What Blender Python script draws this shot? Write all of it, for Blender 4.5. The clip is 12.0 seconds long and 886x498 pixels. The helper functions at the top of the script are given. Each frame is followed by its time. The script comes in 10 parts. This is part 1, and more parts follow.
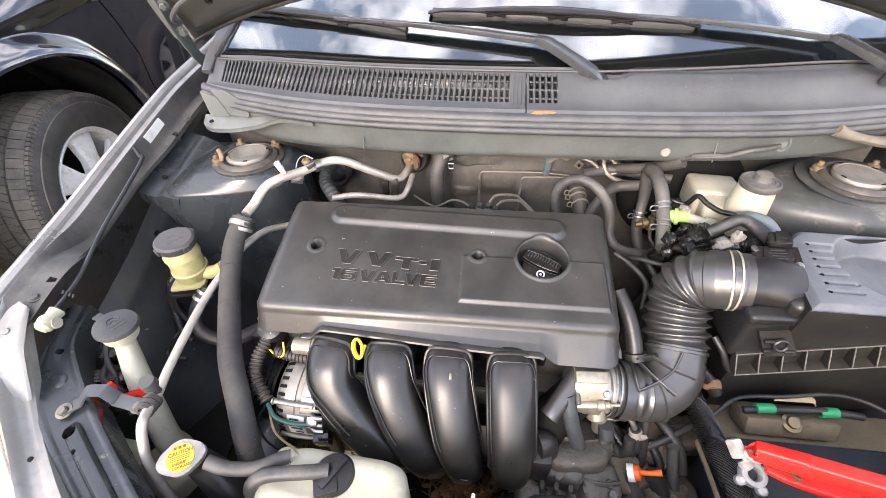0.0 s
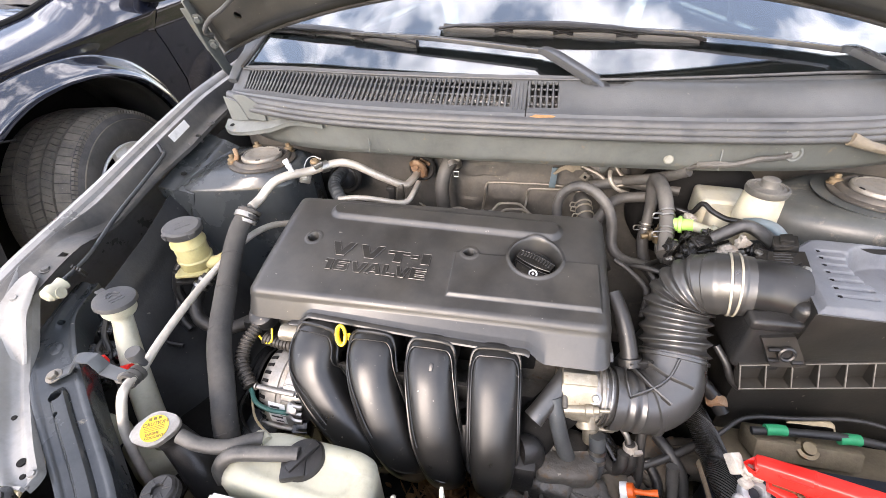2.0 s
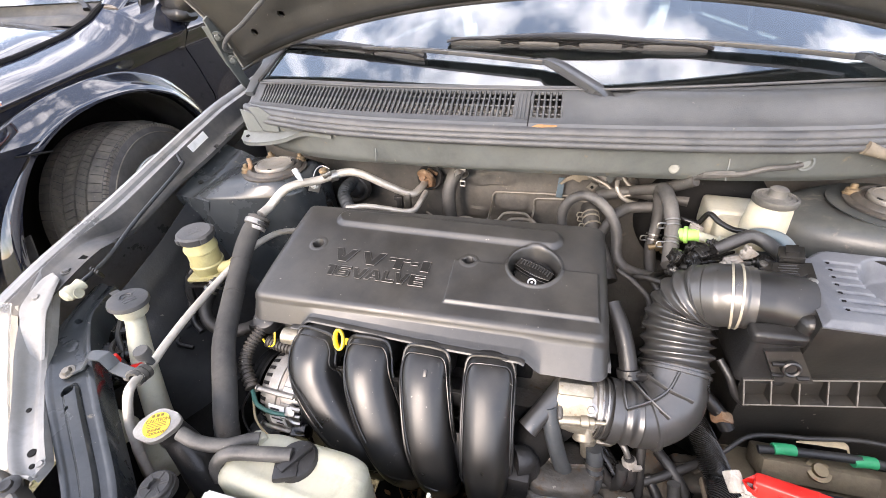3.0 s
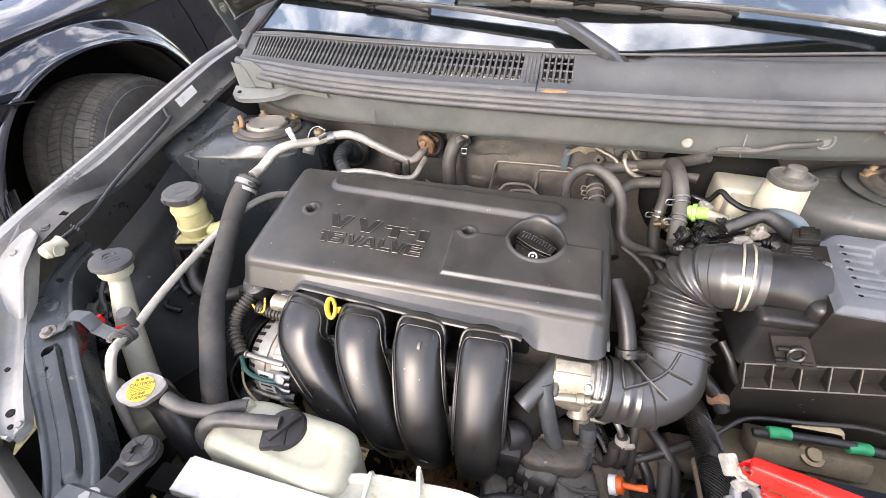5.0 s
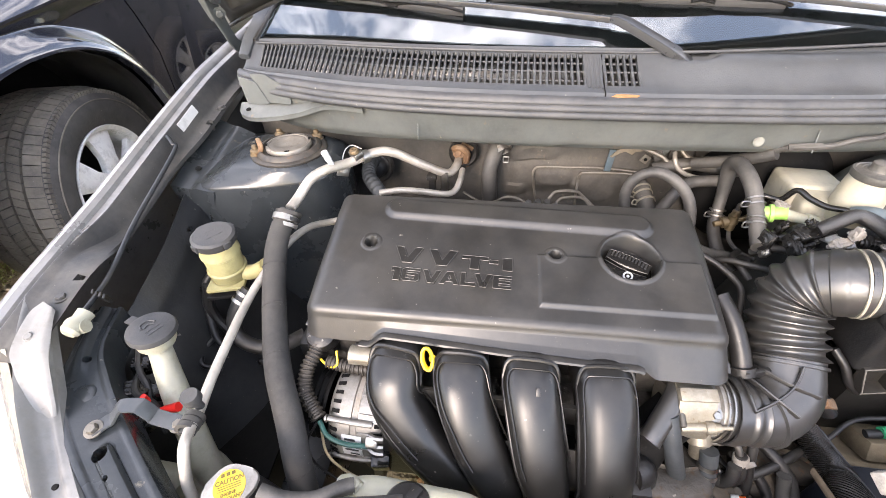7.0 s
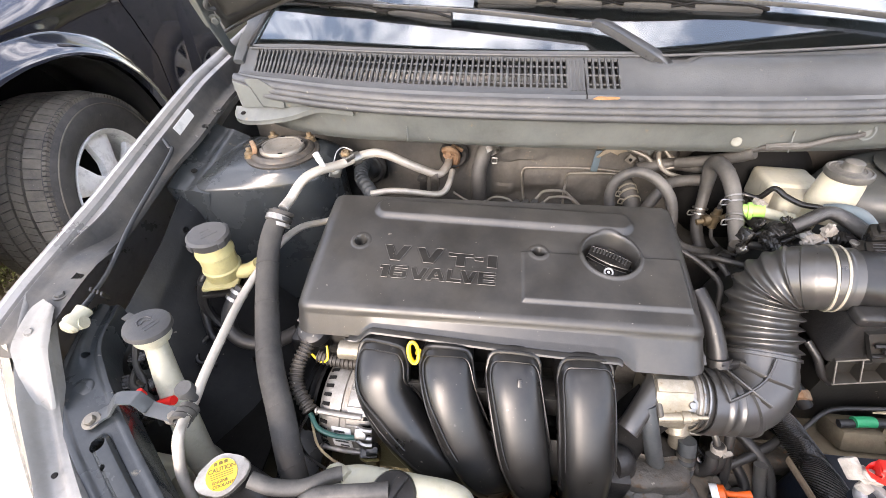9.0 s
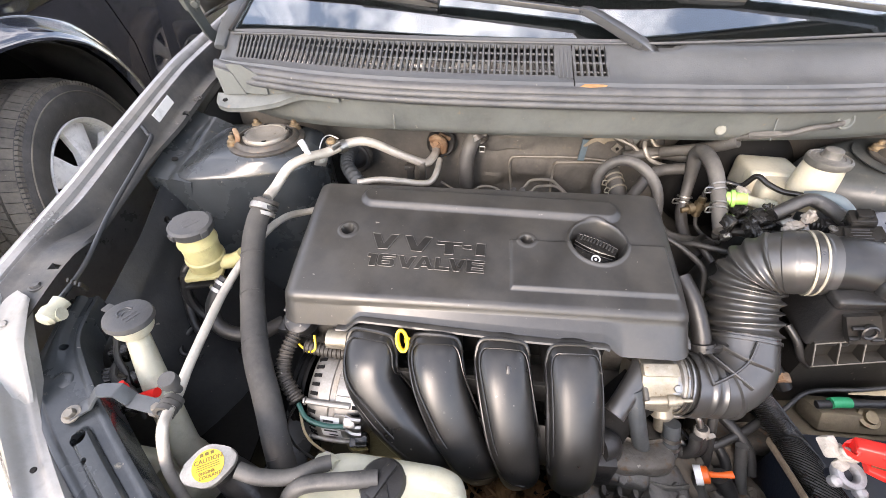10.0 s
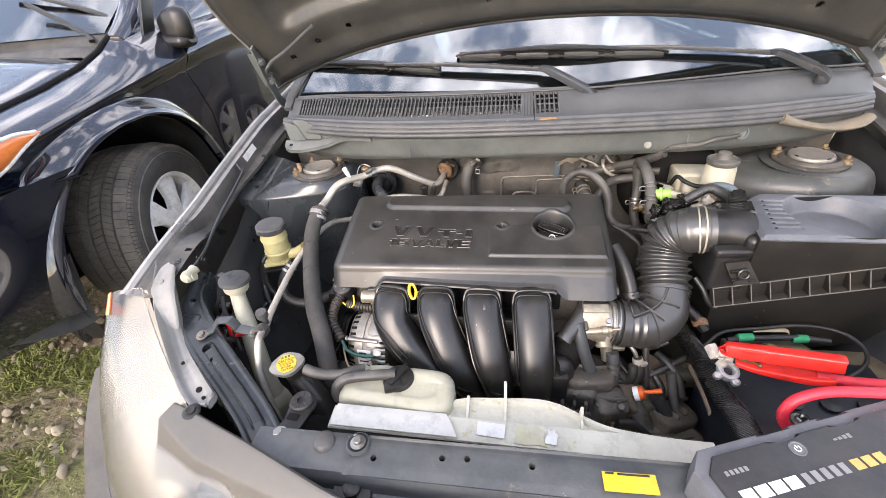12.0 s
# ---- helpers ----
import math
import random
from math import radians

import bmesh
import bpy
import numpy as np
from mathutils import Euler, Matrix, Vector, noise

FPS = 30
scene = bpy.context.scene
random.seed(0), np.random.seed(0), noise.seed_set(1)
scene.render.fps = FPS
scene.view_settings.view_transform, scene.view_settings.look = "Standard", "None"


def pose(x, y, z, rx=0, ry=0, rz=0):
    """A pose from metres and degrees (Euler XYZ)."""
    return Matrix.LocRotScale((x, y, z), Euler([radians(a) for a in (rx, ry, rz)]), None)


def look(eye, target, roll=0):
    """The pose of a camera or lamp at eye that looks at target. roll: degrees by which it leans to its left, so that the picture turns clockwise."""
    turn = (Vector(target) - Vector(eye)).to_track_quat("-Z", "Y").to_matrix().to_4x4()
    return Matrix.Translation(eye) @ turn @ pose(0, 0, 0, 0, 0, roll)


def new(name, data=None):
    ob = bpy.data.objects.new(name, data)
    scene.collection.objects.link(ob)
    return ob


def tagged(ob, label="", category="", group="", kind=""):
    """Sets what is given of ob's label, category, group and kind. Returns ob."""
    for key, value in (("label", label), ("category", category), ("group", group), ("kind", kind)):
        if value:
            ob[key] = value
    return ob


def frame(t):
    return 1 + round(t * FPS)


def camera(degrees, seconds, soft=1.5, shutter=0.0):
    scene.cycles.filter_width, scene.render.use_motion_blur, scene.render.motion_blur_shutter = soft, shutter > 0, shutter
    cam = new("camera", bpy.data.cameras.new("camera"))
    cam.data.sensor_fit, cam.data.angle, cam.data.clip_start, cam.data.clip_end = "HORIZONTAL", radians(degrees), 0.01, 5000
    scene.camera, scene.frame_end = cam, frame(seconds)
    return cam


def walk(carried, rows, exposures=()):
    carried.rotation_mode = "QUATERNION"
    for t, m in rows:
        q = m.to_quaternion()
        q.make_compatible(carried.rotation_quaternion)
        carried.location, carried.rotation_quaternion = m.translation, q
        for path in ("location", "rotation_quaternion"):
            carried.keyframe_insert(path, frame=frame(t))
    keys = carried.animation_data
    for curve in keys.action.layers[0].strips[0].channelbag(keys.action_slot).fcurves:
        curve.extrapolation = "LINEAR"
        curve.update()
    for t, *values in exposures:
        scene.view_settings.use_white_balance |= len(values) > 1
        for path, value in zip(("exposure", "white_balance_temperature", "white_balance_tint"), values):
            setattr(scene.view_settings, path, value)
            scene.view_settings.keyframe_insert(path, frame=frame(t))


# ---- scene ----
cam = camera(93.7, 12.0, soft=0.75)
PATH = [
    (0, (0.004, -0.014, 1.294), (-0.195, 1.493, -0.006), -1.7),
    (0.5, (0.007, -0.012, 1.29), (-0.212, 1.493, -0.009), -2.1),
    (1, (0.0, -0.016, 1.292), (-0.259, 1.514, 0.031), -2.2),
    (1.5, (0.026, -0.017, 1.27), (-0.272, 1.552, 0.067), -1.9),
    (2, (0.063, -0.044, 1.242), (-0.282, 1.55, 0.085), -2.0),
    (2.5, (0.09, -0.056, 1.241), (-0.3, 1.552, 0.118), -2.5),
    (3, (0.098, -0.045, 1.239), (-0.354, 1.558, 0.132), -3.3),
    (3.2, (0.1, -0.037, 1.242), (-0.377, 1.549, 0.12), -3.6),
    (4.8, (0.098, -0.034, 1.207), (-0.367, 1.51, 0.025), -1.5),
    (5, (0.09, -0.027, 1.222), (-0.329, 1.502, 0.004), -1.0),
    (5.5, (0.031, -0.018, 1.225), (-0.319, 1.462, -0.075), -1.2),
    (6, (-0.055, -0.005, 1.232), (-0.362, 1.475, -0.077), -1.3),
    (6.5, (-0.086, 0.008, 1.232), (-0.342, 1.513, -0.061), -1.3),
    (7, (-0.097, 0.02, 1.238), (-0.316, 1.55, -0.031), -1.7),
    (9, (-0.076, 0.004, 1.245), (-0.296, 1.54, -0.016), -2.0),
    (9.5, (-0.077, 0.007, 1.246), (-0.269, 1.539, -0.027), -1.5),
    (10, (-0.077, 0.002, 1.238), (-0.235, 1.523, -0.051), -0.9),
    (10.5, (-0.077, -0.016, 1.236), (-0.222, 1.509, -0.05), -0.8),
    (11, (-0.064, -0.069, 1.252), (-0.246, 1.493, 0.017), -1.3),
    (11.5, (-0.038, -0.143, 1.272), (-0.304, 1.461, 0.108), -3.5),
    (12, (0.015, -0.251, 1.29), (-0.314, 1.391, 0.196), -5.7),
]
walk(cam, [(t, look(eye, target, roll)) for t, eye, target, roll in PATH], [(0, 1.19, 6950, 18), (5, 1.17, 6950, 18), (7, 1.20, 6950, 18), (11, 1.15, 6950, 18), (12, 0.84, 6950, 18)])

# ---- world, sun ----
SUN_ELEV, SUN_AZ = 25.0, 196.0
world = bpy.data.worlds.new("world")
scene.world = world
world.use_nodes = True
wt = world.node_tree
wt.nodes.clear()
w_out = wt.nodes.new("ShaderNodeOutputWorld")
w_bg = wt.nodes.new("ShaderNodeBackground")
w_sky = wt.nodes.new("ShaderNodeTexSky")
w_sky.sky_type, w_sky.sun_disc = "NISHITA", False
w_sky.sun_elevation, w_sky.sun_rotation = radians(SUN_ELEV), radians(SUN_AZ)
w_sky.air_density, w_sky.dust_density = 1.0, 0.6
w_co = wt.nodes.new("ShaderNodeTexCoord")
w_map = wt.nodes.new("ShaderNodeMapping")
w_map.inputs["Scale"].default_value = (1.0, 1.0, 1.5)
w_map.inputs["Location"].default_value = (2.9, 0.2, 0.4)
w_no = wt.nodes.new("ShaderNodeTexNoise")
w_no.inputs["Scale"].default_value, w_no.inputs["Detail"].default_value, w_no.inputs["Roughness"].default_value = 4.2, 10.0, 0.56
w_ra = wt.nodes.new("ShaderNodeValToRGB")
w_ra.color_ramp.elements[0].position, w_ra.color_ramp.elements[1].position = 0.47, 0.66
w_ra.color_ramp.elements[0].color = (0.07, 0.07, 0.07, 1)
w_ra.color_ramp.elements[1].color = (0.80, 0.80, 0.80, 1)
w_mix = wt.nodes.new("ShaderNodeMix")
w_mix.data_type = "RGBA"
w_mix.inputs[7].default_value = (21.0, 21.5, 22.6, 1)
wt.links.new(w_co.outputs["Generated"], w_map.inputs["Vector"])
wt.links.new(w_map.outputs["Vector"], w_no.inputs["Vector"])
wt.links.new(w_no.outputs["Fac"], w_ra.inputs["Fac"])
wt.links.new(w_ra.outputs["Color"], w_mix.inputs[0])
w_blue = wt.nodes.new("ShaderNodeVectorMath")
w_blue.operation = "SCALE"
w_blue.inputs["Scale"].default_value = 1.7
wt.links.new(w_sky.outputs["Color"], w_blue.inputs[0])
wt.links.new(w_blue.outputs[0], w_mix.inputs[6])
wt.links.new(w_mix.outputs[2], w_bg.inputs["Color"])
wt.links.new(w_bg.outputs["Background"], w_out.inputs["Surface"])
w_bg.inputs["Strength"].default_value = 0.15

sun_data = bpy.data.lights.new("sun", "SUN")
sun_data.energy, sun_data.angle, sun_data.color = 2.0, radians(24), (1.0, 0.91, 0.81)
sun = new("sun", sun_data)
_a, _e = radians(SUN_AZ), radians(SUN_ELEV)
sun_way = Vector((math.sin(_a) * math.cos(_e), math.cos(_a) * math.cos(_e), math.sin(_e)))
sun.matrix_world = look(sun_way * 20, (0, 0, 0))


# ---- materials ----
def mat(name, col, rough=0.5, metal=0.0, var=0.25, scale=14.0, dust=None, dust_amt=0.0, bump=0.05, bscale=220.0,
        coat=0.0, spec=0.5, trans=0.0, sss=0.0, rvar=0.12, pieces=0.0, wear=None, wear_amt=0.0, grime=0.4, specks=0.5):
    """A worn surface: two scales of colour change, dust in patches, worn specks, fine relief."""
    m = bpy.data.materials.new(name)
    m.use_nodes = True
    nt = m.node_tree
    b = nt.nodes["Principled BSDF"]
    co = nt.nodes.new("ShaderNodeTexCoord")

    def noise_tex(sc, detail=6.0, ro=0.6):
        n = nt.nodes.new("ShaderNodeTexNoise")
        n.inputs["Scale"].default_value, n.inputs["Detail"].default_value, n.inputs["Roughness"].default_value = sc, detail, ro
        nt.links.new(co.outputs["Object"], n.inputs["Vector"])
        return n.outputs["Fac"]

    def ramp(src, p0, p1, v0, v1):
        n = nt.nodes.new("ShaderNodeMapRange")
        n.inputs[1].default_value, n.inputs[2].default_value, n.inputs[3].default_value, n.inputs[4].default_value = p0, p1, v0, v1
        nt.links.new(src, n.inputs[0])
        return n.outputs[0]

    def mix(fac, a, bcol):
        n = nt.nodes.new("ShaderNodeMix")
        n.data_type = "RGBA"
        for sock, v in ((n.inputs[0], fac), (n.inputs[6], a), (n.inputs[7], bcol)):
            if isinstance(v, (tuple, list)):
                sock.default_value = (*v[:3], 1)
            elif isinstance(v, float):
                sock.default_value = v
            else:
                nt.links.new(v, sock)
        return n.outputs[2]

    big = noise_tex(scale)
    fine = noise_tex(scale * 13, 3.0)
    lo = tuple(c * (1 - var) for c in col)
    hi = tuple(min(1, c * (1 + var)) for c in col)
    c = mix(ramp(big, 0.3, 0.7, 0, 1), lo, hi)
    c = mix(ramp(fine, 0.35, 0.75, 0, 0.35), c, tuple(min(1, v * (1 + 1.2 * var)) for v in col))
    if grime:
        c = mix(ramp(noise_tex(38.0, 9.0, 0.68), 0.50, 0.66, 0, grime), c, tuple(v * 0.45 for v in col))
        c = mix(ramp(noise_tex(95.0, 8.0, 0.7), 0.56, 0.70, 0, grime * 0.8), c, tuple(min(1, v * 1.35 + 0.003) for v in col))
    if pieces:
        oi = nt.nodes.new("ShaderNodeNewGeometry")
        c = mix(ramp(oi.outputs["Random Per Island"], 0, 1, 0, pieces), c, tuple(v * 0.40 for v in col))
    d_fac = None
    if dust_amt:
        geo = nt.nodes.new("ShaderNodeNewGeometry")
        sep = nt.nodes.new("ShaderNodeSeparateXYZ")
        nt.links.new(geo.outputs["Normal"], sep.inputs[0])
        up = ramp(sep.outputs[2], -0.1, 0.9, 0.35, 1.0)
        pat = ramp(noise_tex(scale * 0.8, 10.0, 0.7), 0.38, 0.62, 0.1, 1.25)
        mul = nt.nodes.new("ShaderNodeMath")
        mul.operation = "MULTIPLY"
        nt.links.new(up, mul.inputs[0])
        nt.links.new(pat, mul.inputs[1])
        mul2 = nt.nodes.new("ShaderNodeMath")
        mul2.operation = "MULTIPLY"
        nt.links.new(mul.outputs[0], mul2.inputs[0])
        mul2.inputs[1].default_value = dust_amt
        d_fac = mul2.outputs[0]
        c = mix(d_fac, c, dust or (0.3, 0.27, 0.22))
    if wear_amt:
        c = mix(ramp(noise_tex(scale * 2.6, 10.0, 0.7), 0.66 - 0.2 * wear_amt, 0.72 - 0.15 * wear_amt, 0, 0.85), c, wear or (0.2, 0.1, 0.05))
    if specks:
        c = mix(ramp(noise_tex(300.0, 3.0, 0.6), 0.725, 0.765, 0, specks), c, (0.34, 0.30, 0.24))
        c = mix(ramp(noise_tex(120.0, 2.0, 0.5), 0.755, 0.775, 0, specks), c, (0.36, 0.33, 0.28))
    nt.links.new(c, b.inputs["Base Color"])
    r = ramp(big, 0.25, 0.75, max(0.03, rough - rvar), min(1, rough + rvar))
    if d_fac is not None:
        add = nt.nodes.new("ShaderNodeMath")
        add.operation, add.use_clamp = "MULTIPLY_ADD", True
        nt.links.new(d_fac, add.inputs[0])
        add.inputs[1].default_value = 0.35
        nt.links.new(r, add.inputs[2])
        r = add.outputs[0]
    nt.links.new(r, b.inputs["Roughness"])
    b.inputs["Metallic"].default_value = metal
    b.inputs["Specular IOR Level"].default_value = spec
    b.inputs["Coat Weight"].default_value = coat
    b.inputs["Coat Roughness"].default_value = 0.04
    b.inputs["Transmission Weight"].default_value = trans
    if sss:
        b.inputs["Subsurface Weight"].default_value = sss
        b.inputs["Subsurface Radius"].default_value = (0.02, 0.018, 0.012)
    if bump:
        bp = nt.nodes.new("ShaderNodeBump")
        bp.inputs["Strength"].default_value = min(1.0, bump * 4)
        bp.inputs["Distance"].default_value = 0.002
        nt.links.new(noise_tex(bscale, 4.0), bp.inputs["Height"])
        nt.links.new(bp.outputs["Normal"], b.inputs["Normal"])
    return m


DUST = (0.30, 0.27, 0.22)
M = dict(
    cover=mat("satin black plastic", (0.014, 0.0136, 0.0130), 0.42, var=0.4, dust=DUST, dust_amt=0.07, bump=0.015, bscale=600, spec=0.85, rvar=0.14),
    runner=mat("glossy black plastic", (0.007, 0.007, 0.0072), 0.33, var=0.35, dust=DUST, dust_amt=0.035, bump=0.0, spec=0.62, rvar=0.12, wear=(0.085, 0.08, 0.072), wear_amt=0.10),
    black=mat("black plastic", (0.010, 0.010, 0.0105), 0.36, var=0.35, dust=DUST, dust_amt=0.04, bump=0.06),
    # paler, shinier black that paints the highlight along moulded edges
    edge_sheen=mat("sheen on moulded edge", (0.020, 0.0195, 0.019), 0.38, var=0.3, dust=DUST, dust_amt=0.1, bump=0.0, spec=1.0),
    rubber=mat("black rubber", (0.016, 0.016, 0.0165), 0.48, var=0.3, dust=DUST, dust_amt=0.09, bump=0.05),
    boot=mat("moulded rubber", (0.026, 0.0257, 0.0252), 0.32, var=0.3, dust=DUST, dust_amt=0.05, bump=0.015, spec=1.0),
    foam=mat("foam sleeve", (0.035, 0.0345, 0.034), 0.8, var=0.25, scale=22, dust=DUST, dust_amt=0.08, bump=0.05, bscale=260),
    hose=mat("grey rubber hose", (0.038, 0.037, 0.036), 0.5, var=0.35, dust=(0.27, 0.25, 0.215), dust_amt=0.32, bump=0.05),
    bay=mat("bay paint", (0.020, 0.0235, 0.028), 0.30, var=0.3, dust=DUST, dust_amt=0.06, bump=0.03, coat=0.2, wear=(0.16, 0.12, 0.08), wear_amt=0.15),
    bay_dusty=mat("dusty bay paint", (0.088, 0.097, 0.094), 0.42, grime=0.14, var=0.25, dust=(0.29, 0.29, 0.265), dust_amt=0.33, bump=0.04, wear=(0.2, 0.15, 0.1), wear_amt=0.2),
    # body paint in a darker copy for the shaded inner wall, plus dust and wear
    paint_shaded=mat("silver paint darkened for shade", (0.026, 0.028, 0.031), 0.45, var=0.2, dust=DUST, dust_amt=0.2, bump=0.02, wear=(0.3, 0.29, 0.27), wear_amt=0.1),
    paint=mat("silver grey paint", (0.26, 0.26, 0.26), 0.32, metal=0.35, var=0.12, dust=(0.4, 0.36, 0.3), dust_amt=0.25, bump=0.015, coat=0.6, wear=(0.3, 0.22, 0.14), wear_amt=0.12),
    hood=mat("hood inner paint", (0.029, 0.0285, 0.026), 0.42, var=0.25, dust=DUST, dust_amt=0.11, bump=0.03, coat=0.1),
    cowl=mat("weathered grey plastic", (0.062, 0.067, 0.072), 0.45, grime=0.22, var=0.18, scale=5, dust=(0.32, 0.31, 0.29), dust_amt=0.12, bump=0.06, bscale=350),
    # near-black grime; also colours in the shade of holes, slots and recesses
    dark=mat("near-black grime and shade", (0.004, 0.004, 0.004), 0.8, var=0.5, dust=DUST, dust_amt=0.015, bump=0.1, bscale=120, spec=0.2, specks=0.15),
    alu=mat("cast aluminium", (0.36, 0.345, 0.32), 0.42, metal=0.75, var=0.3, scale=30, dust=(0.16, 0.14, 0.11), dust_amt=0.35, bump=0.03, bscale=500),
    alu_dirty=mat("dirty cast aluminium", (0.105, 0.101, 0.092), 0.5, metal=0.5, var=0.5, dust=(0.09, 0.072, 0.055), dust_amt=0.4, bump=0.15, bscale=150, wear=(0.1, 0.06, 0.03), wear_amt=0.4),
    steel=mat("zinc plated steel", (0.36, 0.35, 0.33), 0.38, metal=1.0, var=0.2, dust=DUST, dust_amt=0.15, bump=0.04, wear=(0.25, 0.14, 0.07), wear_amt=0.25),
    tube=mat("matt aluminium tube", (0.52, 0.485, 0.43), 0.45, metal=0.5, var=0.15, dust=(0.46, 0.41, 0.33), dust_amt=0.3, bump=0.05),
    brass=mat("yellow passivated steel", (0.23, 0.175, 0.10), 0.42, metal=0.8, var=0.25, dust=DUST, dust_amt=0.3, wear=(0.25, 0.12, 0.05), wear_amt=0.4),
    rust=mat("rusty fitting", (0.17, 0.085, 0.04), 0.75, metal=0.2, var=0.45, scale=60, dust=(0.5, 0.4, 0.28), dust_amt=0.4, bump=0.2),
    milky=mat("aged translucent plastic", (0.40, 0.395, 0.315), 0.4, var=0.10, dust=(0.5, 0.46, 0.32), dust_amt=0.25, bump=0.02, sss=0.3),
    yellowed=mat("yellowed translucent plastic", (0.39, 0.36, 0.18), 0.38, var=0.15, dust=(0.4, 0.34, 0.18), dust_amt=0.3, bump=0.02, sss=0.3),
    cream=mat("cream reservoir plastic", (0.47, 0.44, 0.34), 0.4, var=0.08, dust=(0.5, 0.45, 0.34), dust_amt=0.3, bump=0.02, sss=0.25),
    shroud=mat("off white plastic", (0.60, 0.59, 0.50), 0.45, var=0.12, dust=(0.45, 0.43, 0.36), dust_amt=0.3, bump=0.03, wear=(0.45, 0.4, 0.2), wear_amt=0.25),
    label=mat("white label", (0.74, 0.74, 0.72), 0.5, var=0.06, dust=DUST, dust_amt=0.1, bump=0.0),
    yellow=mat("yellow label", (0.68, 0.46, 0.02), 0.45, var=0.08, dust=DUST, dust_amt=0.1, bump=0.0),
    yellow_plastic=mat("yellow plastic", (0.8, 0.55, 0.03), 0.35, var=0.1, bump=0.0),
    print=mat("black print", (0.03, 0.03, 0.03), 0.5, var=0.1, bump=0.0),
    worn_print=mat("worn brown print", (0.16, 0.11, 0.02), 0.5, var=0.4, scale=60, bump=0.0),
    plug_grey=mat("dirty pale plug", (0.21, 0.215, 0.19), 0.55, var=0.2, scale=60, dust=DUST, dust_amt=0.3, bump=0.03),
    support=mat("slate support paint", (0.053, 0.060, 0.065), 0.36, var=0.22, scale=10, grime=0.3, dust=(0.30, 0.28, 0.25), dust_amt=0.14, bump=0.03, coat=0.15, wear=(0.16, 0.14, 0.11), wear_amt=0.12),
    thin_pipe=mat("dull coated pipe", (0.20, 0.185, 0.16), 0.45, metal=0.6, var=0.3, scale=40, dust=(0.3, 0.26, 0.2), dust_amt=0.35, bump=0.04),
    box_dusty=mat("dust-caked black plastic", (0.024, 0.0215, 0.0185), 0.5, var=0.4, dust=(0.22, 0.18, 0.135), dust_amt=0.2, bump=0.05),
    gloss=mat("shiny black connector plastic", (0.008, 0.008, 0.008), 0.2, var=0.3, dust=DUST, dust_amt=0.03, bump=0.03),
    alu_warm=mat("tarnished cast aluminium", (0.34, 0.315, 0.26), 0.42, metal=0.7, var=0.35, scale=40, dust=(0.22, 0.175, 0.11), dust_amt=0.4, bump=0.04, bscale=400, wear=(0.2, 0.14, 0.08), wear_amt=0.3),
    slate=mat("slate rubber", (0.034, 0.041, 0.047), 0.5, var=0.25, dust=DUST, dust_amt=0.12, bump=0.05),
    tower_slate=mat("slate bay paint", (0.025, 0.030, 0.034), 0.27, var=0.3, scale=8, dust=(0.25, 0.25, 0.23), dust_amt=0.065, bump=0.03, coat=0.2, wear=(0.2, 0.17, 0.12), wear_amt=0.15),
    apron=mat("dull bay paint", (0.020, 0.0215, 0.0235), 0.40, var=0.3, dust=(0.24, 0.23, 0.2), dust_amt=0.07, bump=0.04, coat=0.1),
    edge=mat("rubbed plastic edge", (0.10, 0.096, 0.088), 0.4, var=0.3, dust=DUST, dust_amt=0.3, bump=0.03),
    stud=mat("rusty stud", (0.20, 0.145, 0.085), 0.5, metal=0.6, var=0.4, scale=60, dust=(0.3, 0.24, 0.16), dust_amt=0.3, wear=(0.18, 0.08, 0.035), wear_amt=0.5, bump=0.1),
    mount=mat("dusty strut plate", (0.055, 0.052, 0.048), 0.45, metal=0.4, var=0.35, scale=30, dust=(0.24, 0.20, 0.155), dust_amt=0.28, bump=0.06, wear=(0.16, 0.09, 0.05), wear_amt=0.3),
    cap_metal=mat("pale worn cap metal", (0.27, 0.25, 0.22), 0.45, metal=0.5, var=0.3, scale=40, dust=(0.36, 0.31, 0.24), dust_amt=0.4, bump=0.04, wear=(0.12, 0.08, 0.05), wear_amt=0.3),
    tower_dust=mat("dust-filmed bay paint", (0.030, 0.036, 0.038), 0.36, var=0.3, scale=8, dust=(0.27, 0.25, 0.20), dust_amt=0.20, bump=0.03, coat=0.05, wear=(0.16, 0.145, 0.115), wear_amt=0.38),
    seal=mat("weathered seal rubber", (0.055, 0.057, 0.060), 0.45, grime=0.10, var=0.08, scale=30, dust=(0.30, 0.285, 0.26), dust_amt=0.15, bump=0.06, bscale=500),
    corroded=mat("white corroded metal", (0.33, 0.31, 0.28), 0.6, metal=0.2, var=0.3, scale=50, dust=(0.3, 0.24, 0.17), dust_amt=0.4, bump=0.15),
    red=mat("red plastic", (0.80, 0.022, 0.016), 0.36, var=0.1, dust=(0.5, 0.2, 0.15), dust_amt=0.08, bump=0.03),
    red_cable=mat("red cable", (0.68, 0.03, 0.05), 0.45, var=0.08, bump=0.03),
    orange=mat("orange plastic", (0.75, 0.12, 0.015), 0.4, var=0.1, bump=0.02),
    green=mat("green tape", (0.02, 0.32, 0.13), 0.5, var=0.15, bump=0.05),
    lime=mat("lime plastic", (0.32, 0.62, 0.12), 0.4, var=0.12, dust=DUST, dust_amt=0.2, bump=0.02),
    cap=mat("dull grey plastic cap", (0.045, 0.047, 0.05), 0.48, var=0.2, dust=DUST, dust_amt=0.12, bump=0.05),
    box_black=mat("dusty black plastic", (0.011, 0.0108, 0.0102), 0.40, var=0.4, dust=(0.20, 0.17, 0.125), dust_amt=0.11, bump=0.03),
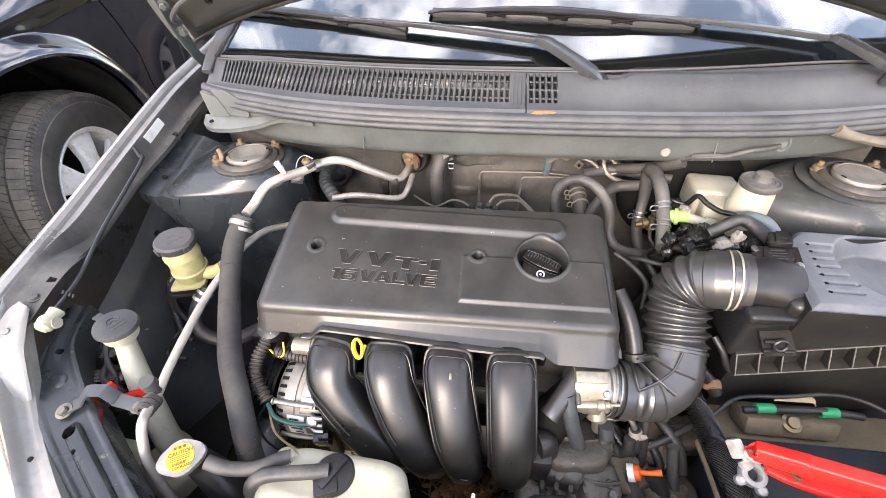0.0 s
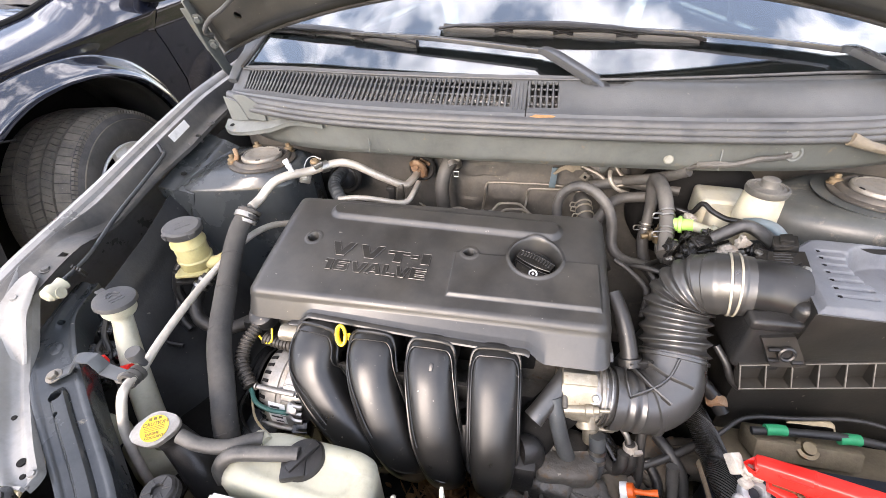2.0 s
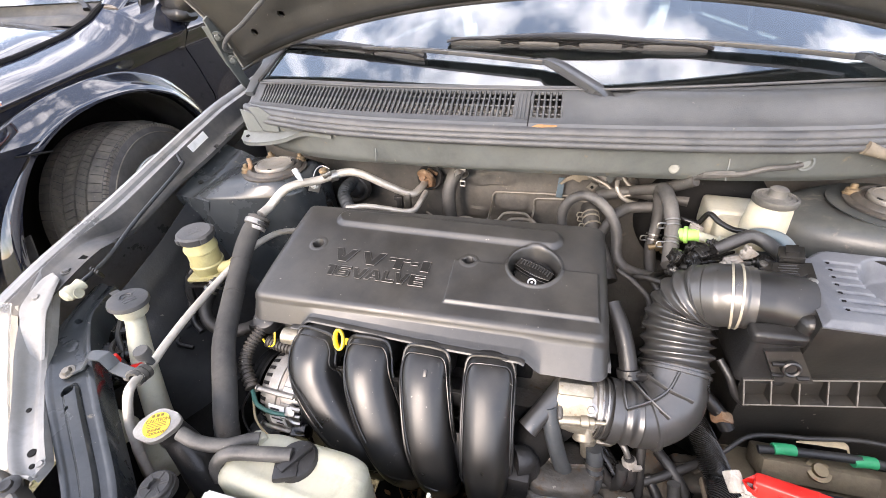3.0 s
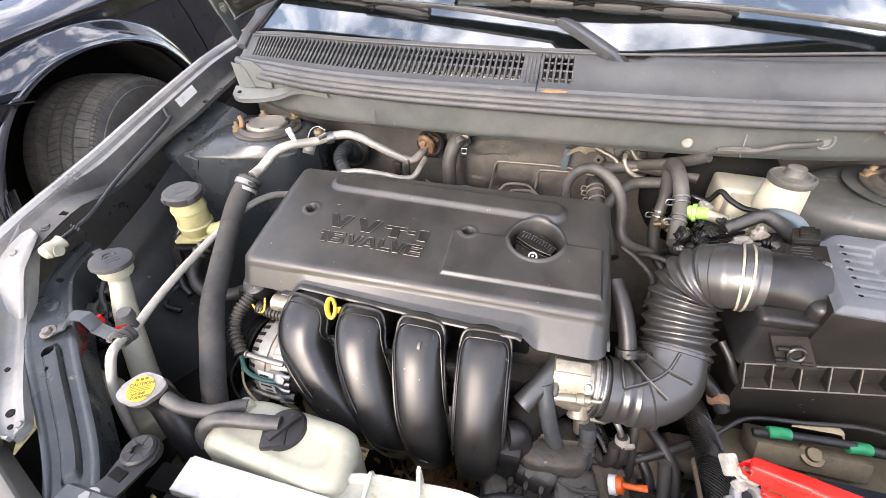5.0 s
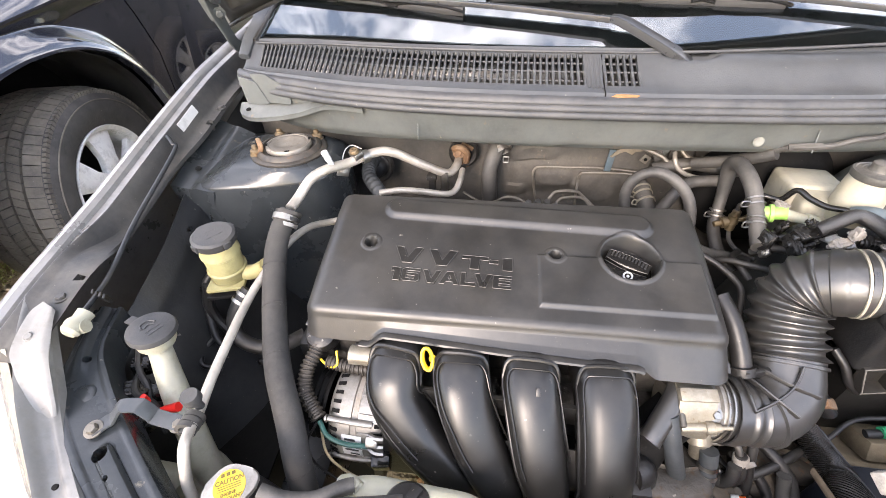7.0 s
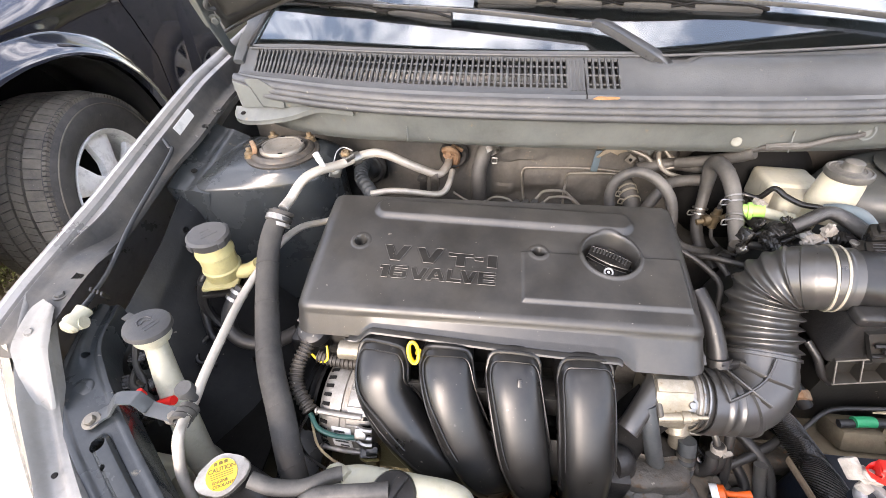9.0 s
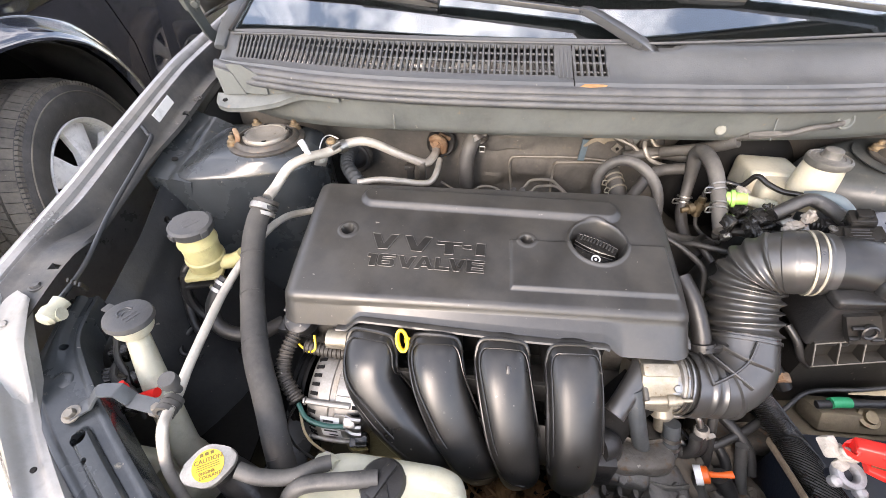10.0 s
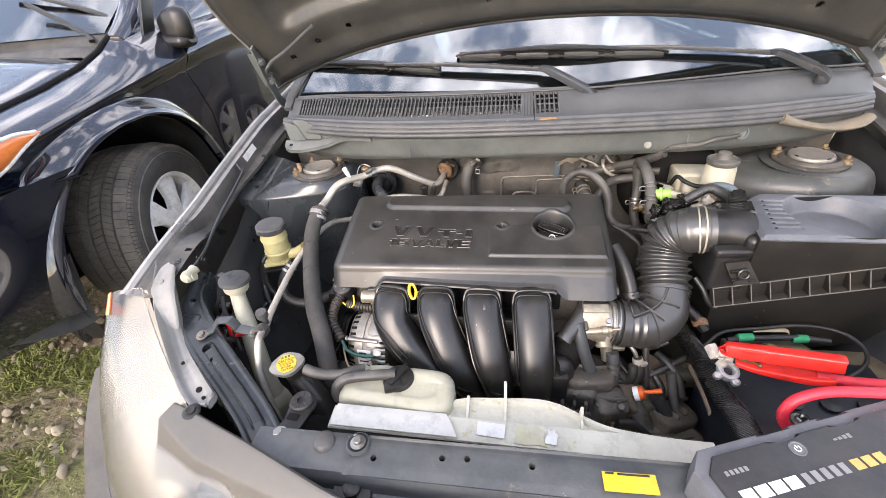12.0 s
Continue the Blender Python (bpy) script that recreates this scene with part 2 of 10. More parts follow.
    arm=mat("satin grey enamel", (0.028, 0.031, 0.036), 0.28, var=0.15, dust=DUST, dust_amt=0.1, bump=0.02, coat=0.3),
    clampband=mat("pale band", (0.36, 0.33, 0.26), 0.45, metal=0.3, var=0.15),
    lid=mat("faded blue grey plastic", (0.085, 0.093, 0.108), 0.40, var=0.12, dust=(0.3, 0.29, 0.27), dust_amt=0.2, bump=0.04, bscale=400),
    navy=mat("navy car paint", (0.004, 0.006, 0.014), 0.35, var=0.15, scale=3.0, dust=(0.2, 0.19, 0.17), dust_amt=0.015, bump=0.0, coat=1.0, spec=0.15, grime=0.0, specks=0.0),
    trim=mat("matt grey bumper plastic", (0.036, 0.037, 0.039), 0.6, var=0.15, dust=DUST, dust_amt=0.15, bump=0.05),
    tyre=mat("tyre rubber", (0.045, 0.044, 0.043), 0.7, var=0.35, dust=(0.22, 0.20, 0.18), dust_amt=0.35, bump=0.12, bscale=160),
    tread=mat("dusty tread rubber", (0.115, 0.105, 0.092), 0.75, var=0.45, dust=(0.30, 0.26, 0.21), dust_amt=0.5, bump=0.12, bscale=160),
    alloy=mat("silver alloy", (0.86, 0.86, 0.85), 0.32, metal=0.1, var=0.08, dust=DUST, dust_amt=0.12, bump=0.0, coat=0.3),
    lamp=mat("amber lens", (0.8, 0.22, 0.05), 0.15, var=0.1, bump=0.0, coat=1.0),
    loom=mat("braided sleeve", (0.008, 0.008, 0.0085), 0.34, var=0.4, scale=60, dust=DUST, dust_amt=0.04, bump=0.16, bscale=800, spec=1.0),
    blue=mat("faded blue sleeve", (0.07, 0.11, 0.135), 0.5, var=0.2, dust=DUST, dust_amt=0.3),
    wire=mat("dark green wire", (0.02, 0.09, 0.075), 0.45, var=0.2, bump=0.0),
    tan=mat("dusty tan tape", (0.45, 0.36, 0.22), 0.7, var=0.25, bump=0.1),
    battery=mat("battery case", (0.006, 0.010, 0.018), 0.42, var=0.4, dust=DUST, dust_amt=0.04),
    starter=mat("charcoal plastic", (0.022, 0.024, 0.029), 0.5, var=0.1, dust=DUST, dust_amt=0.08, bump=0.05),
    starter_grey=mat("mid grey rubber", (0.12, 0.125, 0.14), 0.6, var=0.08, dust=DUST, dust_amt=0.08, bump=0.05),
    white_print=mat("white print", (0.8, 0.8, 0.8), 0.5, var=0.03, bump=0.0),
    grey_print=mat("grey print", (0.26, 0.26, 0.26), 0.5, var=0.03, bump=0.0),
    gold_print=mat("gold print", (0.6, 0.4, 0.12), 0.5, var=0.03, bump=0.0),
    muddy=mat("muddy cast metal", (0.085, 0.076, 0.062), 0.7, metal=0.15, var=0.5, scale=22, dust=(0.2, 0.15, 0.1), dust_amt=0.4, bump=0.12, bscale=120, wear=(0.2, 0.1, 0.05), wear_amt=0.4),
    interior=mat("cabin plastic", (0.03, 0.03, 0.032), 0.7, var=0.2),
    stone=mat("gravel stone", (0.36, 0.305, 0.225), 0.85, var=0.35, scale=8, bump=0.2, bscale=90, pieces=0.8),
    leaf=mat("dry leaf", (0.30, 0.17, 0.07), 0.8, var=0.4, scale=20, bump=0.1, pieces=0.7),
    grass=mat("grass blade", (0.185, 0.225, 0.060), 0.6, var=0.45, scale=5, dust=(0.32, 0.26, 0.12), dust_amt=0.35, bump=0.0, grime=0.2),
)


def glass_mat(name, col, rough=0.02, ior=1.5):
    m = bpy.data.materials.new(name)
    m.use_nodes = True
    b = m.node_tree.nodes["Principled BSDF"]
    b.inputs["Base Color"].default_value = (*col, 1)
    b.inputs["Roughness"].default_value = rough
    b.inputs["Transmission Weight"].default_value = 1.0
    b.inputs["IOR"].default_value = ior
    return m


M["glass"] = glass_mat("tinted windscreen glass", (0.22, 0.28, 0.30), 0.015, 2.3)
M["navy"].node_tree.nodes["Principled BSDF"].inputs["Coat IOR"].default_value = 1.95
M["lens"] = glass_mat("clear lamp lens", (0.90, 0.90, 0.885), 0.24)


def ground_mat():
    m = bpy.data.materials.new("grassy gravel ground")
    m.use_nodes = True
    nt = m.node_tree
    b = nt.nodes["Principled BSDF"]
    co = nt.nodes.new("ShaderNodeTexCoord")
    n1 = nt.nodes.new("ShaderNodeTexNoise")
    n1.inputs["Scale"].default_value, n1.inputs["Detail"].default_value = 2.6, 9
    n2 = nt.nodes.new("ShaderNodeTexNoise")
    n2.inputs["Scale"].default_value, n2.inputs["Detail"].default_value = 45, 5
    r1 = nt.nodes.new("ShaderNodeValToRGB")
    r1.color_ramp.elements[0].position, r1.color_ramp.elements[1].position = 0.4, 0.62
    r1.color_ramp.elements[0].color, r1.color_ramp.elements[1].color = (0.24, 0.195, 0.135, 1), (0.13, 0.14, 0.05, 1)
    r2 = nt.nodes.new("ShaderNodeMix")
    r2.data_type, r2.blend_type = "RGBA", "MULTIPLY"
    r2.inputs[0].default_value = 0.8
    r3 = nt.nodes.new("ShaderNodeValToRGB")
    r3.color_ramp.elements[0].color, r3.color_ramp.elements[1].color = (0.35, 0.33, 0.3, 1), (1.5, 1.45, 1.35, 1)
    bp = nt.nodes.new("ShaderNodeBump")
    bp.inputs["Strength"].default_value, bp.inputs["Distance"].default_value = 0.8, 0.02
    for n in (n1, n2):
        nt.links.new(co.outputs["Object"], n.inputs["Vector"])
    nt.links.new(n1.outputs["Fac"], r1.inputs["Fac"])
    nt.links.new(n2.outputs["Fac"], r3.inputs["Fac"])
    nt.links.new(r1.outputs["Color"], r2.inputs[6])
    nt.links.new(r3.outputs["Color"], r2.inputs[7])
    nt.links.new(r2.outputs[2], b.inputs["Base Color"])
    nt.links.new(n2.outputs["Fac"], bp.inputs["Height"])
    nt.links.new(bp.outputs["Normal"], b.inputs["Normal"])
    b.inputs["Roughness"].default_value = 0.9
    return m


# ---- building helpers ----
def V(*a):
    return Vector(a)


def finish(name, bm, material, parent=None, label="", angle=38):
    bmesh.ops.recalc_face_normals(bm, faces=bm.faces)
    me = bpy.data.meshes.new(name)
    bm.to_mesh(me)
    bm.free()
    me.materials.append(M[material] if isinstance(material, str) else material)
    me.polygons.foreach_set("use_smooth", [True] * len(me.polygons))
    me.set_sharp_from_angle(angle=radians(angle))
    ob = new(name, me)
    ob.parent = parent
    if label:
        ob["label"] = label
    return ob


def part(name, bm, material, parent, label="", angle=38):
    return finish(name, bm, material, parent, label, angle)


def frames(pts, n=8, up=(0, 0, 1)):
    """Places, tangents, sides and normals along a smooth curve, as sweep() takes them."""
    P, _ = spline(pts, n)
    out, upv = [], Vector(up)
    for i, p in enumerate(P):
        t = (P[min(i + 1, len(P) - 1)] - P[max(i - 1, 0)]).normalized()
        side = t.cross(upv).normalized()
        upv = side.cross(t).normalized()
        out.append((p, t, side, upv))
    return out


def thing(name, label, category, group="", kind="", at=(0, 0, 0)):
    ob = new(name)
    ob.empty_display_size = 0.05
    return tagged(ob, label, category, group, kind)


def B():
    return bmesh.new()


def box(bm, c, s, m=None, bev=0.003, seg=2):
    r = bmesh.ops.create_cube(bm, size=1.0)
    t = Matrix.Translation(c) @ (m or Matrix.Identity(4)) @ Matrix.Diagonal((*s, 1))
    bmesh.ops.transform(bm, matrix=t, verts=r["verts"])
    if bev:
        es = list({e for v in r["verts"] for e in v.link_edges})
        bmesh.ops.bevel(bm, geom=es, offset=bev, segments=seg, profile=0.6, affect="EDGES")
    return bm


def align(d, up=(0, 0, 1)):
    """The turn that brings z onto d."""
    return Vector(d).to_track_quat("Z", "Y").to_matrix().to_4x4()


def lathe(bm, prof, c=(0, 0, 0), d=(0, 0, 1), seg=24):
    """Turn a profile of (radius, height) round the axis d at c."""
    t = Matrix.Translation(c) @ align(d)
    rings = []
    for r, h in prof:
        if r < 1e-6:
            rings.append([bm.verts.new(t @ V(0, 0, h))])
        else:
            rings.append([bm.verts.new(t @ V(r * math.cos(2 * math.pi * k / seg), r * math.sin(2 * math.pi * k / seg), h)) for k in range(seg)])
    for a, b in zip(rings, rings[1:]):
        for k in range(seg):
            q = [a[k % len(a)], a[(k + 1) % len(a)], b[(k + 1) % len(b)], b[k % len(b)]]
            q = list(dict.fromkeys(q))
            if len(q) > 2:
                bm.faces.new(q)
    return bm


def spline(pts, n=8):
    """Points on a smooth curve through pts."""
    p = [Vector(q) for q in pts]
    if len(p) == 2:
        return [p[0].lerp(p[1], k / n) for k in range(n + 1)], [k / n for k in range(n + 1)]
    e = [2 * p[0] - p[1]] + p + [2 * p[-1] - p[-2]]
    out, us = [], []
    for i in range(len(p) - 1):
        a, b, c, d = e[i:i + 4]
        for k in range(n):
            t = k / n
            out.append(0.5 * (2 * b + (c - a) * t + (2 * a - 5 * b + 4 * c - d) * t * t + (3 * b - a - 3 * c + d) * t ** 3))
            us.append(i + t)
    out.append(p[-1])
    us.append(len(p) - 1)
    return out, [u / (len(p) - 1) for u in us]


def sweep(bm, pts, r, seg=12, n=8, sec=None, up=(0, 0, 1), grow=None, caps=True):
    """A tube along a smooth curve. r: one radius or one for each point, or pairs of half width and half height. sec: section of radius 1. grow: factor along 0..1."""
    P, U = spline(pts, n)
    rs = r if isinstance(r, list) else [r] * len(pts)
    rs = [q if isinstance(q, (list, tuple)) else (q, q) for q in rs]
    sec = sec or [(math.cos(2 * math.pi * k / seg), math.sin(2 * math.pi * k / seg)) for k in range(seg)]
    rings, upv = [], Vector(up)
    for i, p in enumerate(P):
        t = (P[min(i + 1, len(P) - 1)] - P[max(i - 1, 0)]).normalized()
        side = t.cross(upv)
        if side.length < 1e-4:
            side = t.cross(V(0.3, 1, 0.2))
        side.normalize()
        nrm = side.cross(t).normalized()
        upv = nrm
        f = U[i] * (len(pts) - 1)
        k = min(int(f), len(pts) - 2)
        w = f - k
        a = rs[k][0] * (1 - w) + rs[k + 1][0] * w
        b = rs[k][1] * (1 - w) + rs[k + 1][1] * w
        g = grow(U[i]) if grow else 1.0
        rings.append([bm.verts.new(p + side * (x * a * g) + nrm * (y * b * g)) for x, y in sec])
    m = len(sec)
    for a, b in zip(rings, rings[1:]):
        for k in range(m):
            bm.faces.new((a[k], a[(k + 1) % m], b[(k + 1) % m], b[k]))
    if caps:
        bm.faces.new(rings[0][::-1])
        bm.faces.new(rings[-1])
    return bm


def rsec(p=4.0, seg=20):
    """A rounded square section."""
    out = []
    for k in range(seg):
        a = 2 * math.pi * k / seg
        c, s = math.cos(a), math.sin(a)
        out.append((math.copysign(abs(c) ** (2 / p), c), math.copysign(abs(s) ** (2 / p), s)))
    return out


def plate(bm, pts, th, m=None, bev=0.0015, holes=()):
    """A flat plate: outline in x, y, thickness downwards from z = 0."""
    m = m or Matrix.Identity(4)
    top = [bm.verts.new(m @ V(x, y, 0)) for x, y in pts]
    bot = [bm.verts.new(m @ V(x, y, -th)) for x, y in pts]
    n = len(pts)
    fs = [bm.faces.new(top), bm.faces.new(bot[::-1])]
    for k in range(n):
        bm.faces.new((top[k], bot[k], bot[(k + 1) % n], top[(k + 1) % n]))
    if bev:
        bmesh.ops.bevel(bm, geom=[e for e in fs[0].edges] + [e for e in fs[1].edges], offset=bev, segments=2, profile=0.6, affect="EDGES")
    return bm


def surf(bm, f, nu, nv, th=0.0, us=None, vs=None):
    """A sheet f(u, v) over 0..1 x 0..1, with a thickness along its normal."""
    us = us or [k / nu for k in range(nu + 1)]
    vs = vs or [k / nv for k in range(nv + 1)]
    pts = np.array([[f(u, v) for v in vs] for u in us], float)
    g = [[bm.verts.new(p) for p in row] for row in pts]
    a, b = len(us), len(vs)
    for i in range(a - 1):
        for j in range(b - 1):
            bm.faces.new((g[i][j], g[i + 1][j], g[i + 1][j + 1], g[i][j + 1]))
    if th:
        du = np.gradient(pts, axis=0)
        dv = np.gradient(pts, axis=1)
        nn = np.cross(du, dv)
        nn /= np.maximum(np.linalg.norm(nn, axis=2, keepdims=True), 1e-9)
        low = pts - nn * th
        h = [[bm.verts.new(p) for p in row] for row in low]
        for i in range(a - 1):
            for j in range(b - 1):
                bm.faces.new((h[i][j], h[i][j + 1], h[i + 1][j + 1], h[i + 1][j]))
        for i in range(a - 1):
            bm.faces.new((g[i][0], h[i][0], h[i + 1][0], g[i + 1][0]))
            bm.faces.new((g[i][-1], g[i + 1][-1], h[i + 1][-1], h[i][-1]))
        for j in range(b - 1):
            bm.faces.new((g[0][j], g[0][j + 1], h[0][j + 1], h[0][j]))
            bm.faces.new((g[-1][j], h[-1][j], h[-1][j + 1], g[-1][j + 1]))
    return bm


def pierce(bm, c, d, r, depth=0.006, reach=0.015):
    """Cut a round hole through a sheet and give it a short wall."""
    c, d = Vector(c), Vector(d).normalized()

    def off(p):
        q = p - c
        return q - d * q.dot(d), abs(q.dot(d))

    def inside(f, k):
        o, h = off(f.calc_center_median())
        return o.length < k and h < reach
    near = [f for f in bm.faces if inside(f, 2.2 * r)]
    bmesh.ops.subdivide_edges(bm, edges=list({e for f in near for e in f.edges}), cuts=2, use_grid_fill=True)
    bmesh.ops.delete(bm, geom=[f for f in bm.faces if inside(f, r)], context="FACES")
    rim = [e for e in bm.edges if e.is_boundary and all(off(v.co)[0].length < 1.5 * r and off(v.co)[1] < reach for v in e.verts)]
    for v in {v for e in rim for v in e.verts}:
        o = off(v.co)[0]
        if o.length > 1e-6:
            v.co += o * (r / o.length - 1)
    ext = bmesh.ops.extrude_edge_only(bm, edges=rim)
    bmesh.ops.translate(bm, vec=d * -depth, verts=[g for g in ext["geom"] if isinstance(g, bmesh.types.BMVert)])
    return bm


def bolt(bm, c, d=(0, 0, 1), r=0.007, h=0.006, washer=1.7):
    lathe(bm, [(0, 0), (r * washer, 0), (r * washer, 0.0018), (r * 1.05, 0.0022)], c, d, 16)
    lathe(bm, [(r, 0.0015), (r, h - 0.001), (r * 0.85, h), (0, h)], c, d, 6)
    return bm


def text_mesh(s, size, m, depth=0.001, offset=0.0, spacing=1.0, bev=0.0003, outline=False):
    cu = bpy.data.curves.new("lettering", "FONT")
    if outline:
        cu.fill_mode = "NONE"
    cu.body, cu.size, cu.extrude, cu.offset, cu.space_character, cu.bevel_depth = s, size, depth, offset, spacing, bev
    tmp = bpy.data.objects.new("lettering", cu)
    me = bpy.data.meshes.new_from_object(tmp)
    bm = bmesh.new()
    bm.from_mesh(me)
    bmesh.ops.transform(bm, matrix=m, verts=bm.verts)
    bpy.data.objects.remove(tmp)
    bpy.data.meshes.remove(me)
    return bm


def smooth(a, b, x):
    t = min(1.0, max(0.0, (x - a) / (b - a)))
    return t * t * (3 - 2 * t)


# ---- ground ----
def ground_z(x, y):
    """A shallow rise towards the car alongside."""
    return 0.05 * smooth(-0.9, -1.35, x) + (0.010 * noise.noise(V(x * 1.3, y * 1.3, 0)) if -0.9 < x < 7 and abs(y) < 7 else 0)


def make_ground():
    bm = B()
    xs = [-400, -60, -12] + [-6 + 0.25 * k for k in range(49)] + [12, 60, 400]
    g = [[bm.verts.new((x, y, ground_z(x, y))) for y in xs] for x in xs]
    for i in range(len(xs) - 1):
        for j in range(len(xs) - 1):
            bm.faces.new((g[i][j], g[i + 1][j], g[i + 1][j + 1], g[i][j + 1]))
    tagged(finish("ground", bm, ground_mat()), "rough ground of sparse grass, soil and pale gravel", "ground", kind="structure")


make_ground()

# ---- the car with its hood open ----
CX = 0.08
car = thing("car", "silver-grey hatchback car with its hood open, parked on rough ground", "car")


def cowl_y(x):
    d = (x - 0.10) / 0.65
    return 0.648 + 0.03 * d * d + 0.085 * d ** 4


def screen_y(x):
    d = (x - 0.10) / 0.65
    return 0.752 + 0.05 * d * d + 0.03 * d ** 4


# fender with its crest, inner wall and bolting flange
CREST = [(0.19, 0.842), (0.225, 0.859), (0.32, 0.889), (0.393, 0.908), (0.48, 0.930), (0.577, 0.957), (0.684, 0.985), (0.79, 1.011), (0.923, 1.037), (1.05, 1.06)]


def crest_z(y):
    return float(np.interp(y, [c[0] for c in CREST], [c[1] for c in CREST]))


def crest_x(y):
    return -0.668 - 0.02 * smooth(0.5, 0.25, y) * 0.3 + 0.012 * smooth(0.75, 1.0, y)


FEN_SEC = [(-0.115, -0.42), (-0.105, -0.30), (-0.085, -0.17), (-0.060, -0.085), (-0.032, -0.035), (-0.014, -0.010), (-0.005, -0.001), (0.003, 0.0), (0.008, -0.004), (0.010, -0.011), (0.020, -0.013), (0.024, -0.018), (0.030, -0.042), (0.036, -0.047), (0.062, -0.049), (0.064, -0.055)]


def fender(name, mirror=False):
    def strip(k0, k1):
        n = k1 - k0

        def f(u, v):
            y = 0.235 + u * 0.80
            k = min(int(v * n + 1e-6), n - 1)
            w = v * n - k
            a, b = FEN_SEC[k0 + k], FEN_SEC[k0 + k + 1]
            off = a[0] * (1 - w) + b[0] * w
            if off > 0.036:
                off = 0.036 + (off - 0.036) * (0.06 + 1.4 * smooth(0.46, 0.36, y) + 0.5 * smooth(0.57, 0.68, y))
            x = crest_x(y) + off
            dz = a[1] * (1 - w) + b[1] * w
            return (2 * CX - x if mirror else x, y, crest_z(y) + dz * (1 - 0.86 * smooth(0.46, 0.35, y) * smooth(0.0, 0.01, off - 0.010)))
        bm = B()
        return surf(bm, f, 44, n, 0.0015, vs=[k / n for k in range(n + 1)])
    ob = part(name, strip(0, 10), "paint", car, "silver-grey painted front fender")
    # same paint as outside; its darker reflection is put into the colour
    bm = strip(10, 15)
    if not mirror:
        for yy, dx in ((0.341, 0.063), (0.700, 0.046)):
            pierce(bm, (crest_x(yy) + dx, yy, crest_z(yy) - (0.0075 if yy < 0.4 else 0.0485)), (0, 0, 1), 0.006)
    part("inner_wall", bm, "paint_shaded", ob, "inner wall and bolting flange in paint darkened for shade")
    return ob


fen_l = fender("front_fender")
fender("front_fender", True)

# label, bolts and holes on the inner wall of the fender
bm = B()
lx, ln = V(0, 0.967, 0.255), V(0.97, -0.06, 0.235).normalized()
ly = ln.cross(lx).normalized()
lab_m = Matrix.Translation((crest_x(0.675) + 0.0275, 0.675, crest_z(0.675) - 0.0225)) @ Matrix((lx, ly, ln)).transposed().to_4x4()
plate(bm, [(-0.028, -0.008), (0.028, -0.008), (0.028, 0.008), (-0.028, 0.008)], 0.0012, lab_m, 0)
part("label_sticker", bm, "label", fen_l, "small white paper label")
for yy, dx in ((0.313, 0.062), (0.745, 0.048)):
    bm = B()
    bolt(bm, (crest_x(yy) + dx, yy, crest_z(yy) - (0.0070 if yy < 0.4 else 0.0482)), (0, 0, 1), 0.0058, 0.005, 1.5)
    part("flange_bolt", bm, "paint_shaded", fen_l)

# inner apron panels, strut towers
def apron(side):
    bm = B()

    def f(u, v):
        y = 0.16 + 0.70 * u
        x = float(np.interp(y, [0.16, 0.365, 0.47, 0.564, 0.86], [-0.60, -0.594, -0.604, -0.622, -0.640])) + (0.06 + 0.25 * smooth(0.02, 0.35, u)) * v ** 1.15 + 0.05 * smooth(0.5, 0.0, u) * v + 0.006 * math.sin(9 * v + 5 * u) * smooth(0.1, 0.3, v) + 0.006 * smooth(0.02, 0.035, v) * smooth(0.085, 0.07, v)
        z = (crest_z(y) - 0.088) * (1 - v) + 0.36 * v
        if side > 0:
            x = 2 * CX - x
        return (x, y, z)
    surf(bm, f, 40, 40, 0.002)
    if side < 0:
        for u, v in ((0.52, 0.05), (0.49, 0.085), (0.36, 0.42), (0.42, 0.16)):
            pierce(bm, f(u, v), (1, 0, 0.4), 0.0055)
    return part("inner_apron", bm, "apron", car, "dark slate painted inner wing panel")


apr = apron(-1)
apron(1)


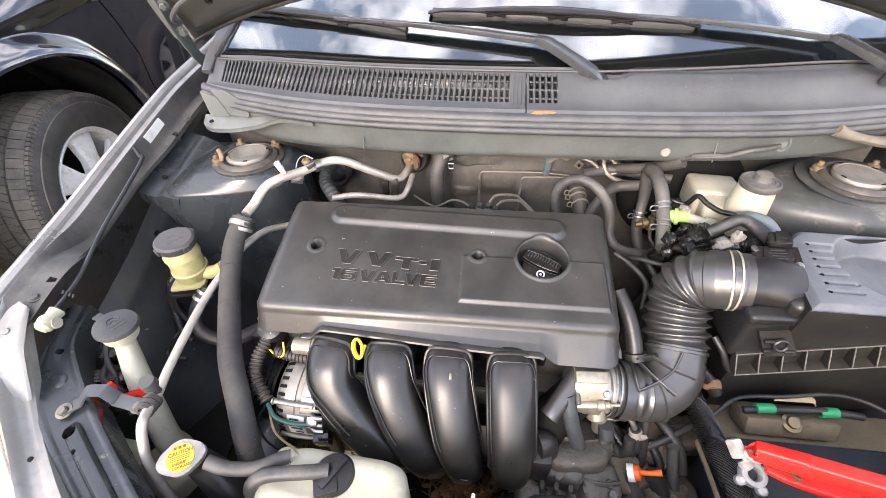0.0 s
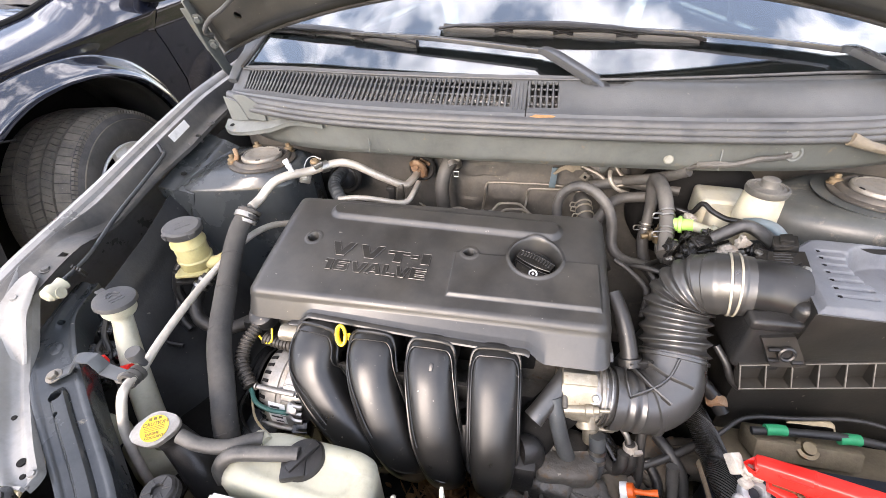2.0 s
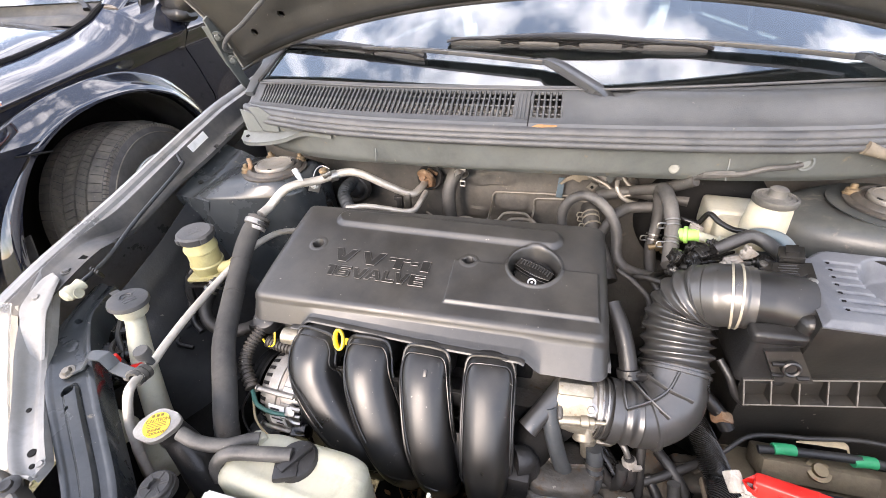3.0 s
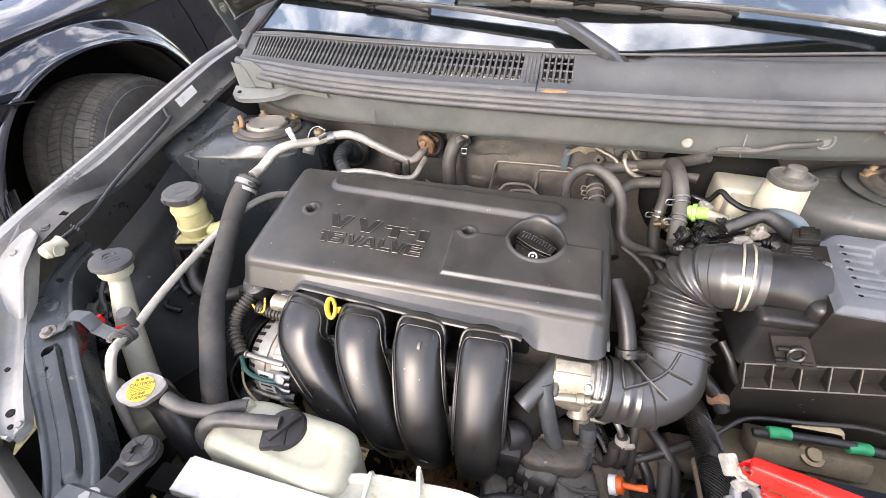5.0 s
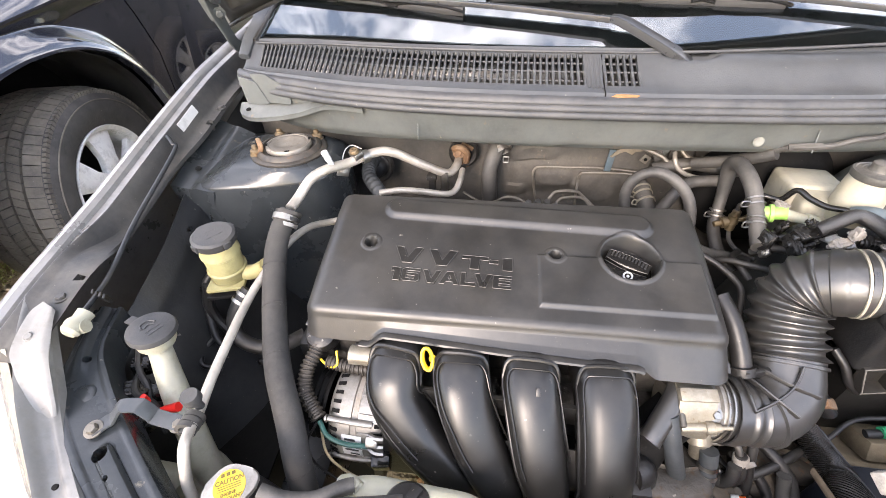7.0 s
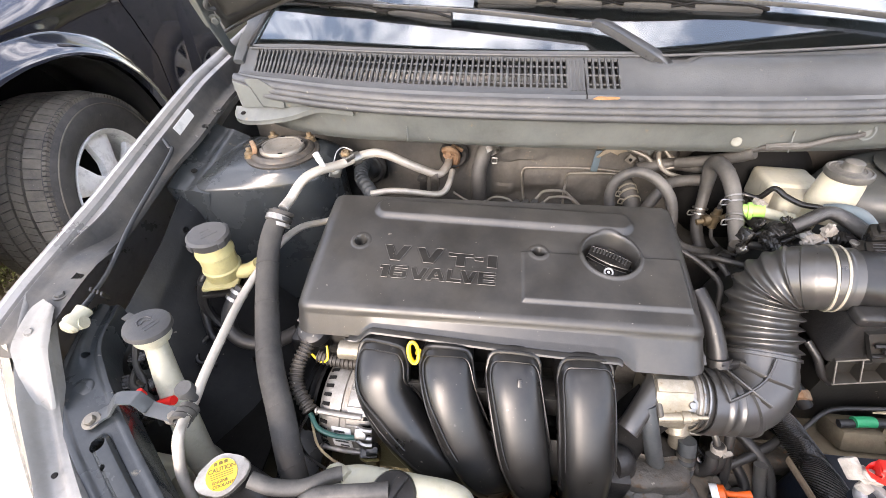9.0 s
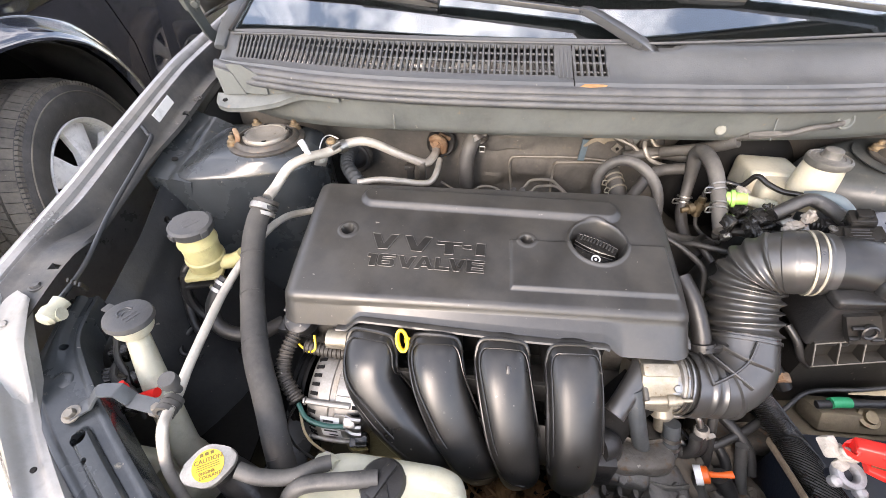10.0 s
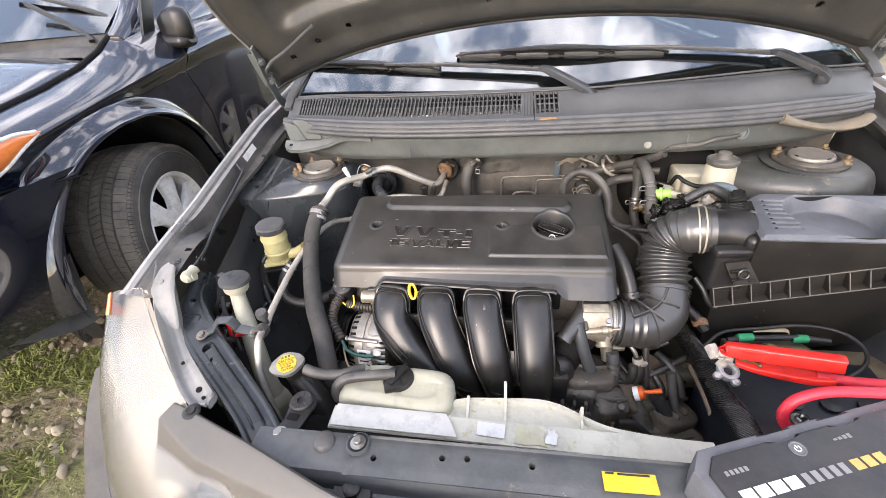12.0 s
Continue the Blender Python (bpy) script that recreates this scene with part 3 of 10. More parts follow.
def tower(cx, cy, cz, sgn):
    """A pressed strut tower: a blunt cone joined to the wing, with the strut's top plate, nuts and dust cap."""
    bm = B()
    prof = [(0.03, -0.0), (0.085, -0.0), (0.098, -0.004), (0.108, -0.014), (0.113, -0.03), (0.122, -0.075), (0.132, -0.14), (0.145, -0.22), (0.17, -0.36), (0.20, -0.52)]

    def f(u, v):
        n = len(prof) - 1
        k = min(int(v * n + 1e-6), n - 1)
        w = v * n - k
        r = prof[k][0] * (1 - w) + prof[k + 1][0] * w
        z = prof[k][1] * (1 - w) + prof[k + 1][1] * w
        a = 2 * math.pi * u
        c, s = math.cos(a), math.sin(a)
        e = 1.0 + 0.55 * max(0, -c * sgn) ** 2 * smooth(0.0, 0.5, v + 0.25) + 0.08 * max(0, s)
        return (cx + r * c * e, cy + r * s * 0.98, cz - 0.022 + z - 0.02 * max(0, -c * sgn) * (e - 1))
    if sgn < 0:
        # the near tower has a broad flat shoulder towards the wing and the front
        OUT = [(-0.365, 0.675), (-0.386, 0.618), (-0.442, 0.592), (-0.530, 0.577), (-0.590, 0.575), (-0.613, 0.605), (-0.616, 0.70), (-0.600, 0.765), (-0.46, 0.770), (-0.385, 0.745)]
        oc, _ = spline(OUT + OUT[:1], 5)
        oc = oc[:-1]
        ZP = [(0.0, 0.0), (0.35, -0.001), (0.90, -0.014), (0.965, -0.017), (1.0, -0.026), (1.015, -0.05), (1.05, -0.14), (1.07, -0.28), (1.10, -0.52)]

        def f2(u, v):
            p = oc[int(round(u * len(oc))) % len(oc)]
            k = min(int(v * 8 + 1e-6), 7)
            w = v * 8 - k
            q = ZP[k][0] * (1 - w) + ZP[k + 1][0] * w
            dz = ZP[k][1] * (1 - w) + ZP[k + 1][1] * w
            d = V(p.x - cx, p.y - cy, 0)
            r = 0.066 + (d.length - 0.066) * q if q <= 1 else d.length * q
            d.normalize()
            return (cx + d.x * r, cy + d.y * r, cz - 0.022 + dz - 0.012 * smooth(0.1, -0.06, (p.y - cy) + 0.05) * min(1, q))
        surf(bm, f2, len(oc), 0, 0, vs=[k / 24 for k in range(25)])
    else:
        surf(bm, f, 48, 0, 0, vs=[k / 16 for k in range(17)])
    lathe(bm, [(0, 0), (0.086 if sgn > 0 else 0.0665, 0.0), (0.0855 if sgn > 0 else 0.066, -0.002)], (cx, cy, cz - 0.0225), (0, 0, 1), 48)
    body = part("strut_tower", bm, "tower_slate" if sgn < 0 else "tower_dust", car, "slate painted strut tower with a dusty top")
    bm = B()
    lathe(bm, [(0.066, 0), (0.066, 0.003), (0.064, 0.0045), (0.057, 0.005), (0.055, 0.009), (0.050, 0.012), (0.047, 0.0115), (0.044, 0.006), (0, 0.006)], (cx, cy, cz - 0.0215), (0, 0, 1), 48)
    part("strut_mount", bm, "mount", body, "dusty steel strut mount plate")
    bm = B()
    lathe(bm, [(0.0395, 0), (0.0395, 0.006), (0.038, 0.008), (0.034, 0.0085), (0.0325, 0.0074), (0.026, 0.0076), (0.0245, 0.0070), (0.010, 0.006), (0, 0.006)], (cx, cy, cz - 0.0145), (0, 0, 1), 40)
    dcap = part("dust_cap", bm, "cap_metal", body, "worn pale metal dust cap")
    # slots as near-black bars, their shade put into the colour
    for a in (30, 110, 200, 290):
        bm = B()
        box(bm, (cx + 0.0365 * math.cos(radians(a)), cy + 0.0365 * math.sin(radians(a)), cz - 0.0060), (0.003, 0.008, 0.0012), pose(0, 0, 0, 0, 0, a), 0)
        part("slot", bm, "dark", dcap)
    for a in ((210, 50, 130) if sgn < 0 else (150, 40, -35)):
        c = V(cx + 0.056 * math.cos(radians(a)), cy + 0.056 * math.sin(radians(a)), cz - 0.018)
        bm = B()
        lathe(bm, [(0, 0), (0.0115, 0), (0.0115, 0.002), (0.0095, 0.003), (0.0092, 0.009), (0.0072, 0.0105), (0.0052, 0.0112), (0.0048, 0.0165), (0.003, 0.018), (0, 0.018)], c, (0, 0, 1), 12)
        part("strut_nut", bm, "stud", body, "rusty stud and nut")
    return body


tower_l = tower(-0.461, 0.668, 0.930, -1)
tower_r = tower(0.622, 0.668, 0.930, 1)
# dusty panel that closes the wing beside the tower
bm = B()


def closing(u, v):
    w = max(0.0, (u - 0.4) / 0.6)
    dn = max(0.0, (0.4 - u) / 0.4)
    y = 0.572 + 0.17 * w + 0.004 * dn
    x = -0.640 + 0.075 * v * (1 - 0.5 * dn) + 0.012 * dn
    z = 0.884 + 0.050 * w - 0.016 * v - 0.02 * w * v + 0.004 * smooth(0.45, 0.6, v) - 0.07 * dn
    return (x, y, z)


surf(bm, closing, 40, 14, 0.002)
cp_ = part("closing_panel", bm, "tower_slate", car, "dusty slate closing panel beside the strut tower")
# hole drawn as a near-black disc, its shade is colour
bm = B()
lathe(bm, [(0, 0), (0.0055, 0), (0.005, 0.0012), (0, 0.0015)], (-0.611, 0.614, 0.8945), (0.25, -0.25, 1), 12)
part("hole", bm, "dark", cp_)
# rusty bracket beside the studs
bm = B()
sweep(bm, [(-0.506, 0.652, 0.91), (-0.509, 0.656, 0.93), (-0.504, 0.648, 0.937), (-0.497, 0.640, 0.928), (-0.502, 0.636, 0.912)], (0.004, 0.0022), 8)
part("wire_clip", bm, "rust", tower_l, "rusty wire clip")

# firewall: upper lip panel and recessed lower wall
bm = B()


def lip(u, v):
    x = -0.60 + 1.36 * u
    prof = [(0.000, 0.998), (0.004, 0.985), (0.012, 0.960), (0.018, 0.940), (0.030, 0.928), (0.075, 0.924), (0.135, 0.922)]
    k = min(int(v * 6 + 1e-6), 5)
    w = v * 6 - k
    dy = prof[k][0] * (1 - w) + prof[k + 1][0] * w
    z = prof[k][1] * (1 - w) + prof[k + 1][1] * w
    step = 0.006 * (smooth(-0.24, -0.23, x) - smooth(0.0, 0.01, x)) if k < 4 else 0
    drop = 0.018 * smooth(-0.15, -0.5, x) * v
    return (x, cowl_y(x) + 0.002 + dy - step, z - drop)


surf(bm, lip, 90, 0, 0.0015, vs=[k / 18 for k in range(19)])
lip_ob = part("firewall_lip", bm, "bay_dusty", car, "dusty grey painted upper firewall panel")
bm = B()


def wall(u, v):
    x = -0.60 + 1.36 * u
    z = 0.935 - 0.55 * v
    y = cowl_y(x) + 0.168 - 0.035 * smooth(0.3, 0.9, v)
    y -= 0.012 * math.exp(-((x - 0.02) / 0.09) ** 4 - ((z - 0.80) / 0.035) ** 4) + 0.010 * math.exp(-((x + 0.06) / 0.03) ** 4)
    y += 0.006 * noise.noise(V(x * 9, z * 9, 2))
    for ex, ez, ea, eb in ((-0.052, 0.769, 0.025, 0.014), (0.029, 0.798, 0.033, 0.018), (0.115, 0.775, 0.045, 0.035), (-0.02, 0.85, 0.05, 0.012)):
        y -= 0.005 * smooth(1.15, 0.85, (abs((x - ex) / ea) ** 3 + abs((z - ez) / eb) ** 3) ** (1 / 3))
    return (x, min(y, 0.822 + 0.02 * abs(x)), z)


surf(bm, wall, 240, 110, 0.002)
part("firewall", bm, mat("grimy firewall pad", (0.070, 0.066, 0.060), 0.7, var=0.35, dust=(0.23, 0.205, 0.165), dust_amt=0.48, bump=0.1, bscale=120, wear=(0.15, 0.128, 0.10), wear_amt=0.35), car, "grimy grey-brown firewall panel")
# small pressed details on the lip: white plug, seams, hole
bm = B()
lathe(bm, [(0, 0.003), (0.006, 0.0028), (0.008, 0.001), (0.008, -0.002)], (0.299, 0.664, 0.953), (0, -1, 0.25), 20)
part("plug", bm, "plug_grey", lip_ob, "dirty pale plastic plug")
bm = B()
lathe(bm, [(0.013, -0.002), (0.013, 0.0015), (0.010, 0.002), (0.008, -0.001), (0, -0.001)], (0.483, 0.677, 0.968), (0, -1, 0.25), 20)
part("grommet_hole", bm, "bay_dusty", lip_ob, "dusty stained drain hole")
for x0 in (-0.225, 0.375):
    bm = B()
    box(bm, (x0, cowl_y(x0) + 0.004, 0.957), (0.002, 0.002, 0.034), Euler((radians(-14), 0, 0)).to_matrix().to_4x4(), 0.001)
    part("pressed_seam", bm, "bay_dusty", lip_ob)

# cowl panel
bm = B()


def cowl(u, v):
    x = -0.575 + 1.34 * u
    yf, yb = cowl_y(x), screen_y(x) - 0.006
    t = v * 0.94
    y = yf + (yb - yf) * v
    right = smooth(0.12, 0.2, x)
    z = 1.012 + 0.012 * smooth(0, 0.10, t) + 0.034 * smooth(0.08, 1.0, t) + right * 0.014 * math.sin(math.pi * min(1, t * 1.1)) * smooth(0.15, 0.6, t)
    z -= 0.012 * smooth(0.5, 0.72, abs(x - 0.08))
    z += 0.006 * smooth(0.86, 0.94, t)
    d = math.hypot((x - 0.195) / 0.035, (y - 0.745) / 0.03)
    z -= 0.012 * smooth(1.2, 0.7, d)
    return (x, y, z)


GR = [(-0.535, 0.032), (0.062, 0.112)]


def in_grille(x, y):
    yf = cowl_y(x)
    yb = screen_y(x)
    t = (y - yf) / (yb - yf)
    return any(a < x < b for a, b in GR) and 0.27 < t < 0.84


us = sorted({round(k / 150, 5) for k in range(151)} | {(x + 0.575) / 1.34 for p in GR for x in p})
vs = sorted({k / 20 for k in range(21)} | {0.29, 0.91})
surf(bm, cowl, 0, 0, 0, us, vs)
bmesh.ops.delete(bm, geom=[f for f in bm.faces if in_grille(*f.calc_center_median()[:2])], context="FACES")
ext = bmesh.ops.extrude_face_region(bm, geom=list(bm.faces))
bmesh.ops.translate(bm, vec=(0, 0, -0.005), verts=[g for g in ext["geom"] if isinstance(g, bmesh.types.BMVert)])
cowl_ob = part("cowl_panel", bm, "cowl", car, "weathered grey plastic cowl panel")
# one bar of the grille, shared by all, and three cross rails
bar_bm = B()
box(bar_bm, (0, 0, 0), (0.0042, 1.0, 0.006), None, 0.0008, 1)
bar = None
n_bar = 0
for a, b in GR:
    k = int((b - a) / 0.0094)
    for i in range(k + 1):
        x = a + (b - a) * i / k
        yf, yb = cowl_y(x), screen_y(x)
        p0, p1 = Vector(cowl((x + 0.575) / 1.34, 0.27 * (yb - yf) / (yb - 0.006 - yf))), Vector(cowl((x + 0.575) / 1.34, 0.84 * (yb - yf) / (yb - 0.006 - yf)))
        if bar is None:
            bar = part("grille_slat", bar_bm, "cowl", cowl_ob)
            o = bar
        else:
            o = new("grille_slat", bar.data)
            o.parent = cowl_ob
        d = p1 - p0
        o.matrix_local = Matrix.Translation((p0 + p1) / 2 - V(0, 0, 0.003)) @ d.to_track_quat("Y", "Z").to_matrix().to_4x4() @ Matrix.Diagonal((1, d.length + 0.004, 1, 1))
for t in (0.45, 0.62, 0.78):
    for a, b in GR:
        bm = B()
        pts = []
        for i in range(17):
            x = a + (b - a) * i / 16
            pts.append(V(*cowl((x + 0.575) / 1.34, t)) - V(0, 0, 0.0062))
        sweep(bm, pts, (0.0016, 0.0018), 6, 1)
        part("grille_rail", bm, "cowl", cowl_ob)
# near-black sheet under the grille, colours in the plenum's shade
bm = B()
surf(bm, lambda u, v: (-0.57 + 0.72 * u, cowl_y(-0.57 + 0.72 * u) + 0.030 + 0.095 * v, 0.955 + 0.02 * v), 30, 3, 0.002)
part("plenum", bm, "dark", cowl_ob, "near-black sheet for the shade in the plenum under the grille")
# ribbed joint between the two halves of the panel
for k in range(4):
    x = 0.037 + 0.0063 * k
    bm = B()
    sweep(bm, [V(*cowl((x + 0.575) / 1.34, t)) + V(0, 0, 0.0008) for t in (0.22, 0.4, 0.6, 0.82)], (0.0018, 0.0012), 6, 2)
    part("joint_rib", bm, "cowl", cowl_ob)
bm = B()
sweep(bm, [V(*cowl((0.0585 + 0.575) / 1.34, t)) + V(0, 0, 0.0002) for t in (0.03, 0.1, 0.2, 0.5, 0.9)], 0.0010, 6, 2)
part("joint_gap", bm, "dark", cowl_ob)
# rubber seal in two ridges along the front of the cowl
SEAL = [(0.008, 1.0165), (0.002, 1.0185), (-0.004, 1.0170), (-0.0068, 1.0125), (-0.0062, 1.0105), (-0.0064, 1.0085), (-0.0090, 1.0070), (-0.0100, 1.0035), (-0.0088, 1.0012), (-0.0090, 0.9993), (-0.0122, 0.9980), (-0.0130, 0.9945), (-0.010, 0.9915), (-0.002, 0.9900)]


def seal_f(u, v):
    x = -0.585 + 1.34 * u
    i = v * (len(SEAL) - 1)
    k = min(int(i), len(SEAL) - 2)
    dy, z = (SEAL[k][j] * (1 - i + k) + SEAL[k + 1][j] * (i - k) for j in (0, 1))
    return (x, cowl_y(x) + dy, z - 0.008 * smooth(0.5, 0.7, abs(x - CX)))


bm = B()
surf(bm, seal_f, 150, 0, 0.002, vs=[k / (3 * (len(SEAL) - 1)) for k in range(3 * (len(SEAL) - 1) + 1)])
part("cowl_seal", bm, "seal", cowl_ob, "weathered rubber seal in three ridges", angle=60)
bm = B()
sweep(bm, [(x, cowl_y(x) + 0.0075, 1.0172 - 0.008 * smooth(0.5, 0.7, abs(x - CX))) for x in [-0.50 + 1.22 * k / 24 for k in range(25)]], 0.0018, 6, 3)
part("seal_gap", bm, "dark", cowl_ob, "dark gap above the seal")
bm = B()
for k, (x0, ln) in enumerate(((-0.372, 0.010), (-0.358, 0.014), (-0.346, 0.008))):
    box(bm, (x0, cowl_y(x0) + 0.0065, 1.0175 - 0.0005 * k), (ln, 0.004, 0.0022), pose(0, 0, 0, 15, 6 * (k - 1), -14), 0.0006)
part("torn_foam", bm, mat("torn foam", (0.42, 0.25, 0.19), 0.8, var=0.3, scale=80, bump=0.2), cowl_ob, "torn orange foam in the gap")
bm = B()
plate(bm, [(-0.020, -0.002), (-0.012, 0.004), (0.006, 0.005), (0.021, 0.001), (0.016, -0.003), (-0.004, -0.005)], 0.0012, Matrix.Translation((0.086, cowl_y(0.086) + 0.005, 1.0215)) @ pose(0, 0, 0, 14, 0, 3), 0)
part("dry_leaf", bm, mat("tan dry leaf", (0.36, 0.19, 0.08), 0.7, var=0.35, scale=90, bump=0.1), cowl_ob, "scrap of dry leaf")
# end bracket of the cowl over the wing
bm = B()
LF = spline([(-0.578, 0.742, 0.957), (-0.568, 0.722, 0.953), (-0.547, 0.713, 0.949), (-0.499, 0.702, 0.955), (-0.441, 0.692, 0.968), (-0.385, 0.682, 0.986), (-0.318, 0.672, 0.986)], 8)[0]
LB = spline([(-0.576, 0.748, 0.964), (-0.565, 0.742, 0.966), (-0.530, 0.736, 0.968), (-0.490, 0.726, 0.971), (-0.450, 0.714, 0.977), (-0.390, 0.698, 0.991), (-0.318, 0.676, 0.987)], 8)[0]


def ledge(u, v):
    k = min(int(u * (len(LF) - 1) + 1e-6), len(LF) - 1)
    if v < 0.25:
        return LF[k] + V(0, 0.001, -0.008 * (1 - v * 4))
    return LF[k].lerp(LB[k], (v - 0.25) / 0.75)


surf(bm, ledge, len(LF) - 1, 12, 0.0015)
led = part("cowl_ledge", bm, "bay_dusty", car, "dusty pressed ledge at the end of the cowl")
# near-black disc coloured as the shade in a hole
bm = B()
lathe(bm, [(0, 0), (0.005, 0), (0.0045, 0.0008), (0, 0.001)], (-0.553, 0.7265, 0.9585), (0, -0.3, 1), 12)
part("hole", bm, "dark", led)
bm = B()
for q in (((-0.560, 0.737, 1.015), (-0.522, 0.725, 1.008), (-0.505, 0.722, 0.972), (-0.556, 0.737, 0.966)),
          ((-0.532, 0.730, 1.021), (-0.500, 0.722, 1.023), (-0.460, 0.710, 0.976), (-0.507, 0.724, 0.974)),
          ((-0.500, 0.722, 1.023), (-0.455, 0.709, 1.002), (-0.457, 0.7095, 0.977), (-0.468, 0.712, 0.977)),
          ((-0.455, 0.709, 1.002), (-0.395, 0.696, 0.996), (-0.393, 0.694, 0.989), (-0.459, 0.716, 0.975))):
    qv = [V(*p) for p in q]
    surf(bm, lambda u, v: qv[0].lerp(qv[1], u).lerp(qv[3].lerp(qv[2], u), v), 4, 4, 0.0015)
part("wing_bracket", bm, "bay_dusty", car, "folded grey sheet-metal bracket")

# windscreen
bm = B()


def screen(u, v):
    x = -0.552 + 1.30 * u
    y0 = screen_y(x) - 0.013
    s = 0.80 * v
    z = 1.0590 + s * 0.345 + 0.012 * smooth(0.1, 0.6, x) - 0.010 * smooth(0.45, 0.70, abs(x - CX)) * smooth(0.15, 0.0, v)
    return (x * (1 - 0.10 * v) + CX * 0.10 * v, y0 + s * 0.927, z)


surf(bm, screen, 48, 30, 0.005)
ws = part("windscreen", bm, "glass", car, "tinted windscreen with clouds mirrored in it", angle=80)
ws.visible_shadow = False
bm = B()
sweep(bm, [V(*screen(k / 24, 0.0)) + V(0, -0.001, 0.0) for k in range(25)], 0.0022, 8, 3)
part("screen_moulding", bm, "seal", ws)
for e, sg in ((0.0, -1), (1.0, 1)):
    bm = B()
    sweep(bm, [V(*screen(e, v)) + V(sg * 0.004, 0, 0.004) for v in (0.0, 0.05, 0.15, 0.35, 0.7, 1.0)], (0.004, 0.003), 8, 4)
    part("side_moulding", bm, "rubber", ws, "black edge moulding of the glass")
    bm = B()
    sweep(bm, [V(*screen(e, 0.0)) + V(sg * 0.022, -0.022, -0.020)] + [V(*screen(e, v)) + V(sg * (0.022 + 0.03 * v), 0, -0.004) for v in (0.02, 0.08, 0.15, 0.35, 0.7, 1.0)], [(0.010, 0.006)] + [(0.013, 0.007)] * 2 + [(0.020, 0.012)] * 4, 14, 5, rsec(3, 14))
    part("pillar_skin", bm, "cowl", car, "weathered grey trim at the foot of the windscreen pillar")
bm = B()
lathe(bm, [(0.012, 0), (0.012, 0.001), (0.006, 0.001), (0.006, 0)], V(*screen(0.985, 0.10)) + V(0, -0.002, 0.004), (0, -0.5, 0.86), 20)
part("round_sticker", bm, "label", ws, "small round white sticker")

# cabin: dashboard, roof, pillars and a closed tub under the screen
bm = B()


def dash(u, v):
    x = -0.62 + 1.40 * u
    return (x, screen_y(x) + 0.03 + 0.62 * v, 1.04 - 0.01 * v + 0.05 * math.sin(v * 3) * 0.5 - 0.4 * smooth(0.9, 1.0, v))


surf(bm, dash, 20, 20, 0.004)
part("dashboard", bm, "interior", car, "dark grey dashboard")
bm = B()
surf(bm, lambda u, v: (CX + (u - 0.5) * (1.28 - 0.1 * v), 1.42 + 1.6 * v, 1.43 + 0.08 * math.sin(math.pi * min(1, v + 0.25)) - 0.06 * (2 * u - 1) ** 2), 16, 16, 0.02)
part("roof", bm, "paint", car, "silver-grey roof")
bm = B()
box(bm, (CX, 2.2, 0.62), (1.46, 2.4, 0.75), None, 0.08, 3)
part("body_tub", bm, "paint", car, "silver-grey body behind the doors")
for s in (-1, 1):
    bm = B()
    sweep(bm, [(CX + s * 0.735, 0.98, 1.10), (CX + s * 0.71, 1.15, 1.25), (CX + s * 0.64, 1.46, 1.42)], (0.03, 0.022), 10)
    part("pillar", bm, "paint", car)


def panel(name, a, b, c, d, m_, parent, label="", bulge=0.0, th=0.006):
    """A gently bowed panel between four corners: a to b along, d to c above."""
    a, b, c, d = map(Vector, (a, b, c, d))
    nrm = (b - a).cross(d - a).normalized()
    bm = B()
    surf(bm, lambda u, v: a.lerp(b, u).lerp(d.lerp(c, u), v) + nrm * bulge * math.sin(math.pi * u) * math.sin(math.pi * v), 16, 10, th)
    return part(name, bm, m_, parent, label)


for s in (-1, 1):
    def sx(y, z):
        return CX + s * (0.745 - 0.115 * smooth(1.0, 1.42, z) - 0.03 * smooth(2.6, 3.3, y))
    for y0, y1, yt0, yt1 in ((1.12, 1.98, 1.50, 1.98), (2.04, 2.78, 2.04, 2.70)):
        panel("side_window", (sx(y0, 1.0), y0, 1.0), (sx(y1, 1.0), y1, 1.0), (sx(yt1, 1.42), yt1, 1.41), (sx(yt0, 1.42), yt0, 1.41), "interior", car, "dark side window", 0.012 * s)
    for ya, yb in ((2.01, 2.01), (2.86, 2.78)):
        bm = B()
        sweep(bm, [(sx(ya, 1.0), ya, 0.99), (sx(ya, 1.2), (ya + yb) / 2, 1.2), (sx(yb, 1.42), yb, 1.43)], (0.035, 0.016), 12)
        part("side_pillar", bm, "paint", car)
    bm = B()
    box(bm, (CX + s * 0.735, 1.95, 0.66), (0.07, 1.95, 0.66), None, 0.03, 3)
    part("door_panel", bm, "paint", car, "silver-grey doors")
    panel("rear_quarter", (sx(2.80, 0.55), 2.80, 0.55), (sx(3.32, 0.55), 3.32, 0.55), (sx(3.22, 1.3), 3.10, 1.36), (sx(2.80, 1.3), 2.80, 1.36), "paint", car, "silver-grey rear quarter panel", 0.03 * s)
panel("rear_window", (CX - 0.58, 3.30, 1.02), (CX + 0.58, 3.30, 1.02), (CX + 0.54, 3.02, 1.42), (CX - 0.54, 3.02, 1.42), "interior", car, "dark rear window", -0.03)
panel("tailgate", (CX - 0.68, 3.42, 0.45), (CX + 0.68, 3.42, 0.45), (CX + 0.62, 3.32, 1.02), (CX - 0.62, 3.32, 1.02), "paint", car, "silver-grey tailgate", -0.04, 0.02)

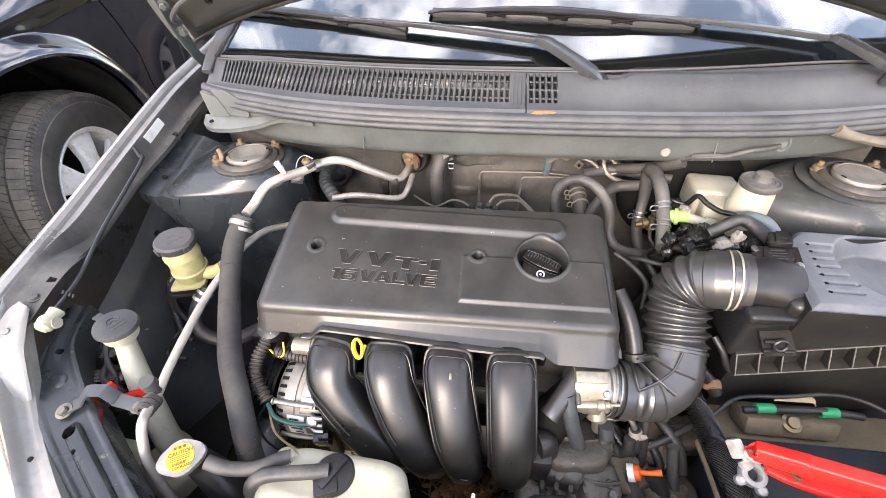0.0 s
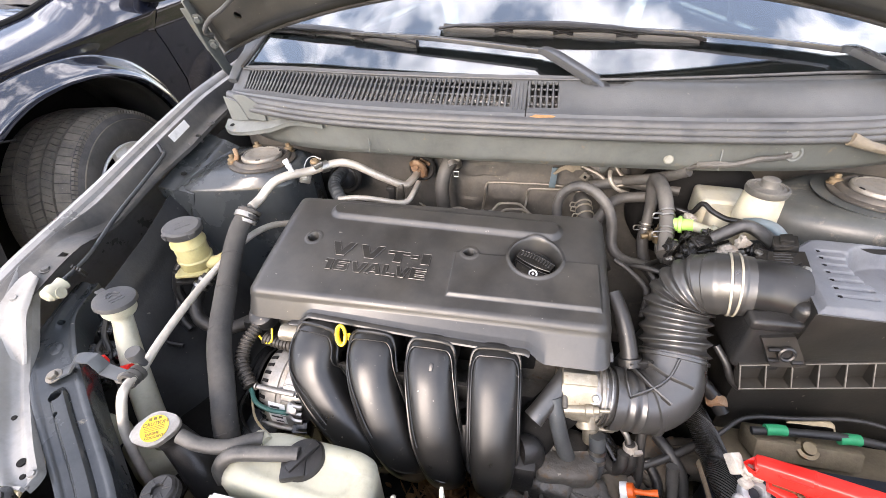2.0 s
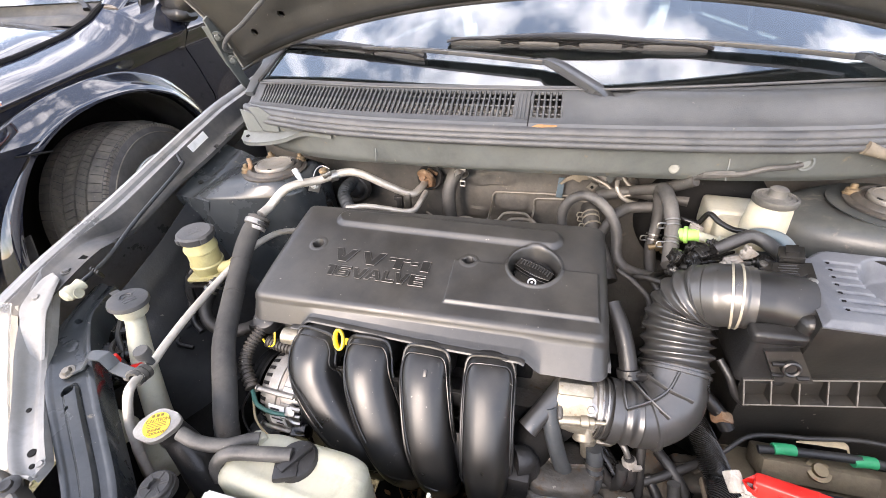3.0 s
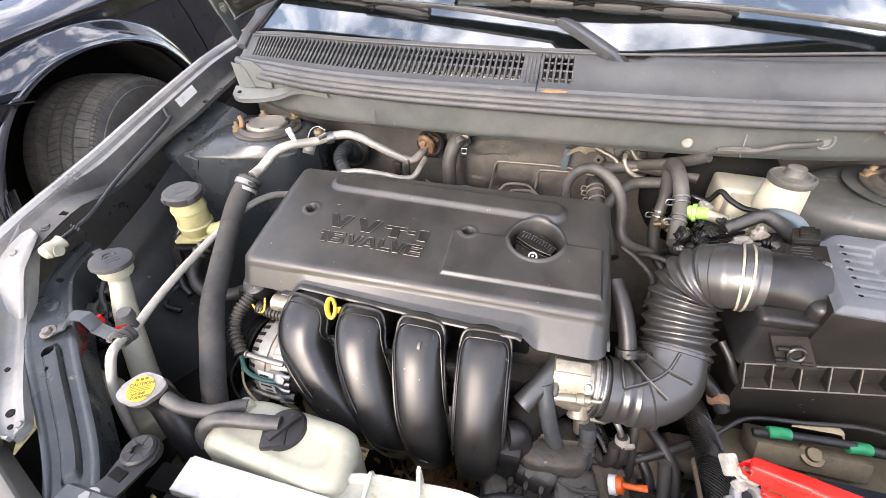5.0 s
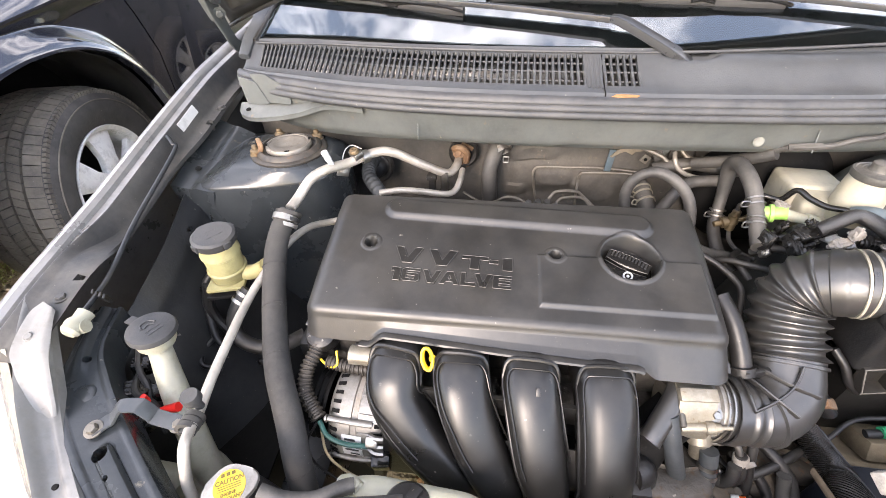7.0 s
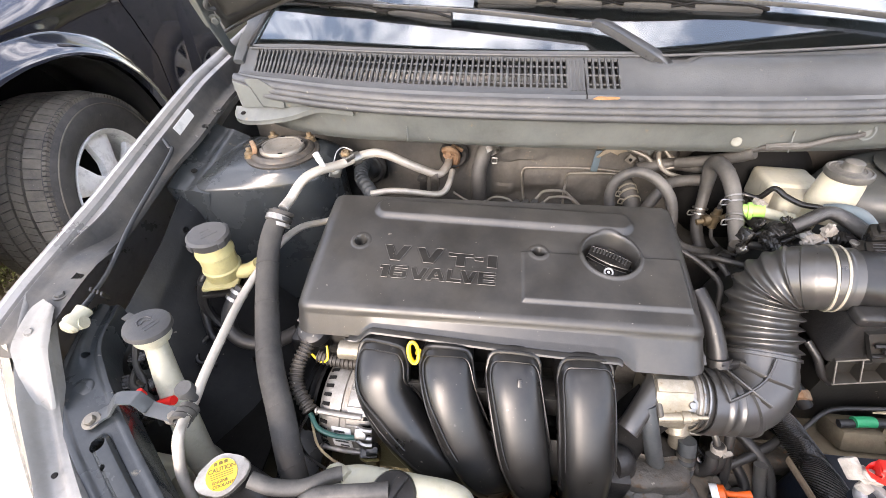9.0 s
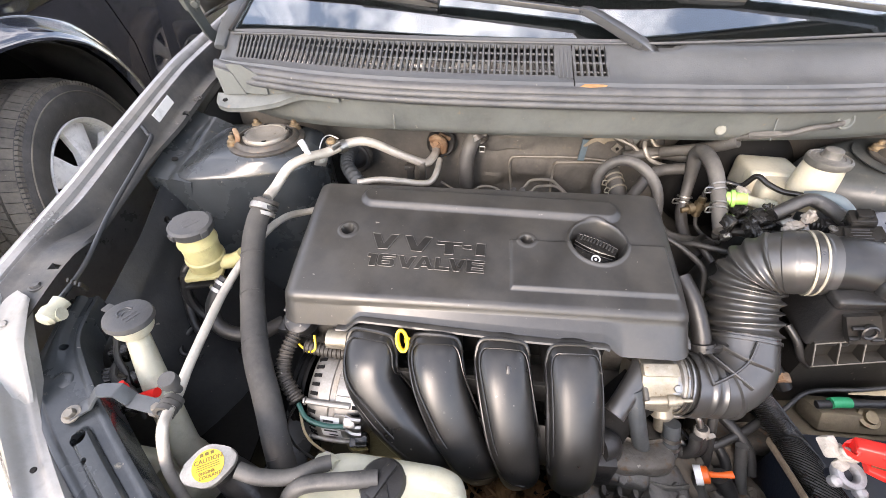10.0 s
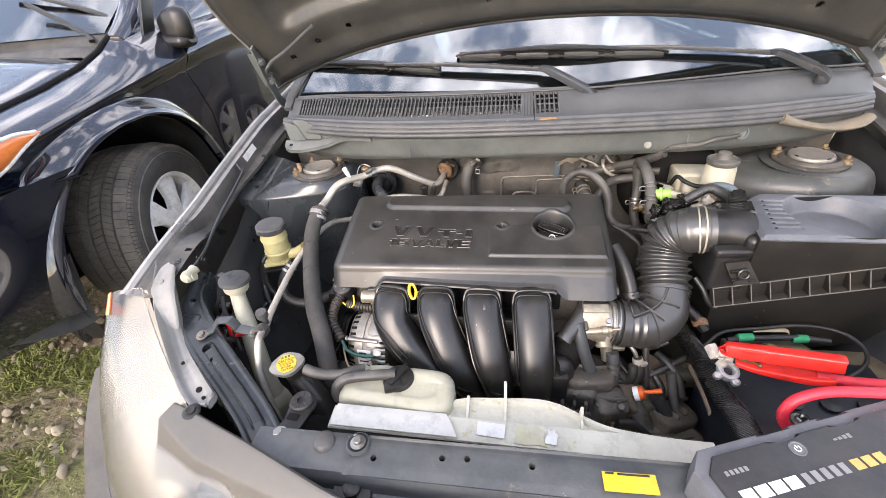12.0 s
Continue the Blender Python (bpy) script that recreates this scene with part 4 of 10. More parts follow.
# wipers
def wiper(piv, elbow, tip, blade_a, blade_b):
    bm = B()
    piv, elbow, tip, a, b = map(Vector, (piv, elbow, tip, blade_a, blade_b))
    sweep(bm, [piv - (elbow - piv) * 0.10, piv.lerp(elbow, 0.12) + V(0, 0, 0.006), piv.lerp(elbow, 0.8) + V(0, 0, 0.007), elbow + V(0, 0, 0.002)], [(0.012, 0.004), (0.0175, 0.006), (0.0155, 0.006), (0.0105, 0.005)], 16, 6, rsec(9, 16))
    arm = part("wiper_arm", bm, "arm", car, "dark satin wiper arm")
    bm = B()
    sweep(bm, [elbow - (tip - elbow) * 0.01, elbow.lerp(tip, 0.5) + V(0, 0, 0.004), tip], [(0.0105, 0.0045), (0.0095, 0.004), (0.006, 0.003)], 12, 6, rsec(8, 12))
    part("wiper_rod", bm, "arm", arm)
    bm = B()
    lathe(bm, [(0, 0.004), (0.011, 0.003), (0.013, 0.0), (0.013, -0.014)], piv, (0, -0.2, 1), 20)
    part("pivot_cap", bm, "arm", arm)
    bm = B()
    d = (b - a).normalized()
    for k in range(4):
        c = a.lerp(b, 0.14 + 0.24 * k)
        sweep(bm, [c - d * 0.075, c - d * 0.03 + V(0, 0, 0.007), c + d * 0.03 + V(0, 0, 0.007), c + d * 0.075], (0.0085, 0.003), 8, 5)
    sweep(bm, [a.lerp(b, 0.06) + V(0, 0, 0.004), a.lerp(b, 0.3) + V(0, 0, 0.012), a.lerp(b, 0.5) + V(0, 0, 0.014), a.lerp(b, 0.7) + V(0, 0, 0.012), a.lerp(b, 0.94) + V(0, 0, 0.004)], [(0.005, 0.003), (0.010, 0.005), (0.013, 0.007), (0.010, 0.005), (0.005, 0.003)], 10, 5)
    part("blade_frame", bm, "black", arm, "black wiper blade frame")
    bm = B()
    sweep(bm, [a, a.lerp(b, 0.5) + V(0, 0.004, -0.002), b], (0.006, 0.009), 8, 8)
    part("blade_rubber", bm, "rubber", arm)


wiper((0.184, 0.73, 1.045), (0.0749, 0.7944, 1.0941), (-0.3137, 0.8732, 1.1129), (-0.679, 0.9857, 1.1094), (-0.1648, 0.8365, 1.0985))
wiper((0.63, 0.735, 1.062), (0.5566, 0.8089, 1.0968), (0.241, 0.8666, 1.1187), (-0.1211, 0.8908, 1.1186), (0.3513, 0.8451, 1.1054))

# hood, open on its hinges
TH = radians(63)
HY, HZ = 0.872, 1.045


def hood_point(x, s, off=0.0):
    """s: metres forward of the hinge line in the hood's plane; off: outwards."""
    crown = 0.03 * (1 - ((x - CX) / 0.72) ** 2)
    o = off + crown
    return V(x, HY - s * math.cos(TH) + o * math.sin(TH), HZ + s * math.sin(TH) + o * math.cos(TH))


def hood_rear(x):
    d = (x - CX) / 0.70
    return 0.144 - 0.107 * d * d - 0.02 * d ** 6


def hood_half(s):
    return float(np.interp(s, (0.0, 0.10, 0.15, 0.20, 0.26, 0.6, 1.05), (0.712, 0.712, 0.728, 0.750, 0.764, 0.755, 0.69)))


bm = B()


def hood_skin(u, v, off=0.012):
    x0 = (u - 0.5) * 2
    s1 = 1.02 - 0.10 * x0 ** 4
    xx = CX + x0 * 0.70
    s = hood_rear(xx) + (s1 - hood_rear(xx)) * v
    x = CX + x0 * hood_half(s)
    return hood_point(x, s, off)


surf(bm, hood_skin, 40, 30, 0.0015)
hood_ob = part("hood", bm, "paint", car, "open silver-grey hood seen from below")
bm = B()


def hood_inner(u, v):
    x0 = (u - 0.5) * 2
    p = hood_skin(0.5 + x0 * 0.495, 0.007 + 0.982 * v, 0.010)
    d = smooth(0.0, 0.035, v) * smooth(1.0, 0.96, v) * smooth(1.0, 0.94, abs(x0))
    d2 = smooth(0.105, 0.145, v + 0.02 * math.cos(x0 * 5)) * smooth(0.90, 0.85, v) * smooth(0.84, 0.77, abs(x0))
    rib = smooth(0.05, 0.02, abs(x0)) * 0.5 + smooth(0.05, 0.02, abs(abs(x0) - 0.45)) * 0.6
    off = -0.026 * d + 0.024 * d2 * (1 - rib) + 0.004 * smooth(0.02, 0.0, abs(v - 0.07)) * smooth(0.8, 0.7, abs(x0))
    return p + V(0, math.sin(TH), math.cos(TH)) * off


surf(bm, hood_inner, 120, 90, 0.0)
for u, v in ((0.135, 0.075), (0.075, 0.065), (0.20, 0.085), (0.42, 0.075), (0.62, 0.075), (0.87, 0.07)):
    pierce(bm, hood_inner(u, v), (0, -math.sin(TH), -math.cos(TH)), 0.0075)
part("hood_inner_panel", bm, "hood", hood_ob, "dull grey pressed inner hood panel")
# hem of the hood, coloured dark in place of its dark reflection
bm = B()
sweep(bm, [hood_skin(k / 30, 0.004, 0.008) for k in range(31)], 0.0035, 8, 2)
part("rear_seam", bm, "rubber", hood_ob, "hemmed edge with its dark reflection in the colour")


def hinge(s):
    """A flat steel arm: bolted along the hood's edge, a dog-leg down behind the fender, hooked back to its pivot."""
    bm = B()
    x = CX + s * 0.695
    pts = [(x, 0.782, 1.185), (x, 0.800, 1.150), (x + s * 0.004, 0.822, 1.105), (x + s * 0.006, 0.842, 1.068), (x + s * 0.006, 0.858, 1.040), (x + s * 0.005, 0.882, 1.026), (x + s * 0.003, 0.906, 1.034), (x, 0.915, 1.056)]
    sweep(bm, pts, [(0.0025, 0.008), (0.0025, 0.014), (0.0025, 0.017), (0.0025, 0.014), (0.0025, 0.013), (0.0025, 0.012), (0.0025, 0.011), (0.0025, 0.009)], 12, 6, rsec(5, 12), up=(0, 1, 0.3))
    sweep(bm, [(x + s * 0.010, 0.79, 1.168), (x + s * 0.012, 0.812, 1.124), (x + s * 0.012, 0.832, 1.085)], [(0.012, 0.0015)] * 3, 10, 6, rsec(5, 10), up=(0, -0.89, -0.45))
    h = part("hood_hinge", bm, "bay_dusty", hood_ob, "grey pressed-steel hood hinge")
    for p in ((x - s * 0.006, 0.794, 1.150), (x - s * 0.004, 0.822, 1.100)):
        bm = B()
        bolt(bm, p, (-s * 0.5, -0.8, -0.4), 0.0065, 0.007, 1.6)
        part("hinge_bolt", bm, "bay_dusty", h)


hinge(-1)
hinge(1)
bm = B()
sweep(bm, [(-0.600, 0.815, 1.118), (-0.603, 0.800, 1.122), (-0.597, 0.792, 1.132), (-0.572, 0.785, 1.151), (-0.530, 0.776, 1.170), (-0.470, 0.760, 1.202), (-0.428, 0.748, 1.224)], 0.0042, 8)
part("washer_tube", bm, "seal", hood_ob, "thin grey washer tube")

# core support: top beam and slanted side members
bm = B()


def beam(u, v):
    x = -0.335 + 1.05 * u
    d = (x - CX) / 0.5
    prof = [(-0.012, 0.725), (-0.010, 0.762), (-0.004, 0.774), (0.008, 0.777), (0.038, 0.780), (0.046, 0.779), (0.050, 0.772), (0.051, 0.73)]
    k = min(int(v * 7 + 1e-6), 6)
    w = v * 7 - k
    y = prof[k][0] * (1 - w) + prof[k + 1][0] * w
    z = prof[k][1] * (1 - w) + prof[k + 1][1] * w
    z += -0.004 * (smooth(-0.20, -0.19, x) - smooth(0.33, 0.34, x)) * (1 if 2 <= k <= 4 else 0)
    return (x, y + 0.012 - 0.018 * d * d * 0 , z)


surf(bm, beam, 160, 0, 0.002, vs=[k / 28 for k in range(29)])
for x, y in ((-0.161, 0.030), (-0.071, 0.038), (-0.039, 0.040), (0.042, 0.038), (0.30, 0.034)):
    pierce(bm, (x, y, 0.777), (0, 0, 1), 0.0042)
core = part("core_support", bm, "support", car, "slate painted radiator core support")
for x, y, m_, r in ((-0.233, 0.045, "cap", 0.014), (-0.186, 0.046, "steel", 0.008)):
    bm = B()
    if m_ == "steel":
        lathe(bm, [(0, 0), (0.0105, 0), (0.0105, 0.001), (0.007, 0.0015)], (x, y, 0.7795), (0, 0, 1), 20)
        bolt(bm, (x, y, 0.780), (0, 0, 1), 0.0055, 0.007, 1.4)
    else:
        lathe(bm, [(0, 0.0075), (r * 0.75, 0.0072), (r, 0.0045), (r * 1.12, -0.002)], (x, y - 0.002, 0.7795), (0, 0, 1), 28)
    part("support_bolt", bm, m_, core)
for x, r in ((-0.186, 0.017),):
    bm = B()
    lathe(bm, [(r * 0.8, 0.0022), (r * 0.9, 0.0018), (r, -0.0015)], (x, 0.045, 0.7790), (0, 0, 1), 28)
    part("pressed_boss", bm, "support", core)
bm = B()
plate(bm, [(-0.03, -0.011), (0.03, -0.011), (0.03, 0.011), (-0.03, 0.011)], 0.0012, Matrix.Translation((0.153, 0.026, 0.7815)) @ pose(0, 0, 0, 4, 0, 1), 0)
cl = part("caution_label", bm, "yellow", core, "yellow printed service label")
for k_, (x_, w_) in enumerate(((0.131, 0.010), (0.158, 0.036))):
    bm = B()
    box(bm, (x_, 0.0345, 0.7829), (w_, 0.0022, 0.0006), pose(0, 0, 0, 4, 0, 1), 0)
    part("print_bar", bm, "print", cl)
# side member, from the wing down to the beam, with pressed rib
for s in (-1, 1):
    bm = B()
    pts, _ = spline([V(-0.606, 0.345, 0.826), V(-0.590, 0.290, 0.822), V(-0.566, 0.245, 0.815), V(-0.524, 0.205, 0.808), V(-0.470, 0.162, 0.797), V(-0.372, 0.088, 0.772), V(-0.322, 0.042, 0.764)], 10)

    def member(u, v):
        i = u * (len(pts) - 1)
        k = min(int(i), len(pts) - 2)
        p = pts[k].lerp(pts[k + 1], i - k)
        t = (pts[k + 1] - pts[k]).normalized()
        side = t.cross(V(0, 0, 1)).normalized()
        w = 0.019 + 0.011 * smooth(0.15, 0.38, u) - 0.002 * smooth(0.6, 0.8, u)
        vv = (v - 0.5) * 2
        z = -0.045 * smooth(0.86, 1.0, abs(vv)) - 0.0015 * (1 - smooth(0.60, 0.75, abs(vv)))
        rb = smooth(0.30, 0.18, abs(vv)) * smooth(0.60, 0.63, u) * smooth(0.93, 0.90, u)
        q = p + side * (vv * w) + V(0, 0, z + 0.006 * rb + 0.006 * smooth(0.35, 0.15, u) * smooth(0.5, 0.1, abs(vv - 0.2)))
        if s > 0:
            q.x = 2 * CX - q.x
        return q
    surf(bm, member, 110, 36, 0.002)
    if s < 0:
        for c, r in ((V(-0.489, 0.174, 0.798), 0.0085), (V(-0.468, 0.153, 0.796), 0.0035), (V(-0.577, 0.270, 0.822), 0.0045)):
            pierce(bm, c, (0.05, -0.25, 1), r, 0.008)
    side_m = part("side_member", bm, "tower_slate", car, "slate painted slanted support member")
    if s < 0:
        bm = B()
        lathe(bm, [(0.0090, -0.001), (0.0098, 0.0016), (0.0120, 0.0014), (0.0150, -0.001)], (-0.489, 0.174, 0.799), (0.05, -0.25, 1), 28)
        part("pressed_rim", bm, "tower_slate", side_m)
        bm = B()
        lathe(bm, [(0, 0.0012), (0.010, 0.0010), (0.0125, 0.0), (0.014, -0.002)], (-0.551, 0.229, 0.8125), (0.05, -0.2, 1), 24)
        part("pressed_boss", bm, "tower_slate", side_m, "shallow pressed boss")
        bm = B()
        bolt(bm, (-0.509, 0.194, 0.8105), (0.05, -0.25, 1), 0.0058, 0.007, 1.7)
        part("member_bolt", bm, "thin_pipe", side_m)
        # stepped bracket that holds the pipe
        bm = B()
        sweep(bm, [(-0.511, 0.192, 0.8095), (-0.501, 0.203, 0.8115), (-0.496, 0.207, 0.813), (-0.488, 0.213, 0.824), (-0.484, 0.216, 0.8255), (-0.468, 0.218, 0.8255), (-0.464, 0.218, 0.8240), (-0.456, 0.217, 0.8095), (-0.452, 0.216, 0.808), (-0.412, 0.212, 0.804)], (0.0085, 0.0016), 8, 3, rsec(8, 12))
        part("pipe_bracket", bm, "support", side_m, "stepped steel pipe bracket")
        bm = B()
        bolt(bm, (-0.425, 0.212, 0.803), (0, 0, 1), 0.0055, 0.006)
        part("bracket_bolt", bm, "thin_pipe", side_m)

# rubber mount with its arm on the support
bm = B()
plate(bm, [(-0.325, 0.035), (-0.29, 0.03), (-0.280, 0.070), (-0.274, 0.104), (-0.284, 0.120), (-0.304, 0.121), (-0.314, 0.106), (-0.309, 0.075)], 0.004, Matrix.Translation((0, 0, 0.772)), 0.001)
mb = part("radiator_mount", bm, "black", car, "black steel radiator mount bracket")
bm = B()
lathe(bm, [(0, 0.004), (0.006, 0.004), (0.007, 0.0075), (0.015, 0.008), (0.0175, 0.006), (0.0180, 0.002), (0.0195, 0.001), (0.0195, -0.008)], (-0.296, 0.106, 0.770), (0, 0, 1), 32)
for k in range(6):
    box(bm, (0, 0, 0), (0.0028, 0.010, 0.0012), Matrix.Translation((-0.296, 0.106, 0.7778)) @ Matrix.Rotation(radians(60 * k), 4, "Z") @ Matrix.Translation((0, 0.0105, 0)), 0.0003, 1)
part("rubber_bush", bm, "rubber", mb)
bm = B()
bolt(bm, (-0.307, 0.052, 0.772), (0, 0, 1), 0.007, 0.008)
part("mount_bolt", bm, "steel", mb)
# slot's inner shade coloured as a near-black bar
bm = B()
box(bm, (-0.298, 0.080, 0.7725), (0.018, 0.011, 0.0015), pose(0, 0, 0, 0, 0, -8), 0.0005)
part("slot", bm, "dark", mb)

# headlamp: housing flange, reflector, lens
UP = [(-0.640, 0.245, 0.868), (-0.588, 0.19, 0.838), (-0.525, 0.130, 0.808), (-0.460, 0.075, 0.782), (-0.40, 0.02, 0.765), (-0.33, -0.03, 0.75)]
LO = [(-0.700, 0.245, 0.815), (-0.728, 0.160, 0.705), (-0.715, 0.080, 0.610), (-0.66, 0.015, 0.57), (-0.55, -0.045, 0.56), (-0.42, -0.075, 0.57)]
up_s, lo_s = spline(UP, 8)[0], spline(LO, 8)[0]


def lamp_at(u, v, bulge, back=0.0):
    i = u * (len(up_s) - 1)
    k = min(int(i), len(up_s) - 2)
    a = up_s[k].lerp(up_s[k + 1], i - k)
    b = lo_s[k].lerp(lo_s[k + 1], i - k)
    out = V(-0.62 + 0.35 * u, -0.35 - 0.5 * u, 0.55).normalized()
    return a.lerp(b, v) + out * (bulge * math.sin(math.pi * v) - back)


def both(name, f, nu, nv, th, m_, parent, label="", angle=38):
    obs = []
    for s in (-1, 1):
        bm = B()
        surf(bm, (lambda u, v: f(u, v)) if s < 0 else (lambda u, v: V(2 * CX - f(u, v)[0], f(u, v)[1], f(u, v)[2])), nu, nv, th)
        obs.append(part(name, bm, m_, parent[0] if isinstance(parent, list) and s < 0 else (parent[1] if isinstance(parent, list) else parent), label, angle))
    return obs


lens = both("headlamp", lambda u, v: lamp_at(u, v, 0.035), 30, 16, 0.003, "lens", car, "clear headlamp lens over a silver reflector")
for o in lens:
    o.visible_shadow = False
both("reflector", lambda u, v: lamp_at(u, 0.005 + 0.985 * v, 0.020, 0.008 + 0.0015 * math.sin(v * 9)), 60, 40, 0.0, mat("aged lamp reflector", (0.20, 0.197, 0.187), 0.35, metal=0.5, var=0.25, scale=7, dust=(0.5, 0.45, 0.36), dust_amt=0.4, bump=0.03), lens, "dulled silver reflector")


for o, s_ in zip(lens, (1, -1)):
    bm = B()
    surf(bm, lambda u, v: V(CX + s_ * (lamp_at(0.085 * u * (1 - 0.8 * v), 0.40 + 0.57 * v, 0.0385)[0] - CX), *lamp_at(0.085 * u * (1 - 0.8 * v), 0.40 + 0.57 * v, 0.0385)[1:]), 10, 12, 0.002)
    part("side_marker", bm, "lamp", o, "amber side marker in the lamp's corner")


FR_R = [(-0.645, 0.345, 0.888), (-0.620, 0.298, 0.870), (-0.578, 0.238, 0.833), (-0.528, 0.178, 0.808), (-0.462, 0.124, 0.803), (-0.412, 0.086, 0.796)]
FR_L = [(-0.655, 0.310, 0.884), (-0.626, 0.255, 0.866), (-0.588, 0.200, 0.842), (-0.528, 0.135, 0.810), (-0.482, 0.090, 0.795), (-0.446, 0.068, 0.790)]
fr_r, fr_l = spline(FR_R, 8)[0], spline(FR_L, 8)[0]


def lamp_flange(u, v):
    """Folded strip behind the lamp: a raised outer edge, a channel and a turned-down inner edge."""
    i = u * (len(fr_r) - 1)
    k = min(int(i), len(fr_r) - 2)
    a, b = fr_l[k].lerp(fr_l[k + 1], i - k), fr_r[k].lerp(fr_r[k + 1], i - k)
    r = smooth(1.0, 0.93, u) ** 0.5
    vv = 0.5 + (v - 0.5) * r
    z = 0.004 * smooth(0.25, 0.0, v) - 0.004 * smooth(0.12, 0.35, v) * smooth(0.75, 0.55, v) - 0.012 * smooth(0.93, 1.0, v)
    return a.lerp(b, vv) + V(0, 0, z - 0.002)


fl_m = mat("pale grey lamp housing", (0.23, 0.23, 0.226), 0.38, var=0.18, dust=DUST, dust_amt=0.25, bump=0.02, wear=(0.12, 0.11, 0.1), wear_amt=0.15)
fl = both("lamp_flange", lamp_flange, 70, 24, 0.003, fl_m, lens, "pale grey folded lamp flange with a rounded end")
bm = B()
tl = spline([(-0.619, 0.300, 0.8825), (-0.628, 0.284, 0.8765), (-0.621, 0.245, 0.8635), (-0.607, 0.227, 0.853), (-0.592, 0.212, 0.838), (-0.572, 0.198, 0.820), (-0.557, 0.189, 0.806)], 6)[0]
tr = spline([(-0.602, 0.294, 0.8825), (-0.595, 0.279, 0.877), (-0.585, 0.260, 0.870), (-0.575, 0.242, 0.863), (-0.564, 0.222, 0.845), (-0.556, 0.203, 0.823), (-0.5555, 0.187, 0.804)], 6)[0]
surf(bm, lambda u, v: tl[int(round(u * 36))].lerp(tr[int(round(u * 36))], v) + V(0, 0, 0.002 + 0.003 * smooth(0.25, 0.0, v) - 0.004 * smooth(0.85, 1.0, v)), 36, 10, 0.002)
tab = part("lamp_tab", bm, fl_m, lens[0], "pale grey mounting tab")
for c, r_ in (((-0.611, 0.261, 0.8705), 0.0055), ((-0.430, 0.090, 0.7945), 0.0045)):
    bm = B()
    bolt(bm, c, (0.2, -0.2, 1), r_ * 0.85, 0.004, 1.3)
    part("lamp_bolt", bm, fl_m, lens[0])
# flange holes are near-black discs, shade by colour alone
for c, r_ in (((-0.455, 0.098, 0.7955), 0.0045), ((-0.440, 0.086, 0.7935), 0.0028), ((-0.508, 0.138, 0.805), 0.0028)):
    bm = B()
    lathe(bm, [(0, 0.0005), (r_, 0.0005), (r_ * 1.1, -0.001)], c, (0.1, -0.2, 1), 14)
    part("flange_hole", bm, "dark", lens[0])

# bumper cover with its upper edge
BE = [(-0.483, 0.074, 0.790), (-0.440, 0.060, 0.791), (-0.335, 0.024, 0.790), (-0.195, -0.028, 0.787), (-0.05, -0.062, 0.784), (0.08, -0.070, 0.783)]
BL = [(-0.494, 0.055, 0.783), (-0.455, 0.032, 0.778), (-0.408, 0.008, 0.772), (-0.265, -0.030, 0.768), (-0.08, -0.078, 0.764), (0.08, -0.088, 0.762)]
BD = [(-0.514, 0.017, 0.700), (-0.470, 0.002, 0.690), (-0.424, -0.020, 0.680), (-0.275, -0.058, 0.670), (-0.085, -0.105, 0.665), (0.08, -0.115, 0.66)]


def corner(q, u):
    """A point along three joined runs, with a small rounding at the lamp's corner."""
    i = u * (len(q) - 1)
    k = min(int(i), len(q) - 2)
    return Vector(q[k]).lerp(Vector(q[k + 1]), i - k)


def bumper_top(u, v):
    rows = [sum((corner(r, min(1, max(0, u + d))) for d in (-0.02, 0, 0.02)), V(0, 0, 0)) / 3 for r in (BE, BL, BD)]
    rows.append(rows[2] + V(-0.01, -0.03, -0.26))
    rows.insert(0, rows[0] + V(0.006, 0.006, -0.025))
    def run(t):
        t = min(4.0, max(0.0, t))
        j = min(int(t), 3)
        return rows[j].lerp(rows[j + 1], t - j)
    return sum((run(v * 4 + d) for d in (-0.03, 0.0, 0.03)), V(0, 0, 0)) / 3


bump = both("bumper_cover", bumper_top, 100, 112, 0.003, mat("satin grey bumper", (0.100, 0.094, 0.085), 0.46, var=0.06, scale=6, grime=0.08, dust=(0.3, 0.27, 0.22), dust_amt=0.08, bump=0.015), car, "satin grey bumper cover with a sharp crease", 40)


def bumper_side(u, v):
    rows = [V(*lamp_at(0.10 + 0.9 * u, 1.0, 0)) + V(-0.004, -0.004, -0.012), V(*lamp_at(0.10 + 0.9 * u, 1.0, 0)) + V(-0.035, -0.03, -0.03)]
    a = rows[0].lerp(rows[1], min(1, v * 4))
    return a + V(-0.012, -0.012, -0.28) * max(0, v - 0.25)


both("bumper_corner", bumper_side, 30, 12, 0.003, "trim", bump, "grey bumper corner under the lamp")
bm = B()
lathe(bm, [(0, 0.004), (0.006, 0.005), (0.007, 0.002), (0.011, 0.0015), (0.013, 0.0)], (-0.443, 0.062, 0.7935), (0.1, -0.1, 1), 20)
part("push_clip", bm, "black", bump[0])
bm = B()
box(bm, (-0.185, 0.0, 0.745), (0.050, 0.040, 0.012), pose(0, 0, 0, 10, 0, 8), 0.003)
box(bm, (-0.185, 0.012, 0.735), (0.030, 0.020, 0.03), pose(0, 0, 0, 10, 0, 8), 0.003)
clip_br = part("clip_bracket", bm, "black", core, "black plastic clip bracket")
bm = B()
lathe(bm, [(0.012, 0), (0.012, 0.006), (0.009, 0.008), (0, 0.008)], (-0.185, 0.0, 0.751), (0, -0.1, 1), 20)
part("clip_head", bm, "black", clip_br)
# dark lower ledge in front of the beam
bm = B()
